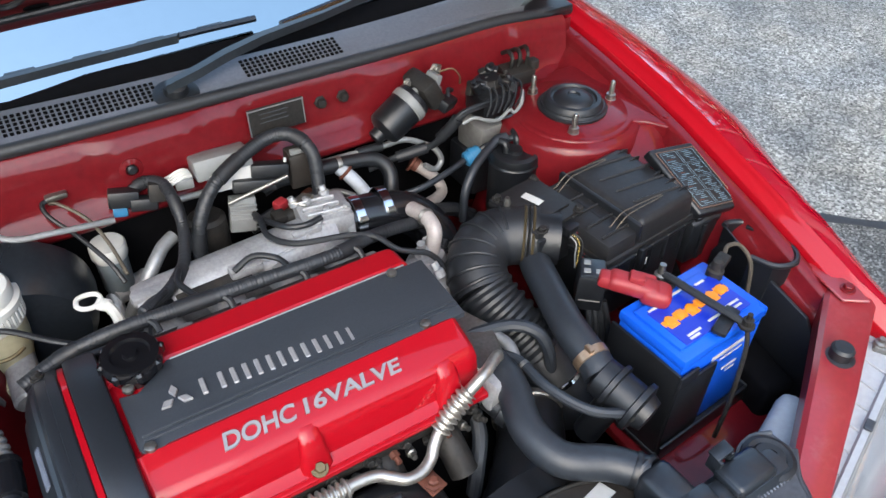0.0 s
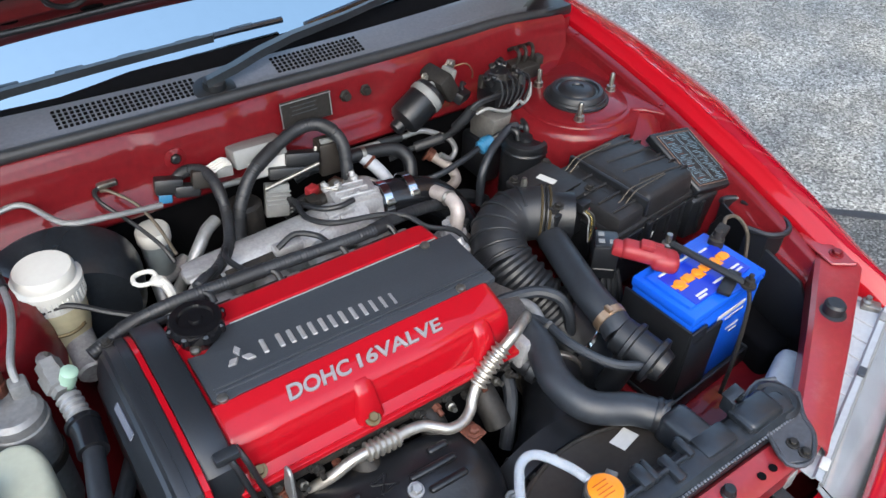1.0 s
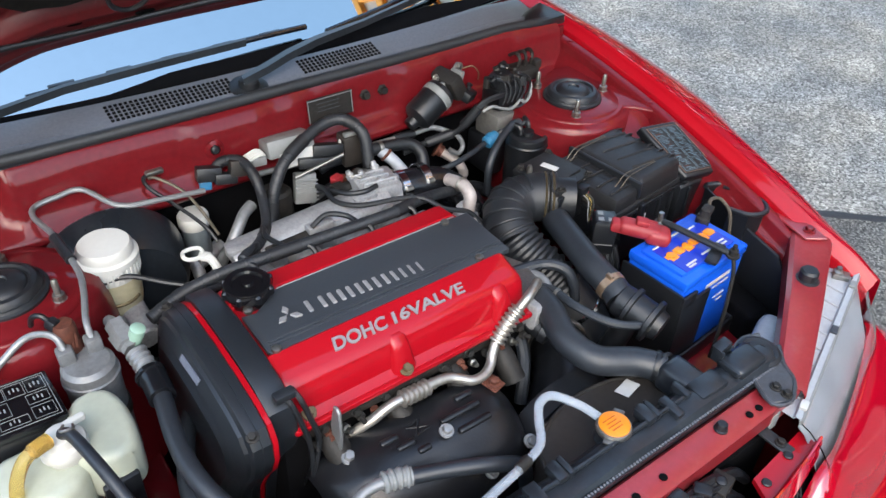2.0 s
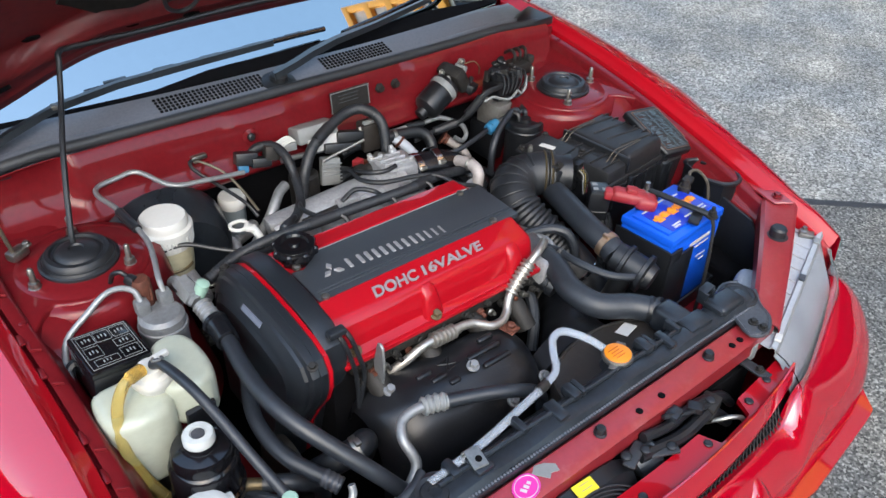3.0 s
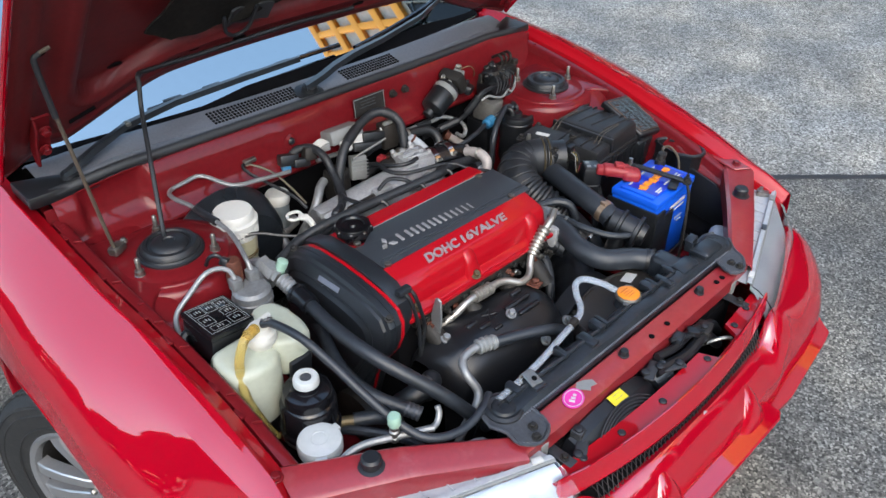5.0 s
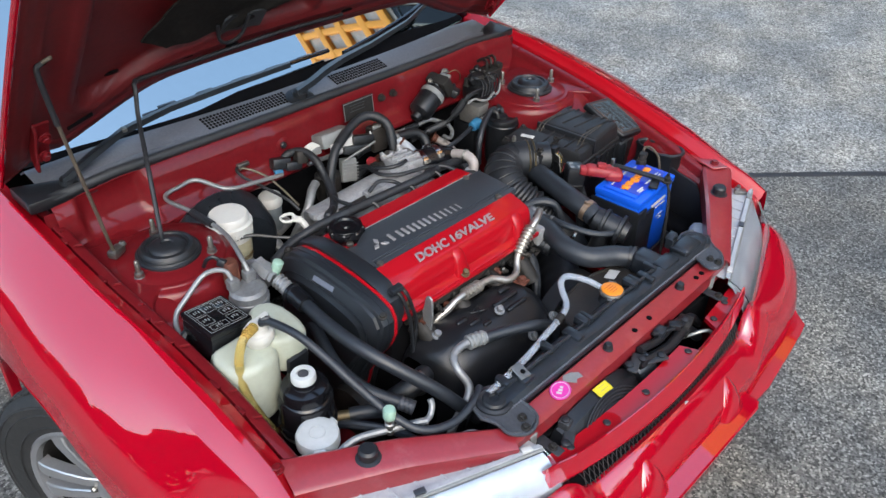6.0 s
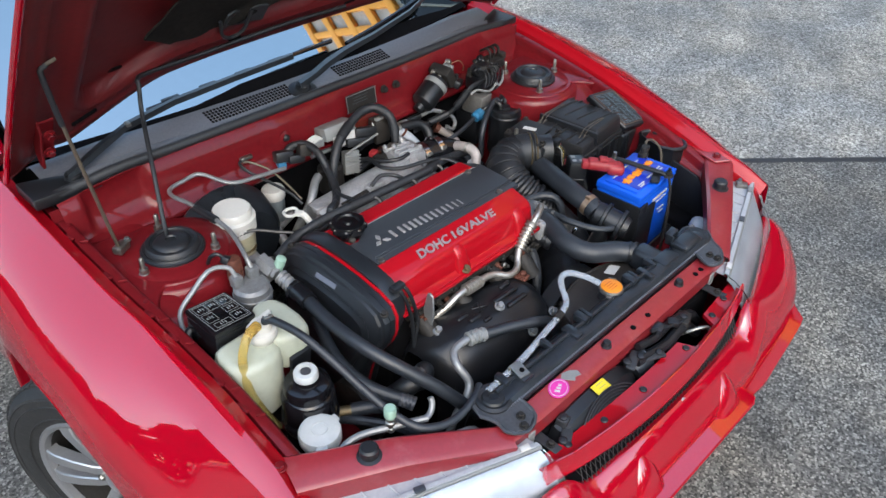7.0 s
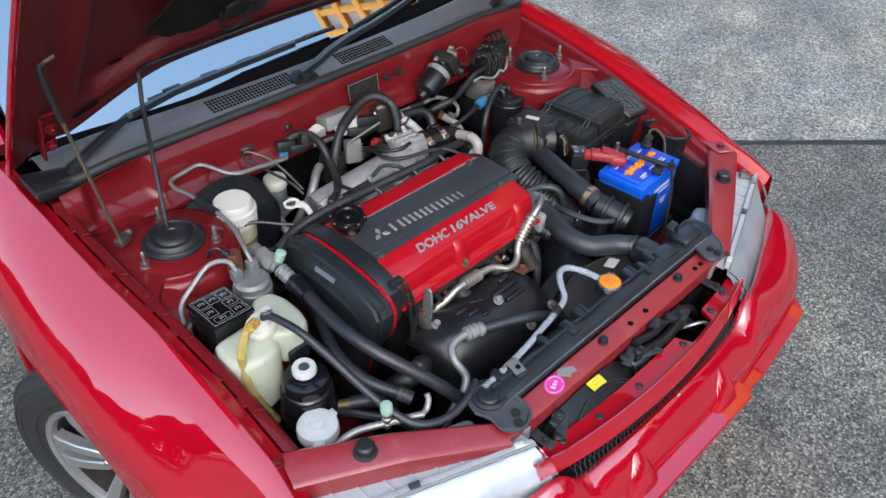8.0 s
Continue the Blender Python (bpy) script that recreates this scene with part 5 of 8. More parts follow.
part("sensor_nut", lathe([(0.013, 0), (0.013, 0.012), (0.010, 0.014), (0.010, 0.03)], aim((-0.250, 0.262, 0.672), (-0.258, 0.245, 0.705)), 8), STEEL, engine)
part("manifold_rail", rbox((-0.10, 0.272, 0.728), (0.40, 0.012, 0.022), 0.004), CAST, engine)
for x in frange(-0.27, 0.09, 7):
    bolt((x, 0.266, 0.728), engine, BOLT_DARK, (0, -1, 0.2))
EGR = [(-0.234, 0.266, 0.676), (-0.222, 0.261, 0.692), (-0.198, 0.252, 0.709), (-0.175, 0.250, 0.721), (-0.151, 0.249, 0.725), (-0.120, 0.249, 0.723), (-0.087, 0.250, 0.722), (-0.063, 0.247, 0.719), (-0.047, 0.238, 0.714), (-0.031, 0.229, 0.709), (-0.009, 0.229, 0.708), (0.009, 0.237, 0.713), (0.020, 0.247, 0.723), (0.032, 0.254, 0.735), (0.048, 0.257, 0.751), (0.070, 0.259, 0.772), (0.104, 0.264, 0.792), (0.138, 0.284, 0.786), (0.155, 0.30, 0.76)]
egr = part("exhaust_gas_pipe", tube(EGR, 0.0080, 14), PIPESTEEL, engine, "bent steel pipe with bellows")
part("bellows", tube([(-0.152, 0.249, 0.725), EGR[5], (-0.100, 0.2495, 0.7225)], 0.0098, 14, 8, 0.0042, 0.0085), PIPESTEEL, egr)
part("bellows", tube([EGR[13], EGR[14], EGR[15], (0.078, 0.260, 0.777)], 0.0100, 14, 8, 0.0045, 0.0085), PIPESTEEL, egr)
part("nut", lathe([(0.014, 0), (0.014, 0.016), (0.011, 0.018)], aim((-0.238, 0.267, 0.672), (-0.222, 0.261, 0.692)), 6), CAST, egr)
rng = random.Random(21)
for k in range(16):
    x = -0.29 + 0.026 * k
    part("stud", lathe([(0.007, 0), (0.007, 0.008), (0.004, 0.009), (0.004, 0.018)], aim((x, 0.268, 0.708 + rng.uniform(-0.008, 0.012)), (x + rng.uniform(-0.01, 0.01), 0.24, 0.712)), 7), (CAST, RUST, STEEL)[k % 3], engine)
part("gasket", rbox((-0.10, 0.271, 0.739), (0.41, 0.010, 0.003), 0.001, 1), ALU, engine)

# intake side
man = part("intake_plenum", tube([(-0.222, 0.648, 0.736), (-0.21, 0.648, 0.738), (-0.15, 0.648, 0.742), (-0.02, 0.648, 0.750), (0.075, 0.655, 0.750)], 0.046, 26), ALU, engine, "rough cast aluminium intake plenum")
for x in (-0.215, -0.125, -0.03, 0.06):
    part("runner", tube([(x, 0.635, 0.742), (x + 0.005, 0.585, 0.755), (x + 0.01, 0.535, 0.745), (x + 0.01, 0.50, 0.72)], 0.026, 14), ALU, man)
for x, y, z in ((-0.215, 0.64, 0.776), (-0.08, 0.61, 0.788), (0.03, 0.64, 0.79)):
    part("lug", rbox((x, y, z), (0.05, 0.022, 0.018), 0.005), ALU, man)
part("casting_ridge", tube([(-0.04, 0.634, 0.788), (0.02, 0.640, 0.792), (0.03, 0.655, 0.792), (-0.03, 0.655, 0.790), (-0.045, 0.645, 0.789), (-0.04, 0.634, 0.788)], 0.003, 6), ALU, man)
part("heat_pad", rbox((-0.13, 0.602, 0.782), (0.11, 0.022, 0.006), 0.002, rot=(25, 0, 3)), CAST, man)
thr = part("throttle_body", rbox((0.075, 0.672, 0.758), (0.085, 0.075, 0.085), 0.010, rot=(0, 0, -8)), ALU, engine, "cast throttle body with cables")
part("flange", lathe([(0.040, -0.006), (0.042, -0.004), (0.042, 0.006), (0.040, 0.008)], aim((0.105, 0.668, 0.757), (0.16, 0.664, 0.755)), 30), ALU, thr)
rng = random.Random(4)
for x, y, z, h in ((0.040, 0.700, 0.796, 0.016), (0.058, 0.690, 0.800, 0.012), (0.090, 0.694, 0.800, 0.018), (0.104, 0.650, 0.798, 0.010), (0.050, 0.640, 0.796, 0.012), (0.075, 0.655, 0.801, 0.009)):
    part("fitting", lathe([(0.0085, 0), (0.0085, h * 0.5), (0.006, h * 0.55), (0.005, h)], pose(x, y, z, rng.uniform(-30, 10), rng.uniform(-25, 25)), 10), ALU, thr)
for y in (0.650, 0.668, 0.686):
    part("web", rbox((0.070, y, 0.803), (0.060, 0.004, 0.010), 0.0015, 1, rot=(0, 0, -8)), ALU, thr)
part("idle_valve", join(rod((0.02, 0.702, 0.775), (0.065, 0.705, 0.775), 0.013, 16, bev=0.003), rbox((0.012, 0.702, 0.778), (0.022, 0.024, 0.024), 0.003)), CAST, thr)
part("pressed_panel", tube([(-0.045, 0.616, 0.782), (-0.010, 0.618, 0.785), (0.020, 0.620, 0.787), (0.026, 0.628, 0.791), (0.018, 0.634, 0.793), (-0.040, 0.630, 0.789), (-0.050, 0.622, 0.785), (-0.045, 0.616, 0.782)], 0.0022, 6), ALU, man)
part("lever", prism([(0.03, 0.70), (0.06, 0.715), (0.075, 0.70), (0.05, 0.68)], 0.800, 0.806, "z", 0.002, 1), STEEL, thr)
duct = part("throttle_elbow", tube([(0.11, 0.668, 0.757), (0.16, 0.664, 0.755), (0.215, 0.655, 0.742), (0.248, 0.628, 0.715), (0.262, 0.585, 0.67), (0.27, 0.55, 0.62)], 0.036, 26), GLOSSRUBBER, engine, "black rubber throttle elbow")
for x in (0.128, 0.178):
    part("hose_band", lathe([(0.0362, -0.0085), (0.0382, -0.0075), (0.0382, 0.0075), (0.0362, 0.0085)], aim((x, 0.667, 0.7565), (x + 0.05, 0.663, 0.754)), 36, True), CHROME, duct, "bright steel band")
    part("band_screw", rod((x - 0.006, 0.634, 0.778), (x + 0.006, 0.633, 0.778), 0.005, 8), STEEL, duct)
out = part("water_outlet", tube([(0.203, 0.545, 0.70), (0.204, 0.547, 0.750), (0.209, 0.551, 0.776), (0.211, 0.570, 0.786), (0.209, 0.592, 0.785), (0.207, 0.618, 0.778)], 0.0125, 16), PINKPIPE, engine, "pale aluminium water outlet elbow")
part("outlet_collar", lathe([(0.0135, -0.004), (0.0155, 0), (0.0135, 0.004)], aim((0.210, 0.580, 0.786), (0.209, 0.60, 0.784)), 18), STEEL, out)
part("thermostat_housing", join(lathe([(0.036, 0), (0.038, 0.012), (0.030, 0.02), (0.024, 0.035)], Matrix.Translation((0.196, 0.545, 0.708)), 24), rbox((0.165, 0.51, 0.715), (0.07, 0.09, 0.05), 0.01)), ALU, engine)
for k in range(9):
    p = (0.14 + rng.uniform(0, 0.08), 0.44 + rng.uniform(0, 0.12), 0.72 + rng.uniform(-0.01, 0.03))
    part("sensor", lathe([(0.010, 0), (0.010, 0.012), (0.007, 0.014), (0.007, 0.026)], Matrix.Translation(p) @ pose(0, 0, 0, rng.uniform(-70, 70), rng.uniform(-70, 70)), 8), (CAST, BLACK, ALU)[k % 3], engine)
part("end_bracket", rbox((0.135, 0.32, 0.725), (0.05, 0.12, 0.05), 0.008, rot=(0, 12, 8)), ALU, engine)
part("end_plate", prism([(0.115, 0.30), (0.165, 0.29), (0.185, 0.36), (0.16, 0.42), (0.12, 0.42)], 0.748, 0.754, "z", 0.002, 1), STEEL, engine)
part("coolant_pipe", tube([(0.105, 0.46, 0.735), (0.15, 0.425, 0.742), (0.175, 0.37, 0.740), (0.19, 0.325, 0.742), (0.185, 0.295, 0.735)], 0.009, 12), ALUPIPE, engine)
part("fuel_rail", rod((-0.24, 0.548, 0.775), (0.10, 0.548, 0.775), 0.010), CAST, engine)
for x in (-0.205, -0.115, -0.02, 0.075):
    part("injector", lathe([(0.012, 0), (0.012, 0.03), (0.008, 0.034), (0.008, 0.05)], aim((x, 0.548, 0.782), (x, 0.525, 0.745)), 12), BLACK, engine)
    part("injector_clip", rbox((x + 0.012, 0.532, 0.790), (0.022, 0.024, 0.016), 0.004, rot=(-18, 0, 0)), GREYPL, engine)
dip = part("dipstick_handle", join(tube([(-0.308, 0.653, 0.790), (-0.304, 0.664, 0.792), (-0.290, 0.667, 0.792), (-0.277, 0.662, 0.791), (-0.276, 0.651, 0.788), (-0.288, 0.644, 0.787), (-0.301, 0.646, 0.788), (-0.308, 0.653, 0.790)], 0.0036, 8), rbox((-0.275, 0.646, 0.784), (0.022, 0.020, 0.009), 0.004, rot=(0, 12, -35))), WHITEPL, engine, "white ring-shaped dipstick handle")
part("stem", tube([(-0.272, 0.645, 0.785), (-0.264, 0.630, 0.768), (-0.262, 0.60, 0.72), (-0.262, 0.56, 0.60)], 0.0075, 8), WHITEPL, dip)

# hoses of the engine
def hose(name, pts, r, material, label, category="hose", base=None, **kw):
    h = thing(name, base or pts[-1], label, category)
    part("hose", tube(pts, r, **kw), material, h)
    return h


rh = hose("radiator_hose", [(0.150, 0.40, 0.68), (0.158, 0.335, 0.720), (0.156, 0.290, 0.736), (0.151, 0.255, 0.735), (0.133, 0.200, 0.730), (0.145, 0.145, 0.724), (0.197, 0.108, 0.720), (0.227, 0.074, 0.717)], 0.0235, HOSEGREY, "thick dark grey upper radiator hose", segs=22)
part("hose_clip", lathe([(0.0245, -0.004), (0.0255, 0), (0.0245, 0.004)], aim((0.219, 0.085, 0.718), (0.229, 0.07, 0.717)), 24), BLACK, rh)
bv = hose("breather_duct", [(0.365, 0.470, 0.70), (0.345, 0.462, 0.735), (0.320, 0.430, 0.752), (0.302, 0.384, 0.757), (0.285, 0.330, 0.758), (0.274, 0.285, 0.756), (0.272, 0.234, 0.746), (0.269, 0.214, 0.739)], 0.025, HOSEGREY, "dark grey bypass hose with a clamped valve", segs=22)
part("hose_clamp", join(lathe([(0.0252, -0.007), (0.0268, -0.006), (0.0268, 0.006), (0.0252, 0.007)], aim((0.272, 0.240, 0.747), (0.270, 0.205, 0.740)), 32, True), rbox((0.262, 0.238, 0.773), (0.008, 0.014, 0.008), 0.002)), COPPERY, bv, "coppery hose clamp")
vm = aim((0.268, 0.218, 0.739), (0.288, 0.140, 0.722))
part("valve_body", lathe([(0.022, 0), (0.029, 0.004), (0.030, 0.022), (0.036, 0.024), (0.036, 0.031), (0.030, 0.033), (0.030, 0.062), (0.039, 0.064), (0.039, 0.072), (0.028, 0.075), (0.024, 0.088), (0.006, 0.09)], vm, 30), BLACK, bv, "black diaphragm valve")
part("valve_neck", tube([(0.275, 0.185, 0.73), (0.262, 0.19, 0.69), (0.25, 0.20, 0.64)], 0.02, 14), BLACK, bv)
ad = hose("intake_duct", [(0.345, 0.462, 0.773), (0.322, 0.480, 0.773), (0.288, 0.494, 0.770), (0.252, 0.486, 0.763), (0.229, 0.458, 0.750), (0.224, 0.430, 0.736)], 0.047, RUBBER, "black rubber air intake duct with ribbed lower part", segs=30)
part("ribbed_section", tube([(0.2245, 0.436, 0.739), (0.229, 0.412, 0.725), (0.242, 0.378, 0.703), (0.257, 0.345, 0.678), (0.263, 0.333, 0.667)], 0.0430, 30, 8, 0.0056, 0.0185), RUBBER, ad, sharp=30)
part("lower_pipe", tube([(0.260, 0.340, 0.673), (0.272, 0.314, 0.650), (0.284, 0.290, 0.622), (0.295, 0.270, 0.580)], 0.0455, 28), RUBBER, ad)
BEND = spline([(0.322, 0.480, 0.773), (0.288, 0.494, 0.770), (0.252, 0.486, 0.763), (0.229, 0.458, 0.750), (0.224, 0.430, 0.736)], 6)
for k in (4, 7, 10, 13, 16, 19, 22):
    along_bend = (BEND[k + 1] - BEND[k - 1]).normalized()
    across = along_bend.cross(Vector((0, 0, 1))).normalized()
    up = across.cross(along_bend)
    part("bend_rib", tube([BEND[k] + (0.0462 + 0.0012 * math.sin((q + 0.9) * 1.0)) * (across * math.cos(q) + up * math.sin(q)) for q in frange(-0.9, 2.2, 16)], 0.0030, 8, 2), RUBBER, ad)
am = aim((0.326, 0.477, 0.773), (0.38, 0.435, 0.773))
for k in range(3):
    part("duct_band", lathe([(0.0475, 0.000 + 0.007 * k), (0.0500, 0.0022 + 0.007 * k), (0.0475, 0.0044 + 0.007 * k)], am, 36), BRASSY if k != 1 else BLACK, ad)
part("lower_band", lathe([(0.0457, 0), (0.0475, 0.002), (0.0475, 0.008), (0.0457, 0.010)], aim((0.276, 0.305, 0.640), (0.284, 0.290, 0.622)), 30, True), CHROME, ad)
part("band_screw", lathe([(0.006, 0), (0.006, 0.012), (0.004, 0.02)], pose(0.318, 0.512, 0.808), 8), STEEL, ad)
hose("breather_hose", [(0.10, 0.375, 0.74), (0.150, 0.364, 0.745), (0.207, 0.345, 0.752), (0.236, 0.318, 0.748), (0.248, 0.301, 0.72), (0.255, 0.293, 0.67)], 0.0095, HOSEGREY, "dark grey breather hose")
th = hose("vacuum_hose", [(0.17, 0.32, 0.738), (0.186, 0.290, 0.742), (0.190, 0.236, 0.742), (0.220, 0.177, 0.735), (0.277, 0.141, 0.730)], 0.0075, HOSEGREY, "thin grey vacuum hose")
part("spring_clip", lathe([(0.009, -0.003), (0.0095, 0), (0.009, 0.003)], aim((0.186, 0.28, 0.742), (0.188, 0.25, 0.742)), 14), STEEL, th)
part("spring_clip", lathe([(0.009, -0.003), (0.0095, 0), (0.009, 0.003)], aim((0.262, 0.146, 0.731), (0.277, 0.141, 0.730)), 14), STEEL, th)
hose("lower_hose", [(0.115, 0.30, 0.69), (0.105, 0.262, 0.665), (0.085, 0.235, 0.64), (0.07, 0.22, 0.60)], 0.011, HOSEGREY, "dark grey heater hose")
td = hose("lower_air_duct", [(0.235, 0.325, 0.60), (0.20, 0.26, 0.605), (0.15, 0.205, 0.60), (0.10, 0.165, 0.585), (0.06, 0.15, 0.56)], 0.050, BLACK, "smooth black lower air duct with ringed joints", segs=28, ribs=0.0012, pitch=0.036)
for q0, q1 in (((0.215, 0.285, 0.603), (0.20, 0.26, 0.605)), ((0.085, 0.158, 0.575), (0.06, 0.15, 0.56))):
    part("duct_band", lathe([(0.0555, -0.006), (0.0575, -0.004), (0.0575, 0.004), (0.0555, 0.006)], aim(q0, q1), 28), STEEL, td, "steel worm-drive band")
con = thing("connector_plug", (0.125, 0.25, 0.70), "black cylindrical connector plug beside the engine", "connector")
part("shell", lathe([(0.010, 0), (0.016, 0.004), (0.018, 0.03), (0.021, 0.032), (0.021, 0.045), (0.014, 0.048)], aim((0.125, 0.285, 0.71), (0.145, 0.235, 0.70)), 18), BLACK, con)
part("lead", tube([(0.125, 0.285, 0.71), (0.12, 0.31, 0.70), (0.13, 0.34, 0.66)], 0.006, 8), RUBBER, con)

# wiring looms over the intake
def loom(name, pts, r, label, **kw):
    h = thing(name, pts[0], label, "wiring loom", "wiring looms")
    part("sleeve", tube(pts, r * 0.88, 14, 8, 0.00025, 0.0052, sway=0.0004), LOOMBLACK, h, sharp=180)
    line = spline(pts, 8)
    for k in range(9, len(line) - 6, 17):
        part("tape", tube([line[k - 2], line[k], line[k + 2]], r * 1.0, 14, 4), TAPE, h)
    return h


l3 = loom("wiring_loom", [(-0.40, 0.56, 0.775), (-0.345, 0.575, 0.785), (-0.283, 0.572, 0.798), (-0.197, 0.563, 0.805), (-0.084, 0.557, 0.806), (0.032, 0.552, 0.806), (0.10, 0.572, 0.795), (0.164, 0.592, 0.775), (0.225, 0.60, 0.76)], 0.0115, "black corrugated wiring loom along the fuel rail")
for x, y in ((-0.24, 0.568), (-0.14, 0.560), (-0.03, 0.556), (0.06, 0.560)):
    part("branch", tube([(x, y, 0.806), (x + 0.012, y - 0.012, 0.804), (x + 0.015, y - 0.024, 0.795)], 0.005, 8), RUBBER, l3)
loom("wiring_loom", [(-0.114, 0.705, 0.70), (-0.114, 0.727, 0.76), (-0.095, 0.740, 0.81), (-0.056, 0.760, 0.845), (0.028, 0.790, 0.868), (0.074, 0.782, 0.872), (0.096, 0.748, 0.852), (0.094, 0.726, 0.80), (0.086, 0.715, 0.76), (0.084, 0.70, 0.73)], 0.0125, "black corrugated loom arching over the manifold")
loom("wiring_loom", [(-0.20, 0.82, 0.81), (-0.162, 0.825, 0.833), (-0.135, 0.800, 0.843), (-0.129, 0.759, 0.835), (-0.132, 0.722, 0.805), (-0.154, 0.665, 0.788), (-0.19, 0.62, 0.79), (-0.235, 0.585, 0.80)], 0.010, "black taped loom dropping to the engine")
for k, pts in enumerate(([(-0.19, 0.62, 0.79), (-0.21, 0.60, 0.80), (-0.27, 0.56, 0.79), (-0.33, 0.545, 0.80)], [(-0.16, 0.66, 0.79), (-0.175, 0.62, 0.80), (-0.165, 0.585, 0.80), (-0.16, 0.565, 0.806)],
                         [(-0.020, 0.725, 0.785), (-0.023, 0.690, 0.800), (-0.027, 0.644, 0.801), (0.003, 0.607, 0.802), (0.072, 0.584, 0.804), (0.110, 0.562, 0.802), (0.131, 0.528, 0.792), (0.175, 0.509, 0.777), (0.20, 0.49, 0.74)],
                         [(-0.022, 0.715, 0.785), (-0.017, 0.695, 0.793), (0.004, 0.650, 0.803), (0.030, 0.636, 0.806), (0.058, 0.640, 0.806)],
                         [(-0.10, 0.60, 0.80), (-0.07, 0.60, 0.815), (-0.04, 0.585, 0.81), (-0.03, 0.56, 0.806)])):
    hose("cable", pts, 0.0048 if k else 0.006, RUBBER, "thin black engine cable", "cable")
hose("water_hose", [(-0.19, 0.62, 0.75), (-0.205, 0.612, 0.785), (-0.23, 0.59, 0.792), (-0.245, 0.565, 0.765)], 0.010, HOSEGREY, "short dark grey water hose")
hose("heater_pipe", [(-0.245, 0.725, 0.66), (-0.231, 0.713, 0.700), (-0.208, 0.702, 0.745), (-0.185, 0.714, 0.768), (-0.166, 0.730, 0.778), (-0.145, 0.742, 0.782)], 0.0105, ALUPIPE, "dull metal heater pipe", "pipe", segs=14)
hose("heater_hose", [(-0.02, 0.760, 0.730), (0.04, 0.762, 0.745), (0.10, 0.760, 0.748), (0.140, 0.748, 0.735), (0.150, 0.73, 0.69)], 0.0115, RUBBER, "black heater hose below the looms")
fp = hose("firewall_pipe", [(-0.12, 0.800, 0.802), (-0.008, 0.800, 0.795), (0.113, 0.800, 0.785), (0.199, 0.800, 0.781), (0.257, 0.800, 0.778), (0.297, 0.796, 0.780), (0.334, 0.785, 0.764), (0.352, 0.775, 0.752), (0.359, 0.766, 0.731), (0.342, 0.760, 0.720), (0.322, 0.765, 0.733)], 0.0056, ALUPIPE, "thin silver pipe along the firewall", "pipe", segs=12)
part("sleeve", rod((0.203, 0.800, 0.781), (0.252, 0.800, 0.778), 0.0085), RUBBER, fp)
vc = hose("vacuum_pipe", [(0.45, 0.672, 0.805), (0.42, 0.698, 0.785), (0.381, 0.705, 0.768), (0.32, 0.69, 0.762), (0.25, 0.683, 0.755), (0.178, 0.72, 0.735), (0.107, 0.75, 0.71)], 0.0058, HOSEGREY, "thin grey vacuum pipe with a blue valve")
part("check_valve", join(rod((0.40, 0.702, 0.775), (0.368, 0.702, 0.765), 0.014, bev=0.003), rod((0.388, 0.702, 0.7715), (0.380, 0.702, 0.769), 0.0155)), BLUECON, vc, "blue check valve")
hose("vacuum_hose", [(0.438, 0.679, 0.806), (0.420, 0.678, 0.808), (0.400, 0.672, 0.802), (0.365, 0.655, 0.795), (0.340, 0.642, 0.782), (0.322, 0.632, 0.755), (0.318, 0.628, 0.70)], 0.0078, HOSEGREY, "grey vacuum hose from the canister", segs=14)
hose("injector_vacuum_pipe", [(0.055, 0.735, 0.745), (0.085, 0.742, 0.762), (0.130, 0.742, 0.762), (0.160, 0.728, 0.750)], 0.0045, STEEL, "short silver vacuum pipe", "pipe")
wc = hose("coated_pipe", [(0.160, 0.785, 0.772), (0.168, 0.770, 0.765), (0.180, 0.755, 0.749), (0.189, 0.735, 0.728), (0.192, 0.720, 0.700)], 0.0122, SLEEVEPALE, "pale blue-white sleeved pipe behind the throttle", "pipe", segs=16)
part("end_ring", lathe([(0.0145, -0.003), (0.016, 0), (0.0145, 0.003)], aim((0.166, 0.774, 0.767), (0.18, 0.755, 0.749)), 18), RUST, wc)
hose("heater_hose", [(0.262, 0.720, 0.690), (0.30, 0.71, 0.672), (0.345, 0.70, 0.665), (0.385, 0.690, 0.640)], 0.0135, RUBBER, "black heater hose behind the engine")


# ---- battery corner ----
BROT = pose(0.457, 0.226, 0.0, 0, 0, 4)


bat = thing("battery", (0.457, 0.226, 0.556), "bright blue car battery with an orange label in a black tray", "battery")
part("case", turned(rbox((0, 0, 0.652), (0.184, 0.121, 0.192), 0.006), BROT), BLUEPL, bat)
part("lid", turned(join(rbox((0, 0, 0.750), (0.188, 0.125, 0.020), 0.005), rbox((-0.01, 0.0, 0.762), (0.150, 0.090, 0.008), 0.003)), BROT), BLUEPL, bat)
part("label", turned(rbox((-0.002, -0.008, 0.7663), (0.142, 0.075, 0.0015), 0.0005, 1), BROT), BLUELAB, bat, "deep blue paper label")
part("label_strip", turned(rbox((-0.002, 0.0, 0.7668), (0.140, 0.010, 0.0012), 0.0004, 1), BROT), ORANGE, bat)
for k in range(6):
    part("orange_patch", turned(rbox((-0.058 + 0.0225 * k, -0.004 + 0.004 * (k % 2), 0.7675), (0.0195, 0.017, 0.0012), 0.0004, 1), BROT), ORANGE, bat)
    part("cell_plug", turned(lathe([(0.0085, 0.7678), (0.0085, 0.7692), (0.007, 0.770)], Matrix.Translation((-0.058 + 0.0225 * k, 0.0, 0)), 16), BROT), ORANGE, bat)
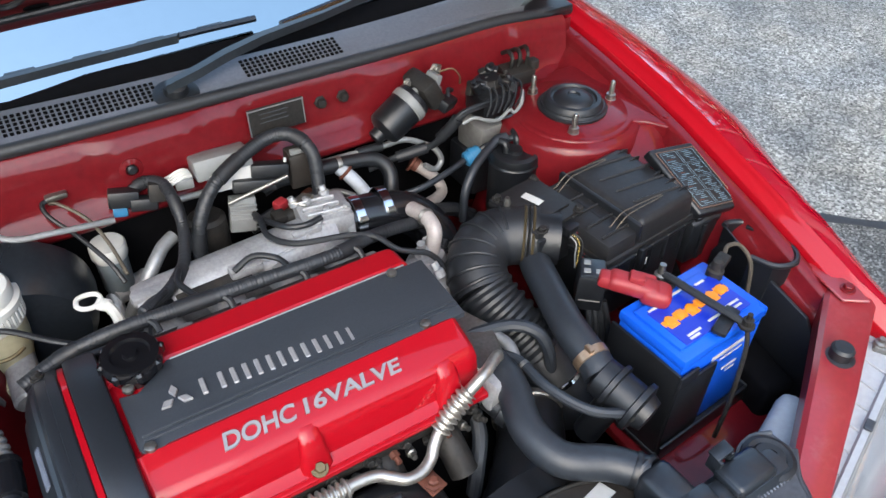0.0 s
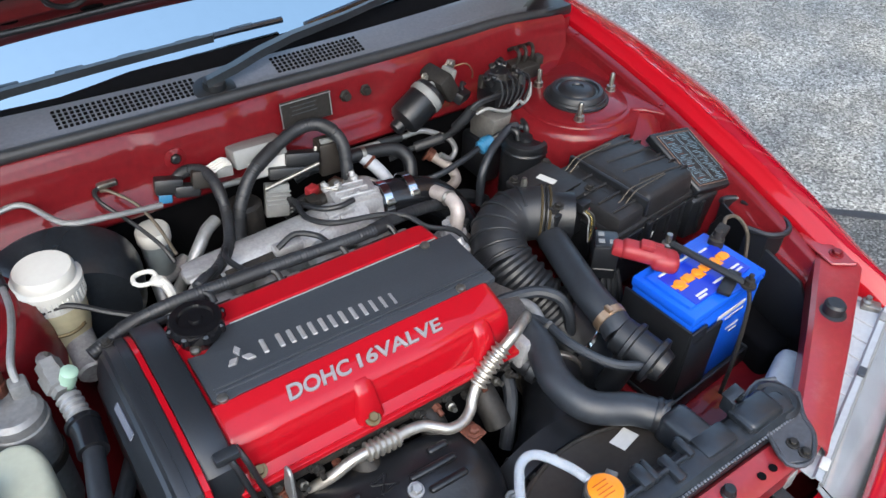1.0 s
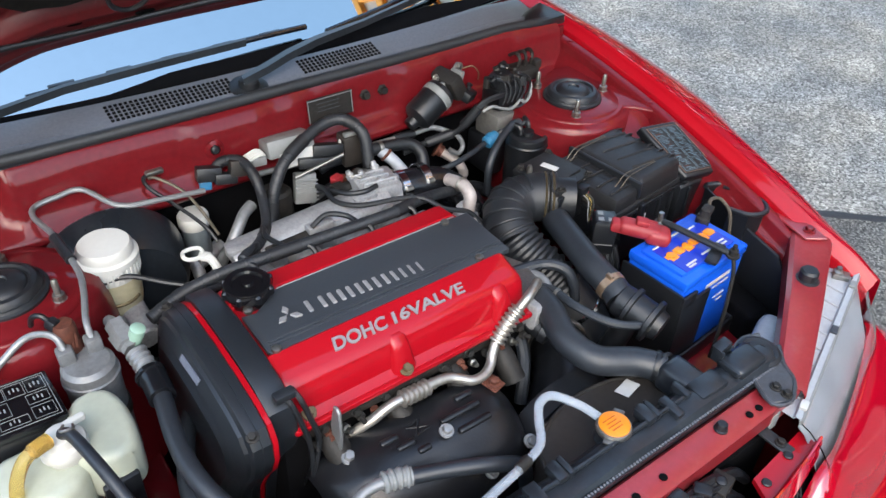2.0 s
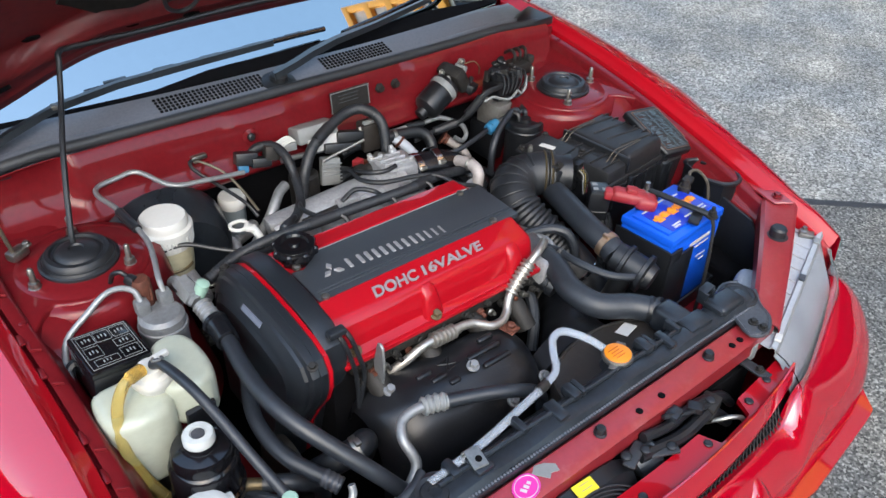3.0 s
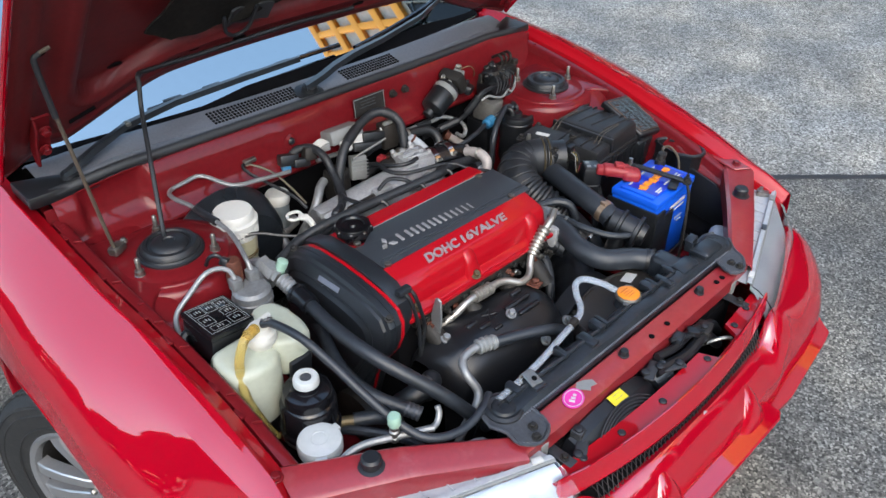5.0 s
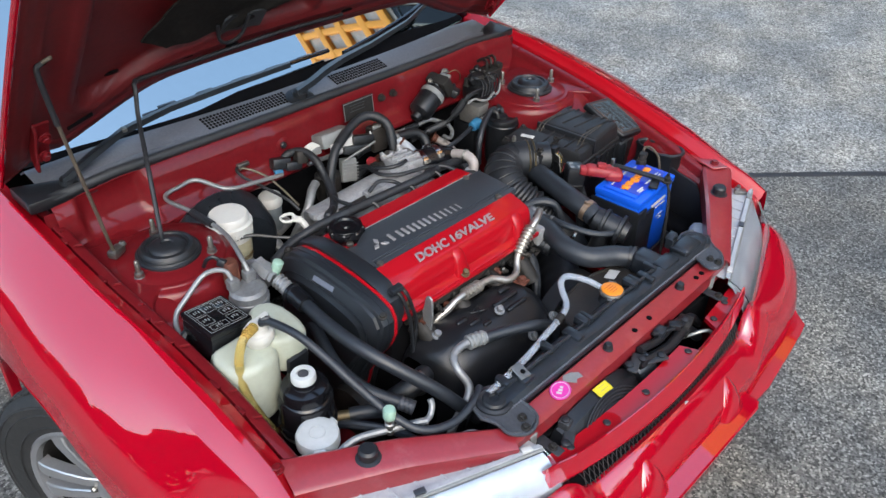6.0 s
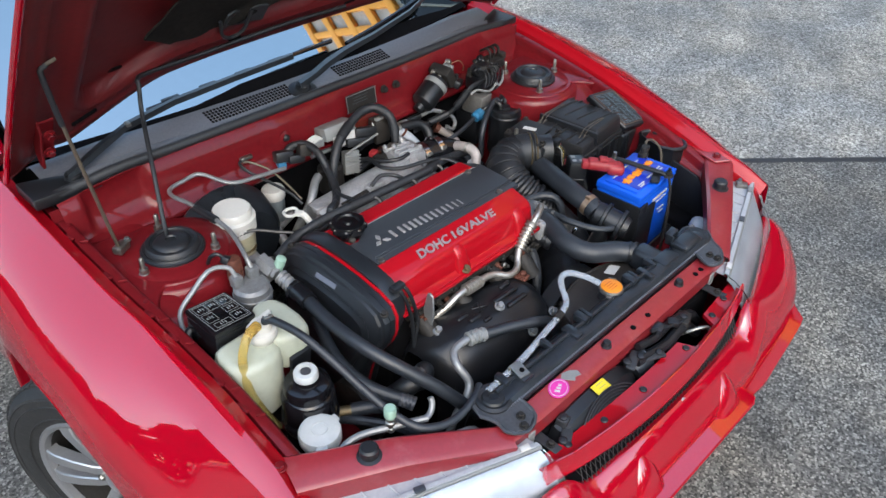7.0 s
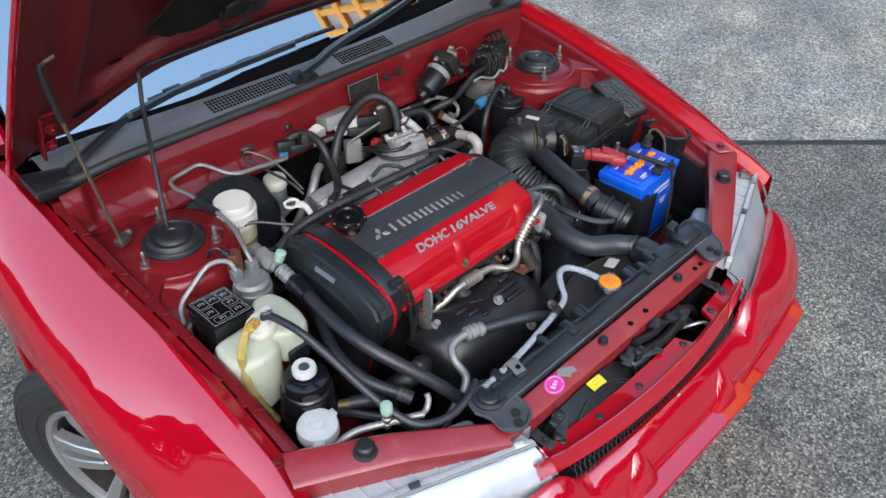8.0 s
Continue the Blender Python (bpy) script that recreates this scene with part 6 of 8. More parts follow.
for x, y, w in ((-0.055, 0.030, 0.03), (-0.01, 0.034, 0.04), (-0.045, -0.034, 0.028), (-0.05, -0.040, 0.02), (0.0, -0.032, 0.025), (0.045, -0.028, 0.03), (0.04, 0.028, 0.02), (0.05, -0.036, 0.016)):
    part("print_bar", turned(rbox((x, y, 0.7675), (w, 0.004, 0.0010), 0.0003, 1), BROT), WHITELAB, bat)
for x, z, w in ((0.018, 0.715, 0.075), (0.03, 0.70, 0.05), (0.038, 0.668, 0.035), (0.045, 0.655, 0.02)):
    part("print_bar", turned(rbox((x, -0.0612, z), (w, 0.001, 0.009 if z > 0.71 else 0.004), 0.0003, 1), BROT), WHITELAB, bat)
part("tray", turned(join(rbox((0, 0, 0.553), (0.21, 0.15, 0.012), 0.004), rbox((0, -0.074, 0.566), (0.21, 0.006, 0.035), 0.003), rbox((0.104, 0, 0.566), (0.006, 0.15, 0.035), 0.003)), BROT), BLACK, bat, "black plastic tray")
part("side_shield", turned(join(rbox((-0.099, 0, 0.645), (0.006, 0.132, 0.185), 0.003), rbox((-0.058, -0.067, 0.635), (0.085, 0.006, 0.165), 0.003), rbox((-0.080, -0.067, 0.72), (0.04, 0.006, 0.03), 0.003)), BROT), BLACK, bat, "stepped black shield")
part("hold_down_bar", tube([(0.448, 0.296, 0.772), (0.452, 0.285, 0.779), (0.462, 0.225, 0.781), (0.474, 0.170, 0.780), (0.480, 0.150, 0.776)], 0.0062, 10), RUBBER, bat)
part("hold_down_plate", turned(rbox((0.005, -0.048, 0.771), (0.062, 0.022, 0.008), 0.003, rot=(0, 0, 18)), BROT), BLACK, bat)
part("hold_down_nut", lathe([(0.012, 0.776), (0.012, 0.780), (0.008, 0.781), (0.008, 0.790), (0.004, 0.791), (0.004, 0.800)], Matrix.Translation((0.478, 0.154, 0)), 10), CAST, bat)
part("hold_down_rod", tube([(0.478, 0.152, 0.776), (0.476, 0.140, 0.74), (0.468, 0.128, 0.64), (0.462, 0.125, 0.56)], 0.0035, 8), CAST, bat)
part("hold_down_nut", lathe([(0.010, 0.772), (0.010, 0.778), (0.006, 0.780), (0.005, 0.797)], Matrix.Translation((0.449, 0.294, 0)), 10), STEEL, bat)
part("black_clamp", turned(rbox((-0.01, 0.05, 0.771), (0.05, 0.022, 0.010), 0.003, rot=(0, 0, 12)), BROT), BLACK, bat)
part("negative_terminal", join(lathe([(0.013, 0.757), (0.013, 0.775), (0.009, 0.777), (0.008, 0.792), (0.005, 0.794)], Matrix.Translation((0.532, 0.260, 0)), 16), rbox((0.546, 0.266, 0.776), (0.045, 0.020, 0.012), 0.003, rot=(0, 0, 20))), CAST, bat, "dull lead terminal")
part("ground_lead", tube([(0.562, 0.272, 0.776), (0.582, 0.284, 0.781), (0.606, 0.278, 0.776), (0.616, 0.256, 0.75), (0.61, 0.24, 0.70)], 0.0035, 8), RODDULL, bat)
BOOT = pose(0.392, 0.288, 0.786, 0, 8, -46)
part("terminal_boot", turned(join(rbox((-0.004, 0, 0), (0.078, 0.034, 0.026), 0.010, 3), rbox((0.030, 0.0, -0.004), (0.046, 0.042, 0.030), 0.012, 3), rbox((-0.004, 0, 0.015), (0.024, 0.020, 0.014), 0.004, 2), rbox((-0.042, 0, -0.003), (0.030, 0.026, 0.022), 0.007), rbox((0.012, 0.016, 0.003), (0.030, 0.014, 0.018), 0.005, 2)), BOOT), REDPL, bat, "faded red rubber terminal boot")
fl = thing("fusible_link_box", (0.358, 0.346, 0.60), "small black fusible link box with a clear lid", "fuse holder")
LINK = pose(0.356, 0.344, 0.795, 0, 0, -40)
part("body", turned(rbox((0, 0, -0.036), (0.042, 0.044, 0.066), 0.004), LINK), BLACK, fl)
part("lid", turned(rbox((0, 0, -0.003), (0.038, 0.040, 0.008), 0.003), LINK), BLACKDUSTY, fl)
for dx, dy in ((-0.009, 0.009), (0.009, -0.009), (-0.009, -0.009)):
    part("window", turned(rbox((dx, dy, 0.0012), (0.010, 0.010, 0.001), 0.0003, 1), LINK), GREYPL, fl)
for dy in (-0.012, 0.0, 0.012):
    part("fin", turned(rbox((0, -0.0225 if dy < 0 else 0.0225, -0.036 + dy), (0.034, 0.003, 0.004), 0.001, 1), LINK), BLACK, fl)
for k in range(4):
    part("lead", tube([(0.350 + 0.007 * k, 0.336 - 0.004 * k, 0.735), (0.348 + 0.009 * k, 0.320 - 0.004 * k, 0.69), (0.35 + 0.01 * k, 0.305, 0.62), (0.355 + 0.01 * k, 0.295, 0.56)], 0.005, 8), RUBBER, fl)

# ---- air cleaner and its neighbours ----
AROT = pose(0.493, 0.452, 0, 0, 0, 6)
ab = thing("air_cleaner", (0.493, 0.452, 0.62), "dusty black air cleaner box with wire clips", "air cleaner box")
part("base", turned(rbox((0, 0, 0.700), (0.205, 0.170, 0.135), 0.008), AROT), BLACK, ab)
lid = part("lid", turned(join(rbox((0.034, 0, 0.790), (0.138, 0.174, 0.052), 0.010, 3, taper=0.94), rbox((0.0, 0, 0.768), (0.212, 0.178, 0.014), 0.004), rbox((-0.070, 0, 0.782), (0.070, 0.168, 0.045), 0.007)), AROT), LIDBLACK, ab, "dusty ribbed lid")
for k in range(6):
    part("gusset", turned(prism([(-0.052, 0.800), (-0.030, 0.800), (-0.030, 0.815)], 0.068 - 0.027 * k, 0.071 - 0.027 * k, "y", 0.0006, 1), AROT), LIDBLACK, lid)
    part("gusset", turned(prism([(0.068, 0.8135), (0.104, 0.790), (0.104, 0.8165), (0.090, 0.820)], 0.066 - 0.026 * k, 0.069 - 0.026 * k, "y", 0.0006, 1), AROT), LIDBLACK, lid)
part("seam", turned(rbox((-0.038, 0, 0.800), (0.009, 0.176, 0.034), 0.003), AROT), BLACK, ab)
for k in range(4):
    part("rib", turned(rbox((0.045, 0.060 - 0.036 * k, 0.8165), (0.100, 0.005, 0.005), 0.002, 1, rot=(0, 0, -10)), AROT), LIDBLACK, lid)
for k in range(5):
    part("stiffener", turned(rbox((-0.070, 0.064 - 0.032 * k, 0.806), (0.060, 0.004, 0.006), 0.0015, 1), AROT), LIDBLACK, lid)
    part("rib", turned(rbox((-0.080 + 0.04 * k, -0.088, 0.735), (0.004, 0.008, 0.055), 0.0015, 1), AROT), BLACK, lid)
part("print_bar", turned(rbox((-0.060, 0.0, 0.8052), (0.006, 0.07, 0.0008), 0.0002, 1), AROT), LIDBLACK, lid)
part("rim", turned(rbox((0, 0, 0.757), (0.216, 0.182, 0.008), 0.002), AROT), BLACK, lid)
for yy in (0.066, -0.056):
    for d in (-0.005, 0.005):
        part("wire_clip", turned(tube([(-0.066, yy + d, 0.806), (-0.045, yy + d, 0.822), (-0.02, yy + d * 0.8, 0.823), (0.02, yy + d * 0.6, 0.821), (0.045, yy + d * 0.3, 0.819)], 0.0010, 6), AROT), RODDULL, ab)
    part("clip_loop", turned(tube([(-0.066, yy - 0.005, 0.806), (-0.074, yy - 0.008, 0.800), (-0.078, yy, 0.802), (-0.074, yy + 0.008, 0.800), (-0.066, yy + 0.005, 0.806)], 0.0013, 6), AROT), RODDULL, ab)
part("latch", turned(rbox((-0.03, -0.094, 0.75), (0.014, 0.010, 0.045), 0.003), AROT), BLACK, ab)
part("mark", turned(rbox((-0.012, -0.0935, 0.735), (0.004, 0.001, 0.014), 0.0003, 1), AROT), WHITELAB, ab)

MROT = pose(0.362, 0.490, 0, 0, 0, 8)
mf = thing("airflow_sensor", (0.362, 0.49, 0.70), "black airflow sensor box with a white label", "airflow sensor")
part("housing", turned(rbox((0, 0, 0.765), (0.105, 0.118, 0.07), 0.006), MROT), BLACK, mf)
part("cover", turned(join(rbox((0, 0.004, 0.804), (0.104, 0.112, 0.014), 0.004), rbox((0.0, 0.01, 0.812), (0.080, 0.085, 0.006), 0.002)), MROT), LIDBLACK, mf)
part("label", turned(rbox((0.0, 0.012, 0.8157), (0.015, 0.034, 0.0008), 0.0002, 1, rot=(0, 0, 12)), MROT), WHITELAB, mf)
part("connector", turned(rbox((0.018, -0.060, 0.795), (0.036, 0.022, 0.018), 0.003), MROT), BLACK, mf)
part("neck", rod((0.372, 0.442, 0.772), (0.330, 0.474, 0.773), 0.043, 26), BLACK, mf)
for k, c in enumerate((GREYPL, YELLOWTUBE, RUBBER, REDPL)):
    part("wire", tube([(0.374 + 0.005 * k, 0.424, 0.793), (0.380 + 0.006 * k, 0.410, 0.782), (0.374 + 0.007 * k, 0.402, 0.765), (0.372 + 0.003 * k, 0.396, 0.745)], 0.0011, 6), c, mf)
for x, y in ((-0.04, -0.05), (0.042, -0.05), (-0.04, 0.05), (0.042, 0.05)):
    p = MROT @ Vector((x, y, 0.811))
    bolt(p, mf, BOLT_DARK)

FROT = Matrix(((0.989, -0.140, 0.005, 0.641), (-0.128, 0.878, -0.455, 0.4245), (-0.074, 0.458, 0.885, 0.7925), (0, 0, 0, 1))) @ Matrix.Diagonal((1.0, 0.74, 1, 1))
fb = thing("relay_box", (0.655, 0.44, 0.66), "black relay box with a printed diagram lid by the wing", "relay box")
part("body", prism([(0.368, 0.665), (0.366, 0.752), (0.470, 0.808), (0.472, 0.665)], 0.603, 0.692, "x", 0.005, 2), BLACK, fb)
part("rib", rbox((0.63, 0.3645, 0.710), (0.010, 0.005, 0.075), 0.002), BLACK, fb)
fl2 = part("lid", turned(join(rbox((0, 0, 0.006), (0.094, 0.186, 0.022), 0.006, 3), rbox((0, 0, 0.017), (0.074, 0.160, 0.004), 0.0015)), FROT), BLACK, fb)
rng = random.Random(9)
for cy in (0.058, 0.020, -0.018, -0.056):
    for cx in (-0.018, 0.018):
        w, h = 0.032, 0.034
        for a, b, c, d in ((0, h / 2, w, 0.0009), (0, -h / 2, w, 0.0009), (-w / 2, 0, 0.0009, h), (w / 2, 0, 0.0009, h)):
            part("print_line", turned(rbox((cx + a, cy + b, 0.0193), (c, d, 0.0007), 0.0002, 1), FROT), RELAYPRINT, fl2)
        for k in range(6):
            part("print_bar", turned(rbox((cx + rng.uniform(-0.006, 0.006), cy - 0.0125 + 0.005 * k, 0.0193), (rng.uniform(0.008, 0.018), 0.0022, 0.0007), 0.0002, 1), FROT), RUST if (k == 2 and cx < 0) else RELAYPRINT, fl2)
for a, b, c, d in ((0, 0.079, 0.080, 0.0016), (0, -0.079, 0.080, 0.0016), (-0.040, 0, 0.0016, 0.158), (0.040, 0, 0.0016, 0.158)):
    part("print_line", turned(rbox((a, b, 0.0193), (c, d, 0.0007), 0.0002, 1), FROT), mat("tan_print", (0.22, 0.12, 0.075), 0.5, 0, 0.1, 100, 0, 10), fl2)
part("foot", join(rbox((0.705, 0.325, 0.735), (0.035, 0.03, 0.03), 0.006), lathe([(0.011, 0), (0.011, 0.006), (0.007, 0.008)], pose(0.712, 0.316, 0.748, 30), 12)), BLACK, fb)
for x in (-0.034, 0.034):
    part("clip", turned(rbox((x, -0.093, -0.02), (0.012, 0.006, 0.04), 0.002), FROT), BLACK, fb)

can = thing("vapour_canister", (0.440, 0.652, 0.66), "black cylindrical vapour canister", "canister")
part("body", lathe([(0.036, 0.66), (0.038, 0.67), (0.038, 0.785), (0.036, 0.792), (0.030, 0.795), (0.029, 0.790), (0.012, 0.790), (0.011, 0.797), (0.004, 0.798)], Matrix.Translation((0.440, 0.652, 0)) @ Matrix.Diagonal((1.18, 1.18, 1, 1)), 34), BLACK, can)
part("rim", lathe([(0.0385, 0.772), (0.040, 0.775), (0.0385, 0.778)], Matrix.Translation((0.440, 0.652, 0)) @ Matrix.Diagonal((1.18, 1.18, 1, 1)), 34), BLACK, can)
for dx, dy in ((0.014, 0.01), (-0.014, 0.004)):
    part("pipe", tube([(0.438 + dx, 0.652 + dy, 0.79), (0.438 + dx, 0.658 + dy, 0.805), (0.438 + dx * 1.5, 0.676 + dy, 0.808)], 0.0065, 10), BLACK, can)

duct2 = thing("snorkel", (0.655, 0.20, 0.60), "black air snorkel bolted to the inner wing", "air snorkel")
ring = [(0.585 + 0.03, 0.290), (0.630, 0.292), (0.662, 0.275), (0.678, 0.235), (0.682, 0.185), (0.668, 0.155), (0.640, 0.145), (0.605, 0.160), (0.585, 0.20)]
ring = [(0.665 + (x - 0.64) * 0.8, 0.272 + (y - 0.21) * 0.85) for x, y in ring]
part("shell", sheet([[(x, y, z) for x, y in ring + ring[:1]] for z in (0.60, 0.68, 0.72, 0.755)], 0.003), BLACK, duct2)
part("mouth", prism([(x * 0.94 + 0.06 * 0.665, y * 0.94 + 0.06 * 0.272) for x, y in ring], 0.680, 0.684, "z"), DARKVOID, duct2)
part("rim", tube([(x, y, 0.756) for x, y in ring], 0.005, 8), BLACK, duct2)
# Two added dark bodies stand in for shade in the cavity beside the battery.
part("shade_box", rbox((0.600, 0.170, 0.560), (0.060, 0.115, 0.100), 0.012, 3, rot=(0, 0, -12)), DARKVOID, duct2)
part("cavity_shade_panel", prism([(0.100, 0.50), (0.100, 0.640), (0.150, 0.705), (0.235, 0.725), (0.330, 0.735), (0.345, 0.700), (0.345, 0.50)], 0.640, 0.648, "x", 0.003, 2), BLACK, duct2, "added black panel darkening the cavity")
part("tab", rbox((0.693, 0.302, 0.757), (0.03, 0.045, 0.006), 0.002, rot=(0, 0, 20)), BLACK, duct2)
bolt((0.693, 0.300, 0.760), duct2, mesh_of("washer_bolt", hexbolt(0.009, 0.010, 1.8), STEEL))

# ---- firewall things ----
wm = thing("wiper_motor", (0.31, 0.80, 0.78), "black wiper motor on a grey bracket on the firewall", "wiper motor")
w0, w1 = (0.250, 0.790, 0.818), (0.338, 0.800, 0.868)
part("motor_can", lathe([(0.010, -0.022), (0.014, -0.020), (0.015, -0.006), (0.026, -0.002), (0.032, 0.004), (0.033, 0.012), (0.033, 0.078), (0.030, 0.084)], aim(w0, w1), 28), BLACK, wm, "satin black motor can")
part("gear_case", turned(rbox((0, 0, 0.105), (0.07, 0.06, 0.035), 0.010), aim(w0, w1)), CAST, wm)
part("bracket", prism([(0.298, 0.875), (0.330, 0.895), (0.352, 0.880), (0.368, 0.905), (0.386, 0.898), (0.378, 0.860), (0.350, 0.842), (0.325, 0.850)], 0.812, 0.818, "y", 0.002, 1), STEEL, wm)
for x, z in ((0.312, 0.885), (0.372, 0.897), (0.376, 0.852)):
    bolt((x, 0.810, z), wm, None, (0, -1, 0.2))
part("wire", tube([(0.35, 0.78, 0.85), (0.365, 0.77, 0.84), (0.375, 0.775, 0.85), (0.385, 0.79, 0.86), (0.40, 0.80, 0.85)], 0.004, 8), RUBBER, wm)
part("strap", turned(lathe([(0.0335, 0.058), (0.0350, 0.060), (0.0350, 0.072), (0.0335, 0.074)], None, 32, True), aim(w0, w1)), GREYPL, wm, "dull grey clamp strap")
part("stay", join(rbox((0.352, 0.797, 0.868), (0.014, 0.030, 0.060), 0.003, rot=(0, 20, 10)), rbox((0.325, 0.790, 0.880), (0.060, 0.012, 0.012), 0.003, rot=(0, -18, 6))), GREYPL, wm)
part("plug", rbox((0.372, 0.775, 0.845), (0.04, 0.025, 0.022), 0.004, rot=(20, 10, 30)), BLACK, wm)
part("thin_wire", tube([(0.372, 0.800, 0.895), (0.392, 0.79, 0.90), (0.405, 0.785, 0.885), (0.41, 0.79, 0.865)], 0.0015, 6), BRASSY, wm)

hy = thing("brake_actuator", (0.455, 0.76, 0.64), "grey hydraulic unit with black valves and wiring", "hydraulic unit")
part("block", rbox((0.452, 0.755, 0.775), (0.085, 0.07, 0.058), 0.005, rot=(0, 0, 5)), mat("dusty_zinc_block", (0.20, 0.195, 0.185), 0.55, 0.3, 0.25, 120, 0.15, 14, dirt=(0.10, 0.09, 0.08), dirt_amount=0.4), hy, "dusty grey metal block")
part("lower_body", rbox((0.452, 0.765, 0.70), (0.10, 0.085, 0.09), 0.010), BLACK, hy)
part("upper_body", join(rbox((0.462, 0.765, 0.828), (0.075, 0.065, 0.05), 0.012), lathe([(0.028, 0), (0.028, 0.02), (0.018, 0.03)], Matrix.Translation((0.455, 0.765, 0.85)), 20)), BLACK, hy)
part("handle_mark", tube([(0.435, 0.718, 0.775), (0.445, 0.714, 0.770), (0.462, 0.714, 0.774), (0.470, 0.716, 0.784)], 0.003, 8), STEEL, hy)
rng = random.Random(12)
for k in range(16):
    x, y, z = 0.425 + 0.011 * (k % 8) + rng.uniform(-0.004, 0.004), 0.752 + 0.028 * (k // 8) + rng.uniform(-0.008, 0.008), 0.862 + rng.uniform(-0.018, 0.018)
    tilt = (rng.uniform(-25, 25), rng.uniform(-25, 25), rng.uniform(0, 90))
    if k % 3:
        part("valve_plug", rbox((x, y, z), (rng.uniform(0.012, 0.020), rng.uniform(0.012, 0.018), rng.uniform(0.016, 0.030)), 0.002, 1, rot=tilt), (BLACK, BLACKDUSTY, CAST)[k % 3], hy)
    else:
        part("valve", lathe([(0.008, -0.008), (0.009, -0.004), (0.009, 0.012), (0.006, 0.014), (0.005, 0.020)], pose(x, y, z, *tilt), 12), (BLACK, CAST)[k % 2], hy)
for k in range(6):
    part("thin_lead", tube([(0.43 + 0.014 * k, 0.748, 0.872), (0.432 + 0.014 * k, 0.730, 0.876 - 0.006 * (k % 2)), (0.428 + 0.013 * k, 0.716, 0.856), (0.42 + 0.012 * k, 0.714, 0.835)], 0.0022, 6), RUBBER, hy)
for k in range(6):
    u, v = 0.0045 * (k % 3 - 1), 0.0045 * (k // 3) - 0.002
    part("wire", tube([(0.440 + 0.010 * k, 0.742, 0.850 - 0.010 * (k % 2)), (0.415 + 0.004 * k, 0.732, 0.848 + v), (0.385 + u, 0.730, 0.846 + v), (0.363 + u, 0.736, 0.826 + v), (0.338 + u, 0.758, 0.778 + v), (0.278 + u, 0.783, 0.757 + v), (0.22, 0.790, 0.745 + v)], 0.0040, 8), RUBBER, hy)
part("bundle_tape", tube([(0.370, 0.733, 0.836), (0.358, 0.741, 0.814), (0.346, 0.752, 0.792)], 0.0105, 12), TAPE, hy)
part("bundle_tape", tube([(0.326, 0.764, 0.772), (0.300, 0.775, 0.763), (0.274, 0.784, 0.756)], 0.0105, 12), TAPE, hy)
part("silver_wire", tube([(0.470, 0.715, 0.835), (0.445, 0.712, 0.822), (0.420, 0.715, 0.826), (0.398, 0.722, 0.834), (0.376, 0.728, 0.826)], 0.0034, 8), GREYPL, hy)
part("silver_wire", tube([(0.500, 0.722, 0.862), (0.492, 0.712, 0.840), (0.478, 0.711, 0.828), (0.470, 0.715, 0.835)], 0.0034, 8), GREYPL, hy)
part("worn_wire", tube([(0.44, 0.716, 0.824), (0.47, 0.714, 0.820), (0.50, 0.720, 0.832), (0.515, 0.735, 0.845)], 0.0030, 8), HOSEGREY, hy)
part("pipe_block", join(rbox((0.545, 0.80, 0.845), (0.06, 0.05, 0.03), 0.006), rbox((0.575, 0.79, 0.862), (0.02, 0.02, 0.02), 0.004)), CAST, hy)
for k in range(3):
    part("pipe", tube([(0.53 + 0.018 * k, 0.80, 0.855), (0.53 + 0.018 * k, 0.795, 0.880), (0.535 + 0.02 * k, 0.815, 0.885), (0.54 + 0.02 * k, 0.84, 0.87)], 0.004, 8), CAST, hy)

hh = hose("heater_hose", [(0.02, 0.792, 0.775), (0.053, 0.790, 0.785), (0.130, 0.790, 0.780), (0.200, 0.787, 0.774), (0.234, 0.780, 0.766), (0.248, 0.764, 0.746), (0.240, 0.745, 0.715), (0.235, 0.735, 0.67)], 0.0130, RUBBER, "black heater hose along the foot of the firewall", segs=16)
part("hose_clip", lathe([(0.0138, -0.004), (0.0148, 0), (0.0138, 0.004)], aim((0.16, 0.789, 0.778), (0.20, 0.787, 0.774)), 20), STEEL, hh)
pp = hose("heater_pipe", [(0.318, 0.806, 0.716), (0.336, 0.790, 0.702), (0.351, 0.772, 0.689), (0.352, 0.750, 0.676), (0.335, 0.735, 0.675), (0.300, 0.722, 0.680), (0.255, 0.706, 0.688)], 0.0105, PINKPIPE, "pale dusty heater pipe curving from the firewall", "pipe", segs=14)
part("flange", lathe([(0.019, 0), (0.019, 0.005), (0.013, 0.007), (0.013, 0.016)], aim((0.318, 0.808, 0.717), (0.336, 0.790, 0.702)), 18), RUST, pp)

pl = thing("identity_plate", (0.077, 0.838, 0.86), "worn dark metal plate riveted to the firewall", "plate")
part("plate", rbox((0.077, 0.8355, 0.875), (0.098, 0.002, 0.048), 0.0008, 1, rot=(-8, 0, 0)), CAST, pl)
part("border", join(*[rbox((0.077 + a, 0.834, 0.875 + b), (w, 0.0016, h), 0.0004, 1, rot=(-8, 0, 0)) for a, b, w, h in ((0, 0.0225, 0.098, 0.002), (0, -0.0225, 0.098, 0.002), (-0.048, 0, 0.002, 0.046), (0.048, 0, 0.002, 0.046))]), ALUPIPE, pl, "worn bare metal edge")
for k in range(4):
    part("print_bar", rbox((0.072, 0.8340 - 0.0001 * k, 0.888 - 0.008 * k), (0.05 - 0.006 * (k % 2), 0.001, 0.0016), 0.0002, 1, rot=(-8, 0, 0)), PLATEGREY, pl)
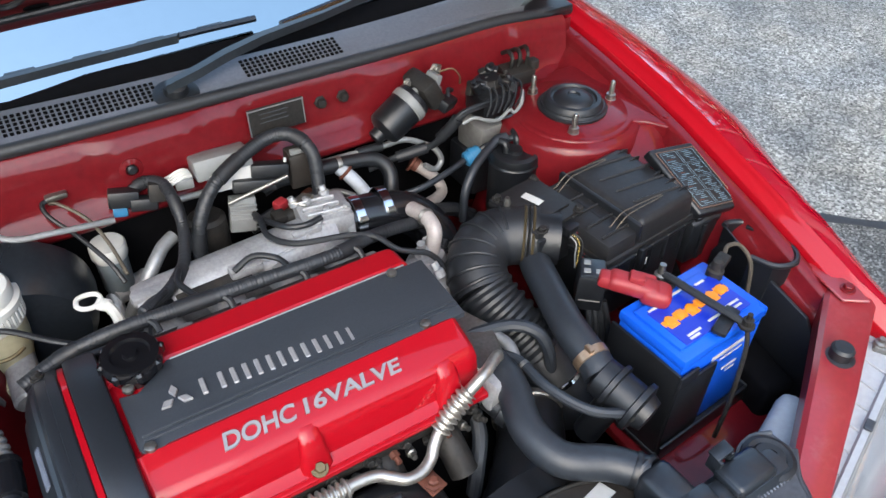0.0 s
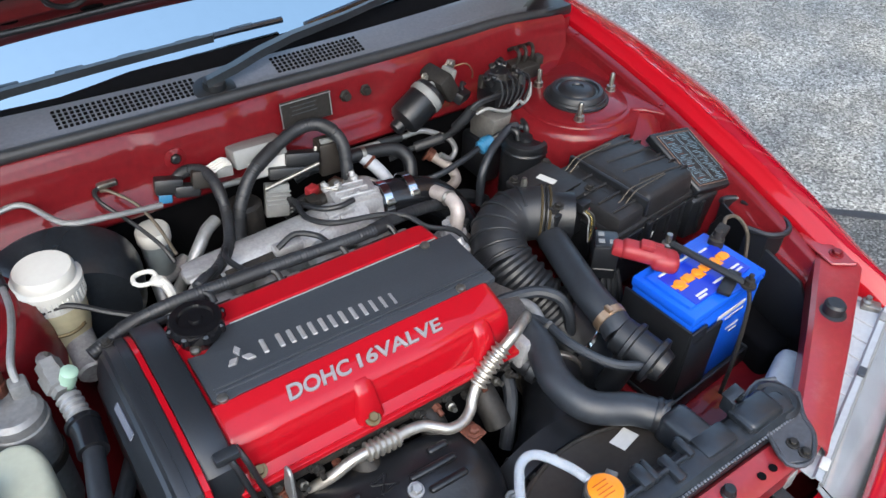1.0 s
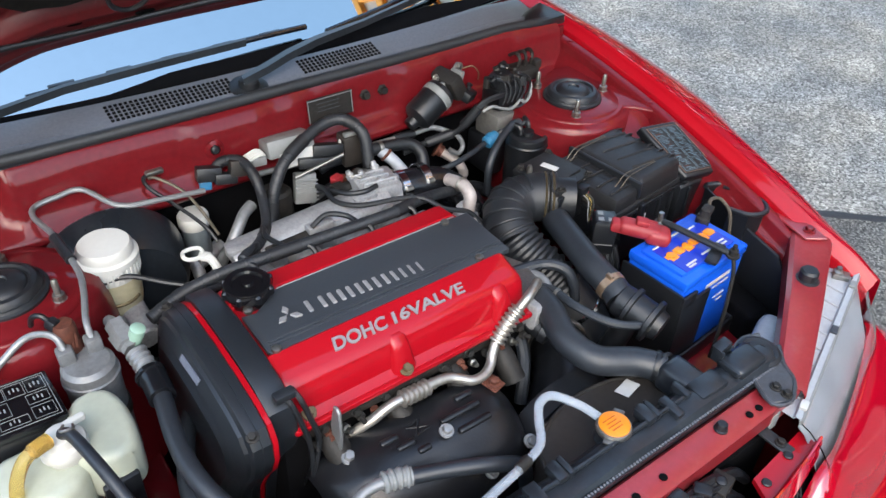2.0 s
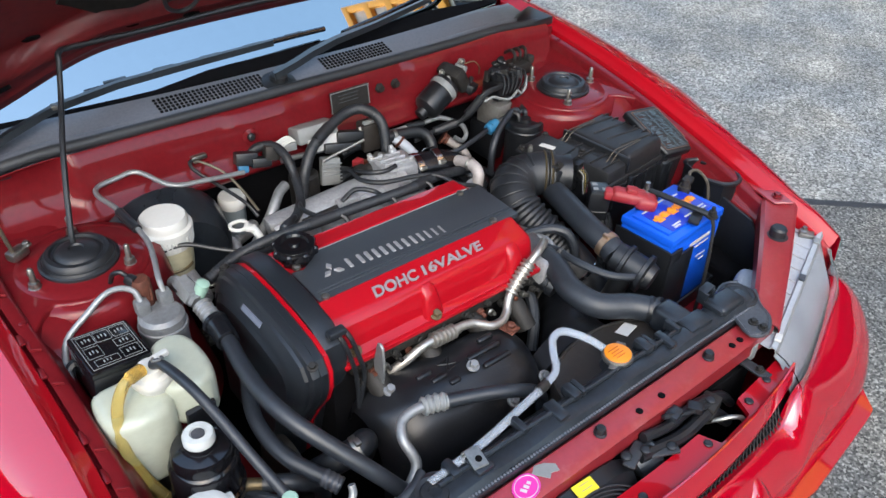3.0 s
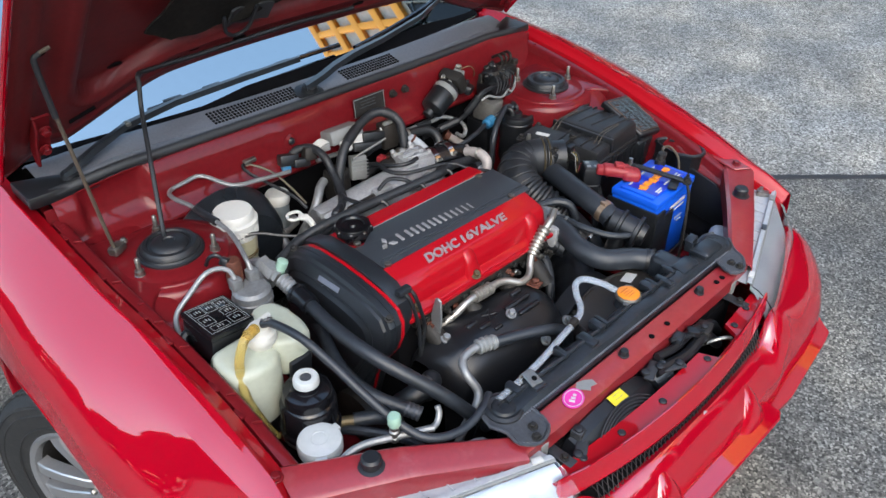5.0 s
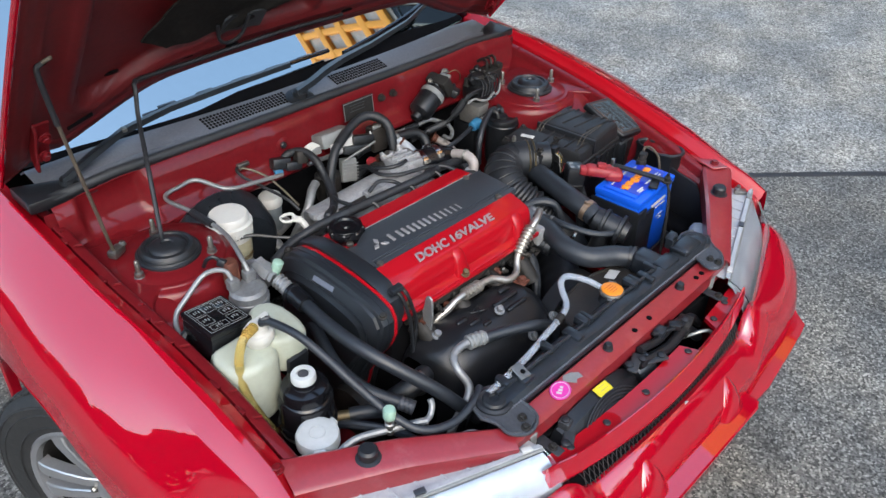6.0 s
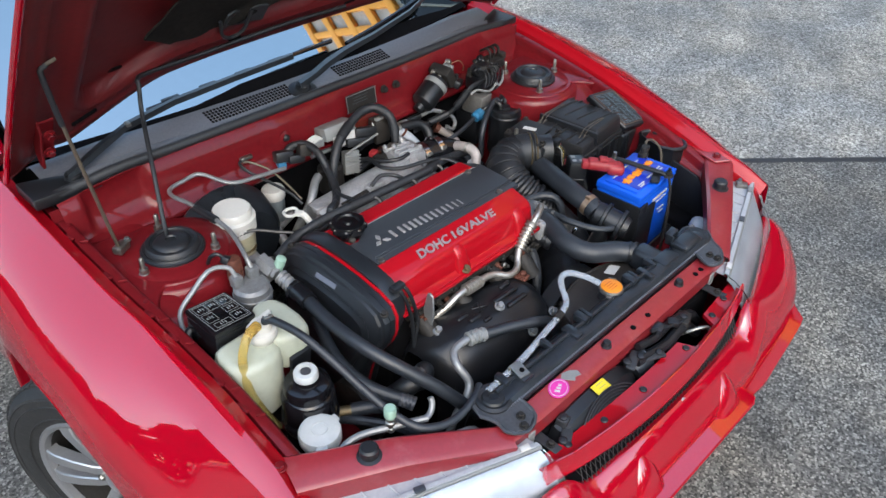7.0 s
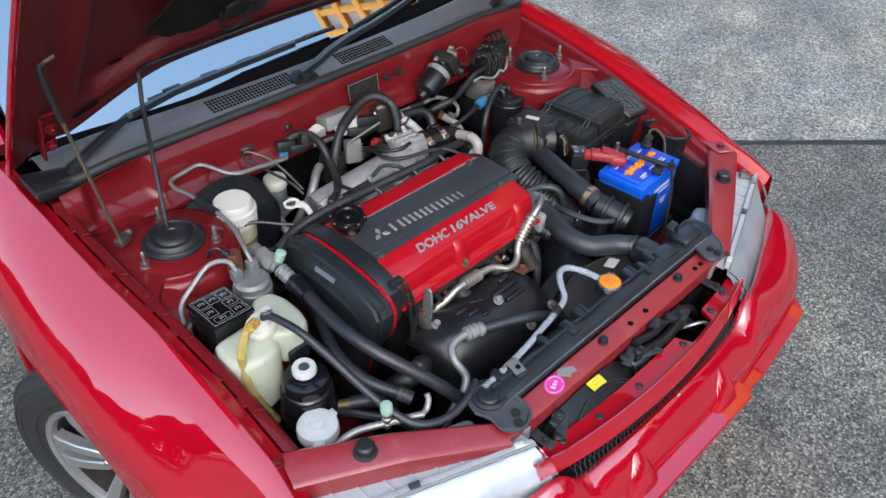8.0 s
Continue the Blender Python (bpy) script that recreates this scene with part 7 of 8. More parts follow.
for x in (0.158, 0.200):
    st = thing("firewall_stud", (x, 0.838, 0.877), "dusty hex nut on the red firewall", "nut", "firewall nuts")
    part("nut", lathe([(0.0115, 0), (0.0115, 0.002), (0.0085, 0.003), (0.0085, 0.010), (0.0075, 0.012), (0.004, 0.0125)], aim((x, 0.840, 0.877), (x, 0.74, 0.885)), 6), CAST, st)

ign = thing("igniter_unit", (-0.035, 0.815, 0.83), "light grey module with white plug on the firewall", "igniter")
part("housing", rbox((-0.036, 0.808, 0.842), (0.092, 0.055, 0.034), 0.004, rot=(-18, 0, -3)), GREYPL, ign)
part("side", rbox((-0.030, 0.776, 0.826), (0.070, 0.006, 0.030), 0.002, rot=(-18, 0, -3)), WHITELAB, ign)
part("plug", rbox((-0.100, 0.798, 0.834), (0.028, 0.026, 0.018), 0.003, rot=(0, 0, -10)), GREYPL, ign)
for k in range(4):
    part("lead", tube([(-0.088, 0.792 + 0.006 * k, 0.842), (-0.10, 0.79 + 0.007 * k, 0.846), (-0.125, 0.79 + 0.007 * k, 0.838)], 0.0026, 6), WHITEPL, ign)
cn = thing("connector_cluster", (-0.02, 0.77, 0.80), "cluster of black and grey wiring connectors on a bracket", "connector")
for c, s, mt in (((0.030, 0.772, 0.826), (0.06, 0.026, 0.022), BLACK), ((0.000, 0.764, 0.812), (0.07, 0.024, 0.020), BLACK), ((-0.028, 0.762, 0.765), (0.042, 0.020, 0.060), GREYPL), ((-0.19, 0.815, 0.825), (0.045, 0.028, 0.026), BLACK), ((-0.165, 0.80, 0.815), (0.04, 0.024, 0.02), BLACK), ((-0.20, 0.812, 0.806), (0.022, 0.016, 0.018), BLUECON), ((-0.14, 0.80, 0.83), (0.03, 0.03, 0.03), CAST)):
    part("connector", rbox(c, s, 0.003, rot=(-15, 8, -12)), mt, cn)
for k in range(6):
    part("rib", rbox((-0.028, 0.7505, 0.742 + 0.009 * k), (0.044, 0.003, 0.003), 0.001, 1, rot=(-15, 8, -12)), GREYPL, cn)
part("rail", rod((-0.05, 0.752, 0.800), (0.05, 0.745, 0.822), 0.0035), STEEL, cn)
part("solenoid", rod((-0.085, 0.77, 0.70), (-0.085, 0.775, 0.775), 0.032, 20, bev=0.006), CAST, cn)
BROWNBLACK = mat("brown_black_bakelite", (0.030, 0.026, 0.023), 0.5, 0.0, 0.25, 120, 0.1, 12, dirt=(0.12, 0.10, 0.08), dirt_amount=0.2)
rl = thing("relay", (0.088, 0.79, 0.75), "brown-black relay box on the firewall", "relay")
part("body", rbox((0.088, 0.782, 0.806), (0.046, 0.036, 0.066), 0.005, rot=(0, 0, -4)), BROWNBLACK, rl)
part("clip", rbox((0.082, 0.774, 0.842), (0.026, 0.010, 0.008), 0.002, rot=(0, 0, -4)), GREYPL, rl)
part("lead", tube([(0.06, 0.775, 0.835), (0.055, 0.765, 0.83), (0.055, 0.768, 0.815)], 0.0026, 6), WHITEPL, rl)
for c in ((0.03, 0.74, 0.775), (0.045, 0.745, 0.765), (0.10, 0.79, 0.735)):
    part("red_socket", rbox(c, (0.022, 0.018, 0.016), 0.003, rot=(0, 0, 20)), RUST if c[2] < 0.77 else REDPL, rl)
pcl = thing("pipe_grommet", (-0.16, 0.83, 0.855), "round rubber pipe grommet in the firewall", "grommet")
part("ring", lathe([(0.020, 0), (0.018, 0.006), (0.010, 0.009), (0.009, 0.003)], aim((-0.165, 0.838, 0.858), (-0.165, 0.7, 0.87)), 22), BAYRED, pcl)
part("bung", lathe([(0.008, 0), (0.008, 0.010), (0.005, 0.013)], aim((-0.165, 0.838, 0.858), (-0.165, 0.7, 0.87)), 14), RUBBER, pcl)

# cables looping near the clutch reservoir
cw = thing("throttle_cable", (-0.29, 0.838, 0.845), "two thin cables looping from a firewall clip", "cable")
part("cable", tube([(-0.285, 0.836, 0.846), (-0.30, 0.83, 0.844), (-0.296, 0.81, 0.832), (-0.27, 0.775, 0.81), (-0.245, 0.72, 0.79), (-0.235, 0.69, 0.77)], 0.0036, 8), RUBBER, cw)
part("cable", tube([(-0.29, 0.834, 0.840), (-0.278, 0.822, 0.842), (-0.250, 0.79, 0.825), (-0.235, 0.75, 0.80), (-0.228, 0.70, 0.775)], 0.0028, 8), RODDULL, cw)
part("clip", rbox((-0.278, 0.836, 0.848), (0.032, 0.012, 0.010), 0.003), STEEL, cw)
# ---- brake and clutch ----
bb = thing("brake_booster", (-0.40, 0.80, 0.64), "black round brake servo drum behind the reservoir", "brake servo")
part("drum", lathe([(0.06, -0.075), (0.10, -0.07), (0.115, -0.05), (0.122, -0.02), (0.126, 0.0), (0.126, 0.012), (0.12, 0.02), (0.10, 0.04)], aim((-0.395, 0.775, 0.72), (-0.395, 0.90, 0.735)), 40), BLACKDUSTY, bb)
part("master_cylinder", rod((-0.402, 0.60, 0.70), (-0.400, 0.74, 0.715), 0.022, 18, bev=0.004), ALU, bb)
for k in range(3):
    part("pipe", tube([(-0.42 + 0.012 * k, 0.63 + 0.03 * k, 0.69), (-0.38 + 0.01 * k, 0.62, 0.70 + 0.01 * k), (-0.35, 0.63 + 0.02 * k, 0.68), (-0.345, 0.68, 0.64)], 0.0035, 8), STEEL, bb)
br = thing("brake_reservoir", (-0.412, 0.690, 0.70), "yellowed brake fluid reservoir with a white ribbed cap", "reservoir")
CB = Matrix.Translation((-0.413, 0.695, 0))
part("bottle", lathe([(0.020, 0.690), (0.028, 0.698), (0.036, 0.712), (0.040, 0.73), (0.042, 0.755), (0.042, 0.785), (0.036, 0.79)], CB, 28), AGEDPL, br, "yellowed bottle")
cap = part("cap", lathe([(0.044, 0.782), (0.046, 0.784), (0.046, 0.808), (0.045, 0.812), (0.049, 0.813), (0.049, 0.820), (0.044, 0.822), (0.0425, 0.823), (0.0425, 0.835), (0.039, 0.840), (0.003, 0.841)], CB, 44), WHITEPL, br, "white ribbed cap")
for k in range(36):
    a = 2 * math.pi * k / 36
    if k == 0:
        rib_mesh = mesh_of("cap_rib", rbox((0, 0, 0), (0.003, 0.003, 0.020), 0.001, 1), WHITEPL)
    part("cap_rib", rib_mesh, None, cap, m=pose(-0.413 + 0.0462 * math.cos(a), 0.695 + 0.0462 * math.sin(a), 0.797, 0, 0, math.degrees(a)))
part("clip_band", tube([(-0.413 + 0.042 * math.cos(a), 0.695 + 0.042 * math.sin(a), 0.752 + 0.01 * math.sin(a)) for a in frange(2.4, 5.4, 8)], 0.003, 8), BRASSY, br)
part("sensor_lead", tube([(-0.445, 0.66, 0.79), (-0.40, 0.645, 0.80), (-0.352, 0.606, 0.792), (-0.31, 0.575, 0.785)], 0.0042, 8), RUBBER, br)
part("foot", rbox((-0.41, 0.67, 0.69), (0.05, 0.07, 0.03), 0.008), AGEDPL, br)
cl = thing("clutch_reservoir", (-0.233, 0.808, 0.66), "small grey clutch fluid reservoir with a white cap", "reservoir")
CC = Matrix.Translation((-0.235, 0.808, 0))
part("bottle", lathe([(0.018, 0.66), (0.024, 0.67), (0.025, 0.735), (0.022, 0.738)], CC, 24), mat("grey_reservoir", (0.24, 0.28, 0.30), 0.35, 0, 0.1, 90, 0.03, 9), cl)
part("cap", lathe([(0.027, 0.733), (0.0285, 0.736), (0.0285, 0.754), (0.026, 0.758), (0.003, 0.759)], CC, 28), WHITEPL, cl, "plain white cap")
part("body", join(rod((-0.25, 0.79, 0.66), (-0.19, 0.82, 0.655), 0.016), rod((-0.25, 0.80, 0.66), (-0.255, 0.74, 0.62), 0.012)), ALU, cl)

# ---- corner with drier, fuse box and tanks ----
DRIERGREY = mat("oxidised_aluminium", (0.24, 0.25, 0.26), 0.5, 0.35, 0.25, 120, 0.15, 18, dirt=(0.14, 0.12, 0.10), dirt_amount=0.35)
dr = thing("receiver_drier", (-0.508, 0.494, 0.60), "silver air-conditioning receiver drier with pipe fittings", "receiver drier")
DM = Matrix.Translation((-0.507, 0.492, 0))
part("bottle", lathe([(0.034, 0.60), (0.037, 0.61), (0.037, 0.775), (0.039, 0.777), (0.039, 0.785), (0.037, 0.787), (0.036, 0.800), (0.030, 0.806), (0.004, 0.808)], DM, 32), DRIERGREY, dr, "dulled silver bottle")
part("inlet_block", join(rbox((-0.490, 0.512, 0.815), (0.022, 0.022, 0.026), 0.004), rbox((-0.528, 0.508, 0.815), (0.022, 0.022, 0.026), 0.004)), DRIERGREY, dr)
part("switch", lathe([(0.013, 0.80), (0.016, 0.806), (0.016, 0.822), (0.0145, 0.824), (0.0145, 0.828), (0.0155, 0.830), (0.0150, 0.850), (0.0125, 0.855), (0.003, 0.856)], Matrix.Translation((-0.517, 0.528, 0)), 16), RUST, dr, "rust-brown pressure switch")
part("switch_plug", join(rbox((-0.528, 0.536, 0.852), (0.016, 0.018, 0.016), 0.004, rot=(10, 20, 30)), tube([(-0.530, 0.538, 0.856), (-0.538, 0.545, 0.866), (-0.548, 0.555, 0.860), (-0.552, 0.565, 0.84)], 0.004, 8)), BLACK, dr)
for k in range(3):
    part("switch_wire", tube([(-0.519 + 0.005 * k, 0.520, 0.846), (-0.518 + 0.005 * k, 0.516, 0.834), (-0.520 + 0.005 * k, 0.513, 0.818)], 0.0020, 6), RUST, dr)
part("strap", lathe([(0.0385, 0.70), (0.040, 0.702), (0.040, 0.716), (0.0385, 0.718)], DM, 32), CAST, dr)
bp = hose("cooling_pipe", [(-0.490, 0.512, 0.825), (-0.488, 0.530, 0.842), (-0.472, 0.590, 0.848), (-0.466, 0.643, 0.850), (-0.472, 0.743, 0.850), (-0.484, 0.805, 0.850), (-0.476, 0.832, 0.852), (-0.44, 0.836, 0.856), (-0.400, 0.832, 0.858), (-0.359, 0.778, 0.842), (-0.296, 0.768, 0.835), (-0.216, 0.772, 0.822)], 0.0048, ALUPIPE, "bent silver air-conditioning pipe along the firewall", "pipe")
part("sleeve", tube([(-0.467, 0.665, 0.850), (-0.470, 0.70, 0.850), (-0.472, 0.735, 0.850)], 0.0085, 10), RUBBER, bp)
hose("cooling_pipe", [(-0.528, 0.508, 0.826), (-0.532, 0.520, 0.842), (-0.548, 0.535, 0.845), (-0.570, 0.545, 0.836), (-0.605, 0.540, 0.815), (-0.640, 0.532, 0.792), (-0.655, 0.505, 0.775), (-0.663, 0.45, 0.762), (-0.667, 0.398, 0.748), (-0.668, 0.385, 0.73)], 0.005, ALUPIPE, "thin silver pipe looping round the fuse box", "pipe")
ac = hose("cooling_hose", [(-0.440, 0.440, 0.780), (-0.442, 0.398, 0.779), (-0.454, 0.318, 0.787), (-0.457, 0.250, 0.790), (-0.444, 0.195, 0.778), (-0.417, 0.150, 0.753), (-0.372, 0.100, 0.705), (-0.310, 0.060, 0.62)], 0.0130, HOSEGREY, "thick black air-conditioning hose with silver fitting", segs=16)
part("sleeve", join(tube([(-0.441, 0.446, 0.782), (-0.440, 0.425, 0.780), (-0.442, 0.396, 0.779)], 0.0190, 18), lathe([(0.019, -0.003), (0.0215, -0.002), (0.0215, 0.004), (0.019, 0.005)], aim((-0.441, 0.444, 0.782), (-0.440, 0.42, 0.780)), 20)), GLOSSRUBBER, ac, "thick rubber sleeve")
part("crimp", tube([(-0.445, 0.485, 0.795), (-0.442, 0.462, 0.787), (-0.441, 0.445, 0.782)], 0.0135, 16, 8, 0.0025, 0.009), ALUPIPE, ac)
part("nut", lathe([(0.019, 0), (0.019, 0.024), (0.015, 0.026), (0.015, 0.034)], aim((-0.451, 0.522, 0.806), (-0.445, 0.485, 0.795)), 6), ALUPIPE, ac)
part("nut", lathe([(0.016, 0), (0.016, 0.016)], aim((-0.452, 0.538, 0.812), (-0.450, 0.52, 0.806)), 6), ALUPIPE, ac)
part("charge_port", lathe([(0.010, 0), (0.010, 0.012), (0.011, 0.013), (0.011, 0.028), (0.008, 0.03)], aim((-0.440, 0.498, 0.802), (-0.430, 0.490, 0.835)), 12), GREENPL, ac, "pale green port cap")
part("pipe_stub", tube([(-0.452, 0.53, 0.81), (-0.455, 0.56, 0.80), (-0.45, 0.60, 0.76), (-0.44, 0.62, 0.70)], 0.009, 10), ALUPIPE, ac)
lo = hose("cooling_hose", [(-0.395, 0.46, 0.67), (-0.415, 0.41, 0.69), (-0.435, 0.365, 0.70), (-0.457, 0.305, 0.705), (-0.462, 0.257, 0.70), (-0.453, 0.210, 0.69), (-0.434, 0.175, 0.68), (-0.421, 0.154, 0.675)], 0.0122, HOSEGREY, "black lower air-conditioning hose", segs=14)
part("crimp", tube([(-0.424, 0.158, 0.676), (-0.418, 0.148, 0.673), (-0.409, 0.133, 0.668)], 0.0132, 14, 8, 0.0012, 0.008), BRACKETGREY, lo)

wp = hose("water_hose", [(-0.318, 0.215, 0.60), (-0.330, 0.190, 0.655), (-0.352, 0.176, 0.668), (-0.385, 0.185, 0.655), (-0.41, 0.21, 0.62), (-0.42, 0.25, 0.56)], 0.021, RUBBER, "black coolant hose bending below the belt cover", segs=18)
part("spring_clip", lathe([(0.0215, -0.006), (0.0228, -0.005), (0.0228, 0.005), (0.0215, 0.006)], aim((-0.352, 0.176, 0.668), (-0.375, 0.181, 0.660)), 24, True), STEEL, wp)
part("clip_ear", rbox((-0.356, 0.170, 0.692), (0.010, 0.014, 0.008), 0.002), STEEL, wp)

fz = thing("fuse_box", (-0.60, 0.455, 0.74), "black fuse box with a white printed diagram", "fuse box")
FZ = pose(-0.600, 0.455, 0.812, 0, 6, 3)
part("body", turned(rbox((0, 0, -0.035), (0.086, 0.092, 0.052), 0.004), FZ), GLOSSBLACK, fz)
fzl = part("lid", turned(rbox((0, 0, -0.004), (0.090, 0.096, 0.014), 0.004), FZ), GLOSSBLACK, fz)
FUSEPRINT = mat("dulled_white_print", (0.30, 0.31, 0.31), 0.5, 0.0, 0.1, 100, 0.0, 9)
def frame_lines(cx, cy, w, h, t=0.0009):
    for a, b, c, d in ((0, h / 2, w, t), (0, -h / 2, w, t), (-w / 2, 0, t, h), (w / 2, 0, t, h)):
        part("print_line", turned(rbox((cx + a, cy + b, 0.0034), (c, d, 0.0008), 0.0002, 1), FZ), FUSEPRINT, fzl)


frame_lines(0, 0, 0.078, 0.084)
for cx, cy, w, h in ((-0.024, 0.026, 0.022, 0.024), (0.0, 0.026, 0.022, 0.024), (0.025, 0.026, 0.022, 0.024), (-0.024, -0.004, 0.022, 0.026), (0.022, 0.0, 0.026, 0.018), (0.022, -0.026, 0.026, 0.022), (-0.014, -0.030, 0.034, 0.014)):
    frame_lines(cx, cy, w, h, 0.0006)
    for k in range(3):
        part("print_bar", turned(rbox((cx - 0.005 + 0.005 * k, cy + 0.002 * (k % 2), 0.0034), (0.0018, min(0.007, h * 0.4), 0.0008), 0.0002, 1), FZ), FUSEPRINT, fzl)
part("lead", tube([(-0.63, 0.49, 0.78), (-0.655, 0.49, 0.77), (-0.662, 0.46, 0.74), (-0.66, 0.43, 0.69)], 0.008, 8), RUBBER, fz)

# coolant tank: two lobes of milky plastic
ct = thing("coolant_tank", (-0.575, 0.345, 0.60), "milky plastic coolant overflow tank with a white cap", "coolant tank")
body = prism([(-0.660, 0.345), (-0.650, 0.314), (-0.604, 0.304), (-0.568, 0.314), (-0.552, 0.345), (-0.552, 0.40), (-0.585, 0.408), (-0.646, 0.406), (-0.659, 0.392)], 0.655, 0.792, "z", 0.016, 4)
part("main_lobe", body, TANKPL, ct, sharp=60)
lobe = prism([(-0.572, 0.345), (-0.552, 0.322), (-0.518, 0.313), (-0.494, 0.326), (-0.487, 0.360), (-0.488, 0.405), (-0.497, 0.434), (-0.520, 0.447), (-0.545, 0.440), (-0.570, 0.405)], 0.722, 0.804, "z", 0.014, 4)
part("side_lobe", lobe, TANKPL, ct, sharp=60)
part("bracket", rbox((-0.530, 0.320, 0.700), (0.046, 0.010, 0.125), 0.003, rot=(6, 0, 4)), BLACK, ct, "black bracket plate")
part("foot", rbox((-0.600, 0.355, 0.628), (0.06, 0.06, 0.056), 0.006), BLACK, ct)
part("cap", lathe([(0.022, 0.788), (0.025, 0.798), (0.0285, 0.803), (0.029, 0.812), (0.027, 0.817), (0.020, 0.819), (0.018, 0.830), (0.010, 0.833), (0.003, 0.833)], Matrix.Translation((-0.573, 0.363, 0)), 32), WHITEPL, ct, "white screw cap")
part("cap_tab", rbox((-0.553, 0.378, 0.826), (0.028, 0.010, 0.010), 0.003, rot=(0, 0, 10)), WHITEPL, ct)
yt = hose("overflow_tube", [(-0.588, 0.352, 0.838), (-0.604, 0.344, 0.842), (-0.622, 0.337, 0.832), (-0.637, 0.330, 0.80), (-0.643, 0.312, 0.745), (-0.630, 0.298, 0.69), (-0.612, 0.290, 0.64)], 0.0082, YELLOWTUBE, "yellowed translucent overflow tube", segs=14)
part("collar", rod((-0.586, 0.353, 0.838), (-0.606, 0.343, 0.842), 0.0100, 14), YELLOWTUBE, yt)
oh = hose("overflow_hose", [(-0.570, 0.355, 0.838), (-0.561, 0.335, 0.846), (-0.548, 0.275, 0.845), (-0.534, 0.219, 0.820), (-0.519, 0.156, 0.785), (-0.500, 0.090, 0.750), (-0.473, 0.045, 0.730), (-0.418, 0.025, 0.722), (-0.36, 0.03, 0.728), (-0.33, 0.045, 0.728)], 0.0076, HOSEGREY, "dark grey overflow hose from the coolant tank", segs=12)
part("spring_clip", tube([(-0.566, 0.362, 0.842), (-0.571, 0.345, 0.852), (-0.558, 0.342, 0.852), (-0.556, 0.358, 0.842)], 0.002, 6), STEEL, oh)

ps = thing("steering_reservoir", (-0.553, 0.262, 0.62), "gloss black power steering reservoir with a pale ringed cap", "reservoir")
PM = Matrix.Translation((-0.557, 0.260, 0))
part("bottle", lathe([(0.040, 0.59), (0.049, 0.60), (0.050, 0.655), (0.054, 0.658), (0.054, 0.664), (0.050, 0.667), (0.050, 0.715), (0.047, 0.722), (0.044, 0.724), (0.044, 0.738), (0.041, 0.746), (0.030, 0.751), (0.024, 0.752), (0.023, 0.758)], PM, 44), GLOSSBLACK, ps)
part("cap", lathe([(0.020, 0.752), (0.0225, 0.753), (0.0225, 0.757), (0.0215, 0.758), (0.0225, 0.759), (0.0225, 0.769), (0.0205, 0.773), (0.0115, 0.7735), (0.0105, 0.770), (0.003, 0.770)], PM, 36), WASHERPL, ps, "pale ringed cap")
part("cap_centre", lathe([(0.0095, 0.770), (0.0095, 0.7722), (0.003, 0.7726)], PM, 24), BRACKETGREY, ps)
part("strap", lathe([(0.0505, 0.640), (0.0515, 0.642), (0.0515, 0.646), (0.0505, 0.648)], PM, 32), STEEL, ps)
part("outlet", rod((-0.525, 0.245, 0.645), (-0.475, 0.215, 0.64), 0.011, bev=0.002), BRASSY, ps)
part("hose", tube([(-0.49, 0.225, 0.642), (-0.45, 0.20, 0.64), (-0.41, 0.20, 0.60), (-0.40, 0.21, 0.54)], 0.014, 12), HOSEGREY, ps)
part("return_hose", tube([(-0.52, 0.24, 0.63), (-0.49, 0.19, 0.64), (-0.44, 0.14, 0.62), (-0.39, 0.10, 0.56)], 0.009, 10), HOSEGREY, ps)

wf = thing("washer_filler", (-0.593, 0.180, 0.62), "white screen-washer filler cap on its neck", "washer bottle")
WM = Matrix.Translation((-0.592, 0.184, 0))
part("neck", lathe([(0.026, 0.58), (0.028, 0.66), (0.034, 0.675), (0.035, 0.69)], WM, 28), WASHERPL, wf)
wcap = part("cap", lathe([(0.0365, 0.684), (0.0385, 0.686), (0.0385, 0.702), (0.0365, 0.707), (0.030, 0.709), (0.003, 0.7095)], WM, 36), WASHERPL, wf, "greyish white snap cap")
part("cap_mark", tube([(-0.592 + 0.014 * math.cos(a), 0.184 + 0.014 * math.sin(a), 0.7100) for a in frange(0, 6.2, 18)], 0.0009, 6, 2), WASHERPL, wcap)
part("hinge_tab", rbox((-0.615, 0.150, 0.700), (0.022, 0.020, 0.010), 0.003, rot=(0, 0, 40)), WASHERPL, wcap)
part("lug", rbox((-0.555, 0.19, 0.70), (0.014, 0.016, 0.008), 0.002), WASHERPL, wcap)
wl = hose("cooling_line", [(-0.605, 0.125, 0.66), (-0.598, 0.128, 0.695), (-0.560, 0.120, 0.716), (-0.505, 0.090, 0.722), (-0.462, 0.068, 0.722), (-0.448, 0.060, 0.722)], 0.0065, ALUPIPE, "silver service line with a green valve cap", "pipe")
part("service_valve", lathe([(0.007, 0.716), (0.007, 0.724), (0.0055, 0.725), (0.0055, 0.732), (0.009, 0.734), (0.009, 0.740), (0.0065, 0.742), (0.0085, 0.745), (0.0085, 0.752), (0.006, 0.756)], Matrix.Translation((-0.509, 0.090, 0)), 14), STEEL, wl, "silver valve stem")
part("valve_cap", lathe([(0.0105, 0.754), (0.0112, 0.756), (0.0112, 0.772), (0.0095, 0.775), (0.003, 0.7755)], Matrix.Translation((-0.509, 0.090, 0)), 16), GREENPL, wl, "pale green cap")
part("end_fitting", tube([(-0.452, 0.062, 0.722), (-0.438, 0.064, 0.724), (-0.427, 0.070, 0.735), (-0.425, 0.077, 0.745)], 0.0055, 10), ALUPIPE, wl)

# ---- radiator and condenser ----
rad = thing("radiator", (0.0, 0.02, 0.35), "black radiator with a plastic top tank and orange cap", "radiator")
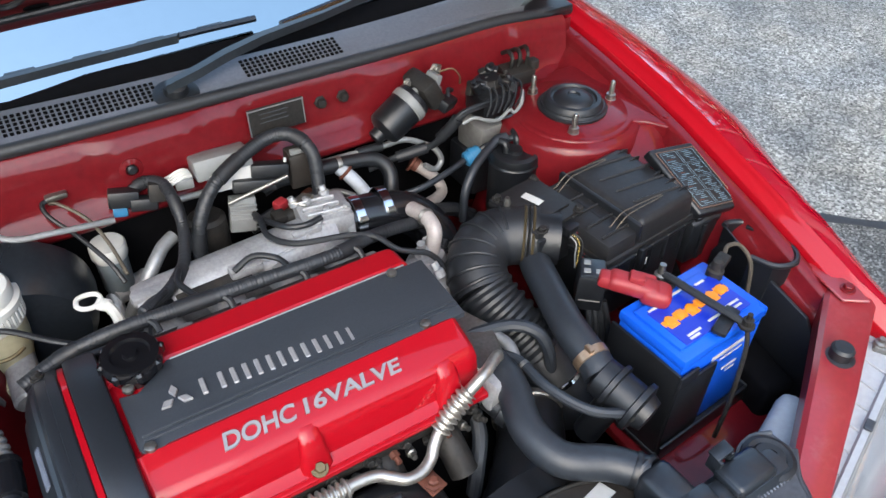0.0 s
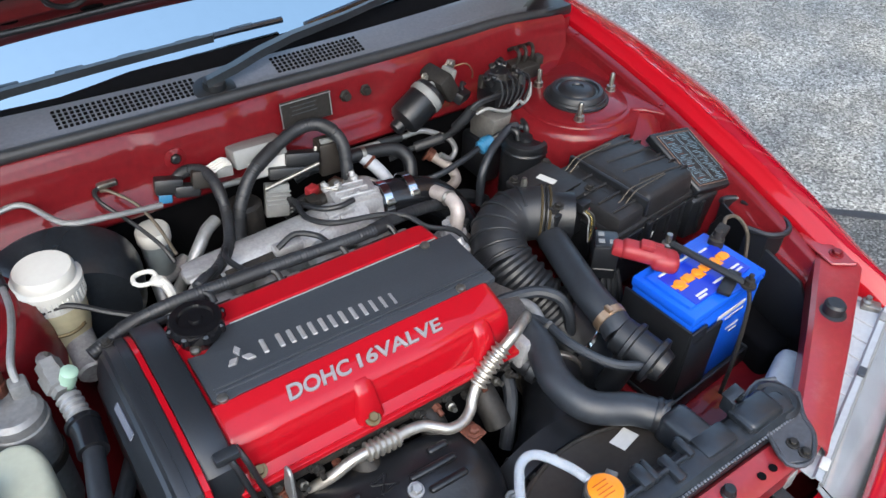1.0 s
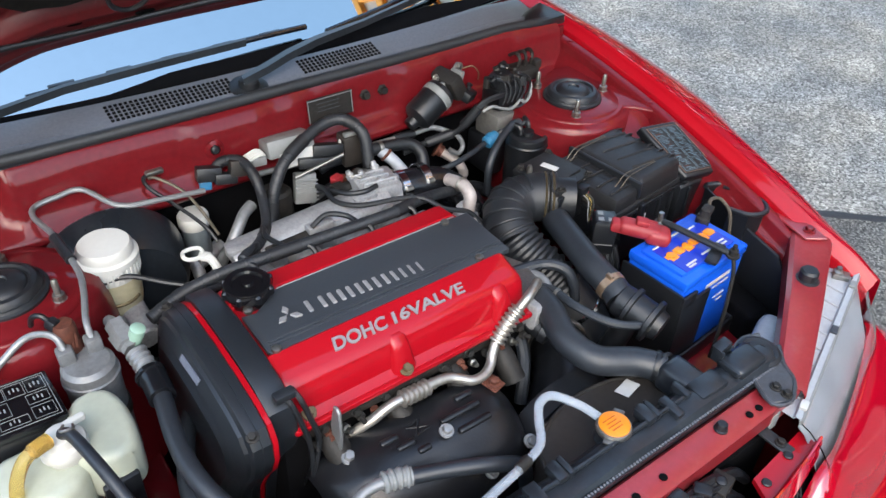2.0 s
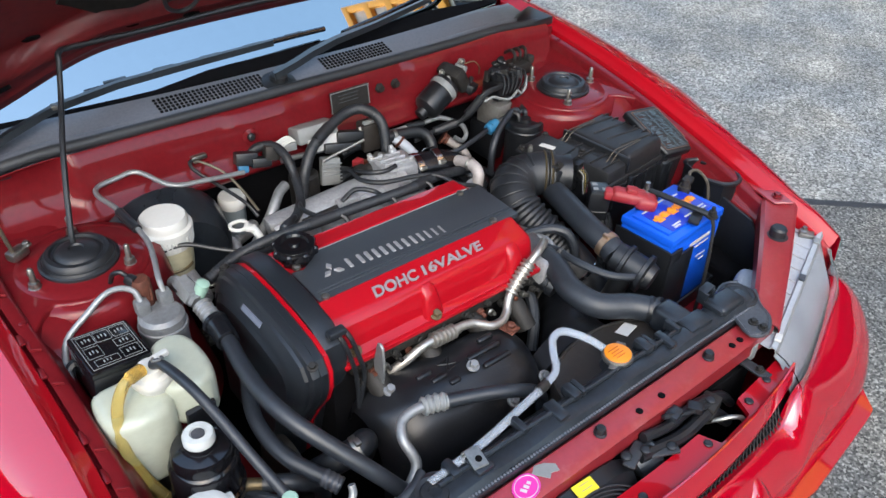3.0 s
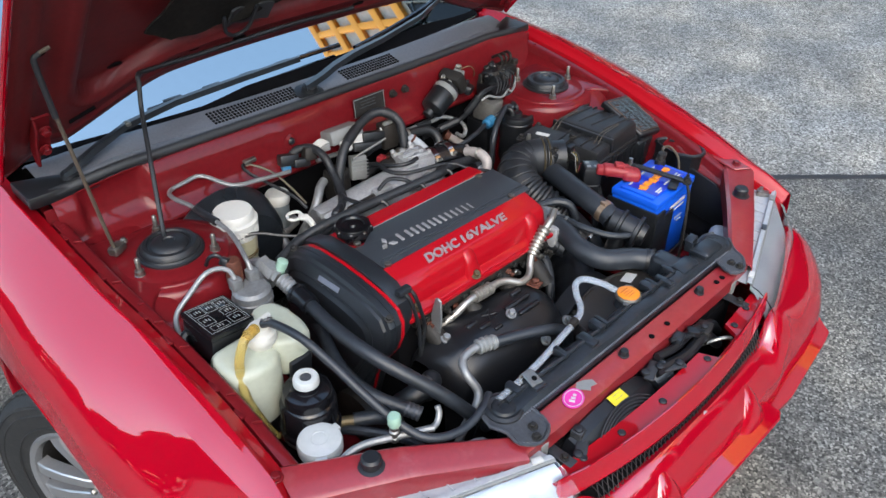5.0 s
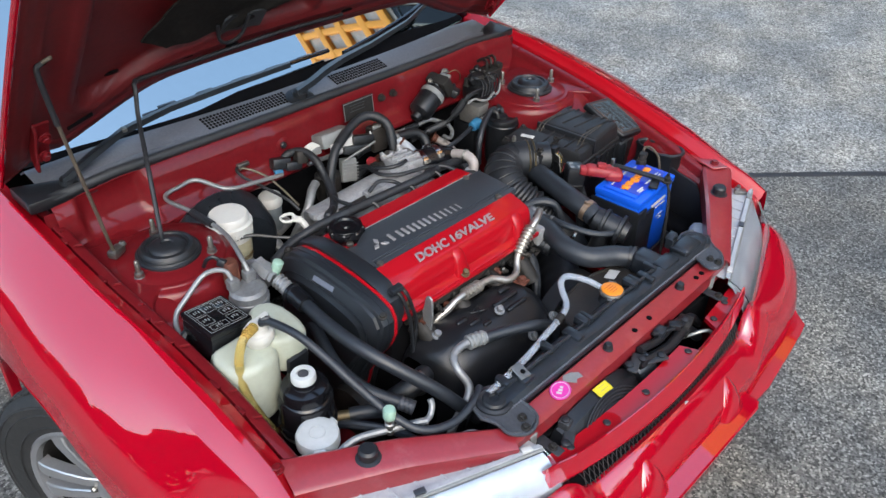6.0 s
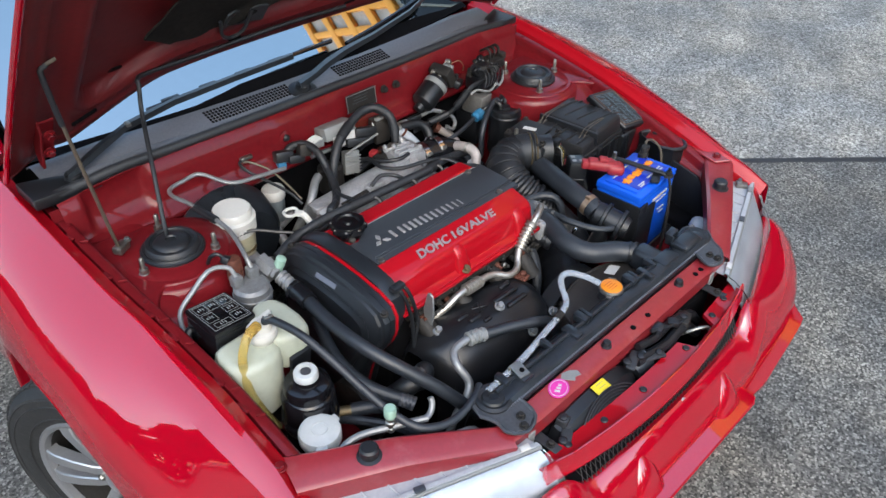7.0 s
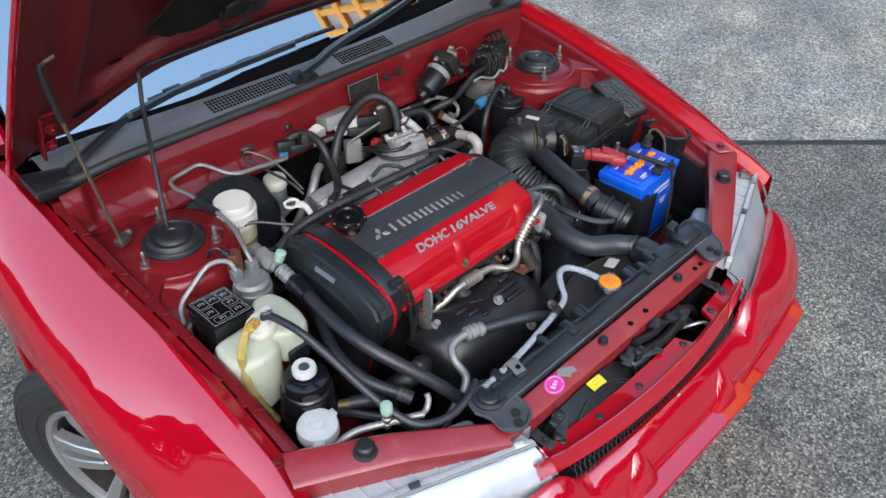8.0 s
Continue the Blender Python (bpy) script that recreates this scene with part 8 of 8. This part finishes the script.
tank_rows = []
for x in frange(-0.345, 0.375, 24):
    h = 0.738 + 0.003 * math.sin(x * 40)
    tank_rows.append([(x, -0.028, 0.690), (x, -0.028, h - 0.012), (x, -0.020, h - 0.003), (x, 0.0, h), (x, 0.018, h - 0.004), (x, 0.026, h - 0.014), (x, 0.026, 0.690)])
part("top_tank", sheet(tank_rows, 0.003), BLACKDUSTY, rad, "dusty black top tank")
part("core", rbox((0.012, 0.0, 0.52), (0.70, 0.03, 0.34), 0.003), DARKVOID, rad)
edge = [rbox((-0.338 + 0.0058 * k, -0.0285, 0.7265), (0.0034, 0.004, 0.007), 0.0009, 1) for k in range(122)]
part("crimp_teeth", join(*edge), COWLGREY, rad, "grey crimped edge")
part("crimp_strip", rbox((0.013, -0.029, 0.722), (0.705, 0.006, 0.012), 0.002), BLACKDUSTY, rad)
for x, w in ((-0.262, 0.03), (-0.105, 0.022), (0.155, 0.016), (0.30, 0.03)):
    part("tank_rib", rbox((x, 0.004, 0.740), (w, 0.040, 0.010), 0.003), BLACKDUSTY, rad)
out = part("outlet", join(rbox((0.229, 0.030, 0.716), (0.050, 0.088, 0.052), 0.012, 3, rot=(4, 0, 6)), rbox((0.236, 0.004, 0.728), (0.062, 0.036, 0.030), 0.006, 2)), BLACKDUSTY, rad, "moulded square outlet elbow")
part("outlet_rim", lathe([(0.026, -0.004), (0.0275, 0), (0.026, 0.004)], aim((0.226, 0.078, 0.716), (0.222, 0.11, 0.716)), 24), BLACKDUSTY, out)
part("carry_hook", join(rbox((0.292, 0.030, 0.745), (0.006, 0.020, 0.026), 0.002), rbox((0.303, 0.034, 0.759), (0.028, 0.018, 0.005), 0.002, rot=(0, -12, 0)), rbox((0.315, 0.032, 0.748), (0.006, 0.018, 0.020), 0.002)), BLACKDUSTY, rad)
part("tank_end", rbox((0.322, 0.004, 0.734), (0.070, 0.046, 0.028), 0.009, 3), BLACKDUSTY, rad)
for x, w in ((-0.300, 0.016), (-0.170, 0.012), (-0.060, 0.018), (-0.045, 0.010), (0.112, 0.020), (0.126, 0.010), (0.190, 0.012)):
    part("clip_block", join(rbox((x, 0.016, 0.740), (w, 0.030, 0.016), 0.003), rbox((x + 0.004, 0.026, 0.733), (w * 0.7, 0.018, 0.022), 0.003)), BLACKDUSTY, rad)
part("tank_ridge", tube([(x, 0.006, 0.7405) for x in frange(-0.33, 0.19, 12)], 0.004, 8, 2), BLACKDUSTY, rad)
part("tank_neck", lathe([(0.026, 0.72), (0.022, 0.735), (0.024, 0.737), (0.024, 0.741)], Matrix.Translation((0.058, 0.026, 0)), 26), BLACKDUSTY, rad)
CAPPRINT = mat("dark_orange_print", (0.50, 0.10, 0.006), 0.5, 0.0, 0.1, 100, 0.0, 9)
rcap = part("radiator_cap", lathe([(0.025, 0.738), (0.026, 0.740), (0.026, 0.744), (0.0245, 0.747), (0.022, 0.7475)], Matrix.Translation((0.058, 0.026, 0)), 36), STEEL, rad, "pressed radiator cap with an orange top")
part("cap_top", lathe([(0.0225, 0.7470), (0.0225, 0.7490), (0.021, 0.7498), (0.003, 0.750)], Matrix.Translation((0.058, 0.026, 0)), 36), ORANGE, rcap)
for a in (30, 210):
    part("cap_ear", rbox((0.058 + 0.027 * math.cos(radians(a)), 0.026 + 0.027 * math.sin(radians(a)), 0.742), (0.014, 0.016, 0.004), 0.0015, rot=(0, 0, a)), STEEL, rcap)
for k in range(4):
    part("print_bar", rbox((0.056, 0.036 - 0.006 * k, 0.7503), (0.024 - 0.005 * (k % 2), 0.0016, 0.0005), 0.0001, 1), CAPPRINT, rcap)
rows = []
for q in frange(0, 1, 28):
    x = -0.045 + 0.300 * q
    reach = 0.030 + 0.098 * math.sqrt(max(0.0, 1 - (2 * q - 1) ** 2))
    rows.append([(x, 0.026 + (reach - 0.026) * v, 0.706 - 0.020 * v - 0.006 * math.sin(v * 3.1)) for v in frange(0, 1, 6)] + [(x, reach + 0.004, 0.676), (x, reach + 0.005, 0.56)])
shroud = part("fan_shroud", sheet(rows, 0.003), BROWNBLACK, rad, "dark brown-black fan shroud", sharp=40)
part("shroud_lip", tube([rows[k][6] for k in range(0, 29, 2)], 0.0035, 8, 4), CAST, shroud)
part("fan_ring", lathe([(0.118, -0.02), (0.122, -0.018), (0.122, 0.02), (0.118, 0.022)], pose(0.105, 0.155, 0.56, 90), 48, True), BLACK, shroud)
part("shroud_label", rbox((0.170, 0.092, 0.6905), (0.036, 0.025, 0.001), 0.0003, 1, rot=(-12, 0, 12)), WHITELAB, shroud)
part("second_shroud", sheet([[(x, y, z) for y, z in ((0.028, 0.700), (0.05, 0.69), (0.07, 0.60), (0.075, 0.45))] for x in frange(-0.34, -0.08, 10)], 0.003), BLACK, rad)
cr = hose("clear_tube", [(0.054, 0.048, 0.742), (0.036, 0.075, 0.756), (0.010, 0.104, 0.765), (-0.012, 0.106, 0.762), (-0.027, 0.090, 0.752), (-0.046, 0.064, 0.741), (-0.083, 0.053, 0.737), (-0.145, 0.042, 0.737), (-0.209, 0.030, 0.738), (-0.270, 0.022, 0.740), (-0.335, 0.020, 0.735)], 0.0066, CLEARTUBE, "cloudy clear overflow tube along the radiator", segs=12)
part("joiner", rod((-0.075, 0.055, 0.737), (-0.096, 0.051, 0.737), 0.0085, 12), CAST, cr)
tb = thing("steel_tab", (-0.277, 0.002, 0.742), "small steel bracket tab with a hole on the radiator", "bracket")
part("tab", rbox((-0.264, 0.006, 0.750), (0.024, 0.032, 0.003), 0.001, 1, rot=(12, 0, -8)), STEEL, tb)
part("hole", lathe([(0.005, 0), (0.005, 0.0012), (0.004, 0.0014)], pose(-0.263, 0.002, 0.7510, 12), 14), DARKVOID, tb)
part("stand", rbox((-0.267, 0.022, 0.744), (0.022, 0.004, 0.018), 0.001, 1), STEEL, tb)
for s, dx in ((-1, 0.030), (1, 0.0)):
    mb = thing("radiator_mount", (s * 0.365 + dx, 0.0, 0.715), "dark metal radiator bracket with a round rubber bush", "bracket", "radiator brackets")
    poly = [(s * 0.405, 0.030), (s * 0.375, 0.040), (s * 0.340, 0.030), (s * 0.332, 0.0), (s * 0.322, -0.035), (s * 0.318, -0.085), (s * 0.352, -0.102), (s * 0.385, -0.075), (s * 0.392, -0.040), (s * 0.412, -0.005)]
    poly = [(a + dx + 0.26 * min(0.0, b), b * (0.84 if b < 0 else 1.0)) for a, b in poly]
    part("plate", prism(poly if s > 0 else poly[::-1], 0.722, 0.728, "z", 0.002, 1), BRACKETGREY, mb)
    part("bush", lathe([(0.034, 0.727), (0.034, 0.732), (0.028, 0.735), (0.022, 0.733), (0.019, 0.737), (0.010, 0.738), (0.009, 0.734), (0.004, 0.734)], Matrix.Translation((s * 0.368 + dx, 0.004, 0)), 32), RUBBER, mb)
    for x, y in ((0.345, -0.066), (0.352, -0.088)):
        bolt((s * x + dx + 0.26 * y, y * 0.84, 0.728), mb, BOLT_DARK)
    part("rim", tube([(p[0], p[1], 0.727) for p in poly], 0.0035, 6, 3), BRACKETGREY, mb)
ph = hose("pressure_hose", [(-0.228, 0.145, 0.713), (-0.157, 0.116, 0.713), (-0.095, 0.090, 0.705), (-0.05, 0.085, 0.67), (-0.03, 0.09, 0.60)], 0.0115, HOSEGREY, "black cooling hose with a white crimped end", segs=12)
part("crimp", tube([(-0.248, 0.150, 0.715), (-0.228, 0.146, 0.714), (-0.208, 0.138, 0.713)], 0.013, 14, 8, 0.0025, 0.010), GREYPL, ph)
part("pipe", tube([(-0.240, 0.148, 0.715), (-0.262, 0.152, 0.715), (-0.288, 0.148, 0.710), (-0.302, 0.126, 0.700), (-0.298, 0.098, 0.672), (-0.318, 0.086, 0.650), (-0.345, 0.088, 0.615), (-0.36, 0.09, 0.57)], 0.0085, 12), ALUPIPE, ph)
cd = thing("condenser", (0.0, -0.075, 0.35), "black condenser fan and core behind the bumper", "condenser")
part("core", rbox((0.0, -0.066, 0.50), (0.66, 0.02, 0.30), 0.003), DARKVOID, cd)
for k in range(15):
    r = 0.118 - 0.0065 * k
    part("guard_wire", tube([(-0.145 + r * math.cos(q), -0.172 + r * 0.55 * math.sin(q), 0.588 + r * 0.835 * math.sin(q)) for q in frange(0.45, 2.7, 12)], 0.0014, 6, 3), COWLDARK, cd)
part("fan_cowl", loft([[(x, -0.078, 0.60), (x, -0.078, z), (x, -0.083, z + 0.005), (x, -0.106, z + 0.001), (x, -0.112, z - 0.006), (x, -0.148, z - 0.062), (x, -0.148, 0.58)] for x, z in ((-0.272, 0.640), (-0.262, 0.660), (-0.235, 0.674), (-0.19, 0.680), (-0.10, 0.681), (-0.06, 0.672), (-0.035, 0.655))]), BLACK, cd, "black fan cowl", sharp=30)
part("yellow_tag", rbox((-0.138, -0.0955, 0.6872), (0.038, 0.022, 0.0015), 0.0004, 1, rot=(10, 0, -3)), YELLOWLAB, cd, "yellow warning label")
for k in range(2):
    part("print_bar", rbox((-0.136, -0.090 - 0.008 * k, 0.6888 - 0.0014 * k), (0.020, 0.0010, 0.0005), 0.0001, 1, rot=(9, 0, -3)), GREYPL, cd)
part("line", tube([(0.0, -0.088, 0.690), (0.06, -0.094, 0.682), (0.13, -0.090, 0.678), (0.20, -0.094, 0.660), (0.24, -0.10, 0.62)], 0.0085, 10), BLACK, cd)
part("line", tube([(-0.02, -0.10, 0.672), (0.07, -0.112, 0.664), (0.15, -0.108, 0.662), (0.20, -0.12, 0.62)], 0.0115, 10), BLACK, cd)
part("line", tube([(0.05, -0.085, 0.70), (0.10, -0.10, 0.69), (0.16, -0.105, 0.672), (0.19, -0.10, 0.64)], 0.004, 8), RUBBER, cd)
part("motor", lathe([(0.020, 0), (0.028, 0.004), (0.028, 0.045), (0.020, 0.05)], aim((-0.02, -0.090, 0.640), (0.05, -0.10, 0.668)), 20), BLACKDUSTY, cd)
for c, z, r, mt in (((-0.03, -0.098, 0.682), (0.055, 0.020, 0.006), 20, COWLDARK), ((0.02, -0.118, 0.672), (0.05, 0.016, 0.006), -25, COWLDARK), ((0.075, -0.088, 0.692), (0.028, 0.022, 0.016), 10, BLACKDUSTY), ((0.118, -0.098, 0.688), (0.020, 0.026, 0.014), 35, BLACK), ((0.16, -0.10, 0.664), (0.04, 0.03, 0.03), 15, CAST), ((-0.262, -0.112, 0.664), (0.05, 0.022, 0.006), 30, COWLDARK), ((-0.245, -0.090, 0.672), (0.022, 0.022, 0.020), 10, COWLDARK)):
    part("bracket", rbox(c, z, 0.003, rot=(0, 0, r)), mt, cd)
for x, y, z in ((-0.245, -0.090, 0.682), (-0.045, -0.094, 0.685), (0.034, -0.120, 0.675), (-0.278, -0.116, 0.667), (0.16, -0.10, 0.679), (-0.012, -0.104, 0.685)):
    part("grommet", lathe([(0.0075, -0.004), (0.0085, 0), (0.0085, 0.003), (0.0055, 0.005), (0.003, 0.005)], Matrix.Translation((x, y, z)), 16), RUBBER, cd)
part("hook", tube([(0.145, -0.110, 0.645), (0.158, -0.128, 0.660), (0.172, -0.138, 0.664), (0.186, -0.146, 0.661), (0.190, -0.152, 0.655)], 0.0042, 8), STEEL, cd)
for x in (-0.30, 0.30):
    part("stay", join(rbox((x, -0.098, 0.664), (0.022, 0.055, 0.005), 0.002), rbox((x, -0.122, 0.635), (0.022, 0.006, 0.06), 0.002)), COWLDARK, cd)
    bolt((x, -0.105, 0.667), cd, BOLT_DARK)

# stickers on the front bar
sk = thing("round_sticker", (-0.222, -0.056, 0.715), "pink oval sticker on the red front bar", "sticker")
SK = pose(-0.222, -0.056, 0.7150, 0, 0, 20)
part("disc", turned(lathe([(0.0245, 0.0), (0.0245, 0.0012), (0.003, 0.0013)], Matrix.Diagonal((1.0, 0.78, 1, 1)), 36), SK), PINKLAB, sk)
part("ring", turned(tube([(0.0205 * math.cos(a), 0.0158 * math.sin(a), 0.0014) for a in frange(0, 2 * math.pi, 20)], 0.0007, 6, 3), SK), WHITELAB, sk)
for k in range(3):
    part("print_bar", turned(rbox((-0.008 + 0.008 * k, 0.0, 0.0016), (0.005, 0.010 - 0.002 * k, 0.0006), 0.0001, 1, rot=(0, 0, 12)), SK), WHITELAB, sk)
sk2 = thing("torn_sticker", (-0.178, -0.050, 0.715), "torn grey remnant of a sticker", "sticker")
part("paper", prism([(-0.200, -0.045), (-0.188, -0.036), (-0.172, -0.042), (-0.160, -0.052), (-0.163, -0.064), (-0.176, -0.060), (-0.184, -0.066), (-0.192, -0.056)], 0.7145, 0.7158, "z"), GREYPL, sk2)


# ---- unseen surroundings, set up for the paint and glass to mirror ----
bld = thing("building", (9.5, 2.3, 0), "tall narrow stair tower with orange steel framing", "building")
part("wall", rbox((11.5, 2.28, 6.8), (4.9, 1.96, 13.6), 0.05), CONCRETE, bld)
for y in (1.40, 2.02, 2.64, 3.22):
    part("column", rbox((8.96, y, 10.9), (0.22, 0.20, 5.2), 0.03), ORANGESTEEL, bld)
for z in (8.5, 9.6, 10.8, 12.0, 13.3):
    part("beam", rbox((8.94, 2.30, z), (0.22, 2.0, 0.34), 0.03), ORANGESTEEL, bld)
for y in (1.71, 2.33, 2.93):
    for z in (9.05, 10.2, 11.4, 12.65):
        part("panel", rbox((9.04, y, z), (0.06, 0.42, 0.70), 0.01), CONCRETE, bld)
part("glazing", rbox((9.02, 2.3, 4.1), (0.06, 1.9, 8.0), 0.02), GLOSSBLACK, bld)
for k in range(4):
    part("mullion", rbox((8.96, 1.5 + 0.55 * k, 4.1), (0.06, 0.05, 8.0), 0.01), GREYPL, bld)


annex = thing("building", (9.5, -6.0, 0), "lower wing of the building with orange painted framing", "building")
part("wall", rbox((11.5, -6.2, 5.1), (4.9, 15.0, 10.2), 0.05), CONCRETE, annex)
part("glazing", rbox((9.02, -6.2, 5.1), (0.06, 14.8, 10.0), 0.02), GLOSSBLACK, annex)
for k in range(4):
    part("column", rbox((8.85, -13.2 + 4.7 * k, 5.2), (0.30, 0.60, 10.4), 0.03), GREYPL, annex)
for z, h in ((9.5, 1.5), (7.0, 0.5)):
    part("fascia", rbox((8.80, -6.2, z), (0.28, 15.0, h), 0.03), ORANGESTEEL, annex)
part("upper_wall", rbox((11.5, -8.6, 12.7), (4.9, 10.2, 4.9), 0.05), CONCRETE, annex)
part("upper_glazing", rbox((9.02, -8.6, 12.7), (0.06, 10.0, 4.6), 0.02), GLOSSBLACK, annex)
for z, h in ((12.2, 0.9), (14.9, 0.5)):
    part("fascia", rbox((8.80, -8.6, z), (0.28, 10.2, h), 0.03), ORANGESTEEL, annex)


def tree(x, y, h, seed):
    rng = random.Random(seed)
    t = thing("tree", (x, y, 0), "tall leafy tree at the edge of the car park", "tree", "car park trees")
    part("trunk", tube([(x, y, 0), (x + 0.1, y, h * 0.25), (x - 0.1, y + 0.1, h * 0.5), (x, y, h * 0.8)], 0.16, 8, 4), CAST, t)
    bm = bmesh.new()
    for k in range(1500):
        a, e, r = rng.uniform(0, 6.283), rng.uniform(-1, 1), rng.random() ** 0.4
        c = Vector((x + math.cos(a) * math.sqrt(1 - e * e) * r * h * 0.30, y + math.sin(a) * math.sqrt(1 - e * e) * r * h * 0.30, h * 0.62 + e * r * h * 0.40 + rng.uniform(-0.2, 0.2)))
        s = rng.uniform(0.25, 0.55)
        u = Vector((rng.uniform(-1, 1), rng.uniform(-1, 1), rng.uniform(-1, 1))).normalized()
        w = u.orthogonal().normalized()
        v4 = [bm.verts.new(c + s * (u * p + w * q)) for p, q in ((-1, 0), (0, -0.6), (1, 0), (0, 0.6))]
        bm.faces.new(v4)
    part("crown", bm, LEAFDARK, t, sharp=180)


def tree_belt(line, h, seed):
    """Unseen woods added along a line to darken reflections: many leaf clumps over a dark understorey, with an uneven
    top.
    """
    rng = random.Random(seed)
    bm = bmesh.new()
    (x0, y0), (x1, y1) = line
    for k in range(5200):
        f = rng.random()
        top = h * (0.80 + 0.14 * math.sin(f * 23 + seed) + 0.10 * math.sin(f * 61 + 2 * seed))
        c = Vector((x0 + (x1 - x0) * f + rng.uniform(-1.6, 1.6), y0 + (y1 - y0) * f + rng.uniform(-1.6, 1.6), top * rng.random() ** 0.8))
        u = Vector((rng.uniform(-1, 1), rng.uniform(-1, 1), rng.uniform(-1, 1))).normalized()
        w = u.orthogonal().normalized()
        size = rng.uniform(0.3, 0.75)
        bm.faces.new([bm.verts.new(c + size * (u * p + w * q)) for p, q in ((-1, 0), (0, -0.6), (1, 0), (0, 0.6))])
    return tagged(part("woods", bm, LEAFDARK, sharp=180), "unseen dark green woods added to darken mirrored horizons", "woods", kind="stuff")


# Added belts out of view; they keep bright horizon sky out of the paint.
tree_belt(((-22, -26), (-22, 30)), 7.5, 3)
tree_belt(((-22, -26), (22, -26)), 8.0, 5)
tree_belt(((25, 3.5), (25, 30)), 12.5, 8)
tree_belt(((-22, 32), (26, 34)), 6.0, 9)
for k, (x, y, h) in enumerate(((-15, -7, 6.0), (-17, -1.5, 6.5), (-16, 3.5, 5.2), (-18, 9, 6.5), (-15, 15, 6.0), (-8, 21, 6.5), (-16, -13, 6.5), (-10, -18, 6.5), (-3, -20, 8.5), (4, -19, 7.5), (11, -16, 8.0), (16, -9, 6.5))):
    tree(x, y, h, 30 + k)
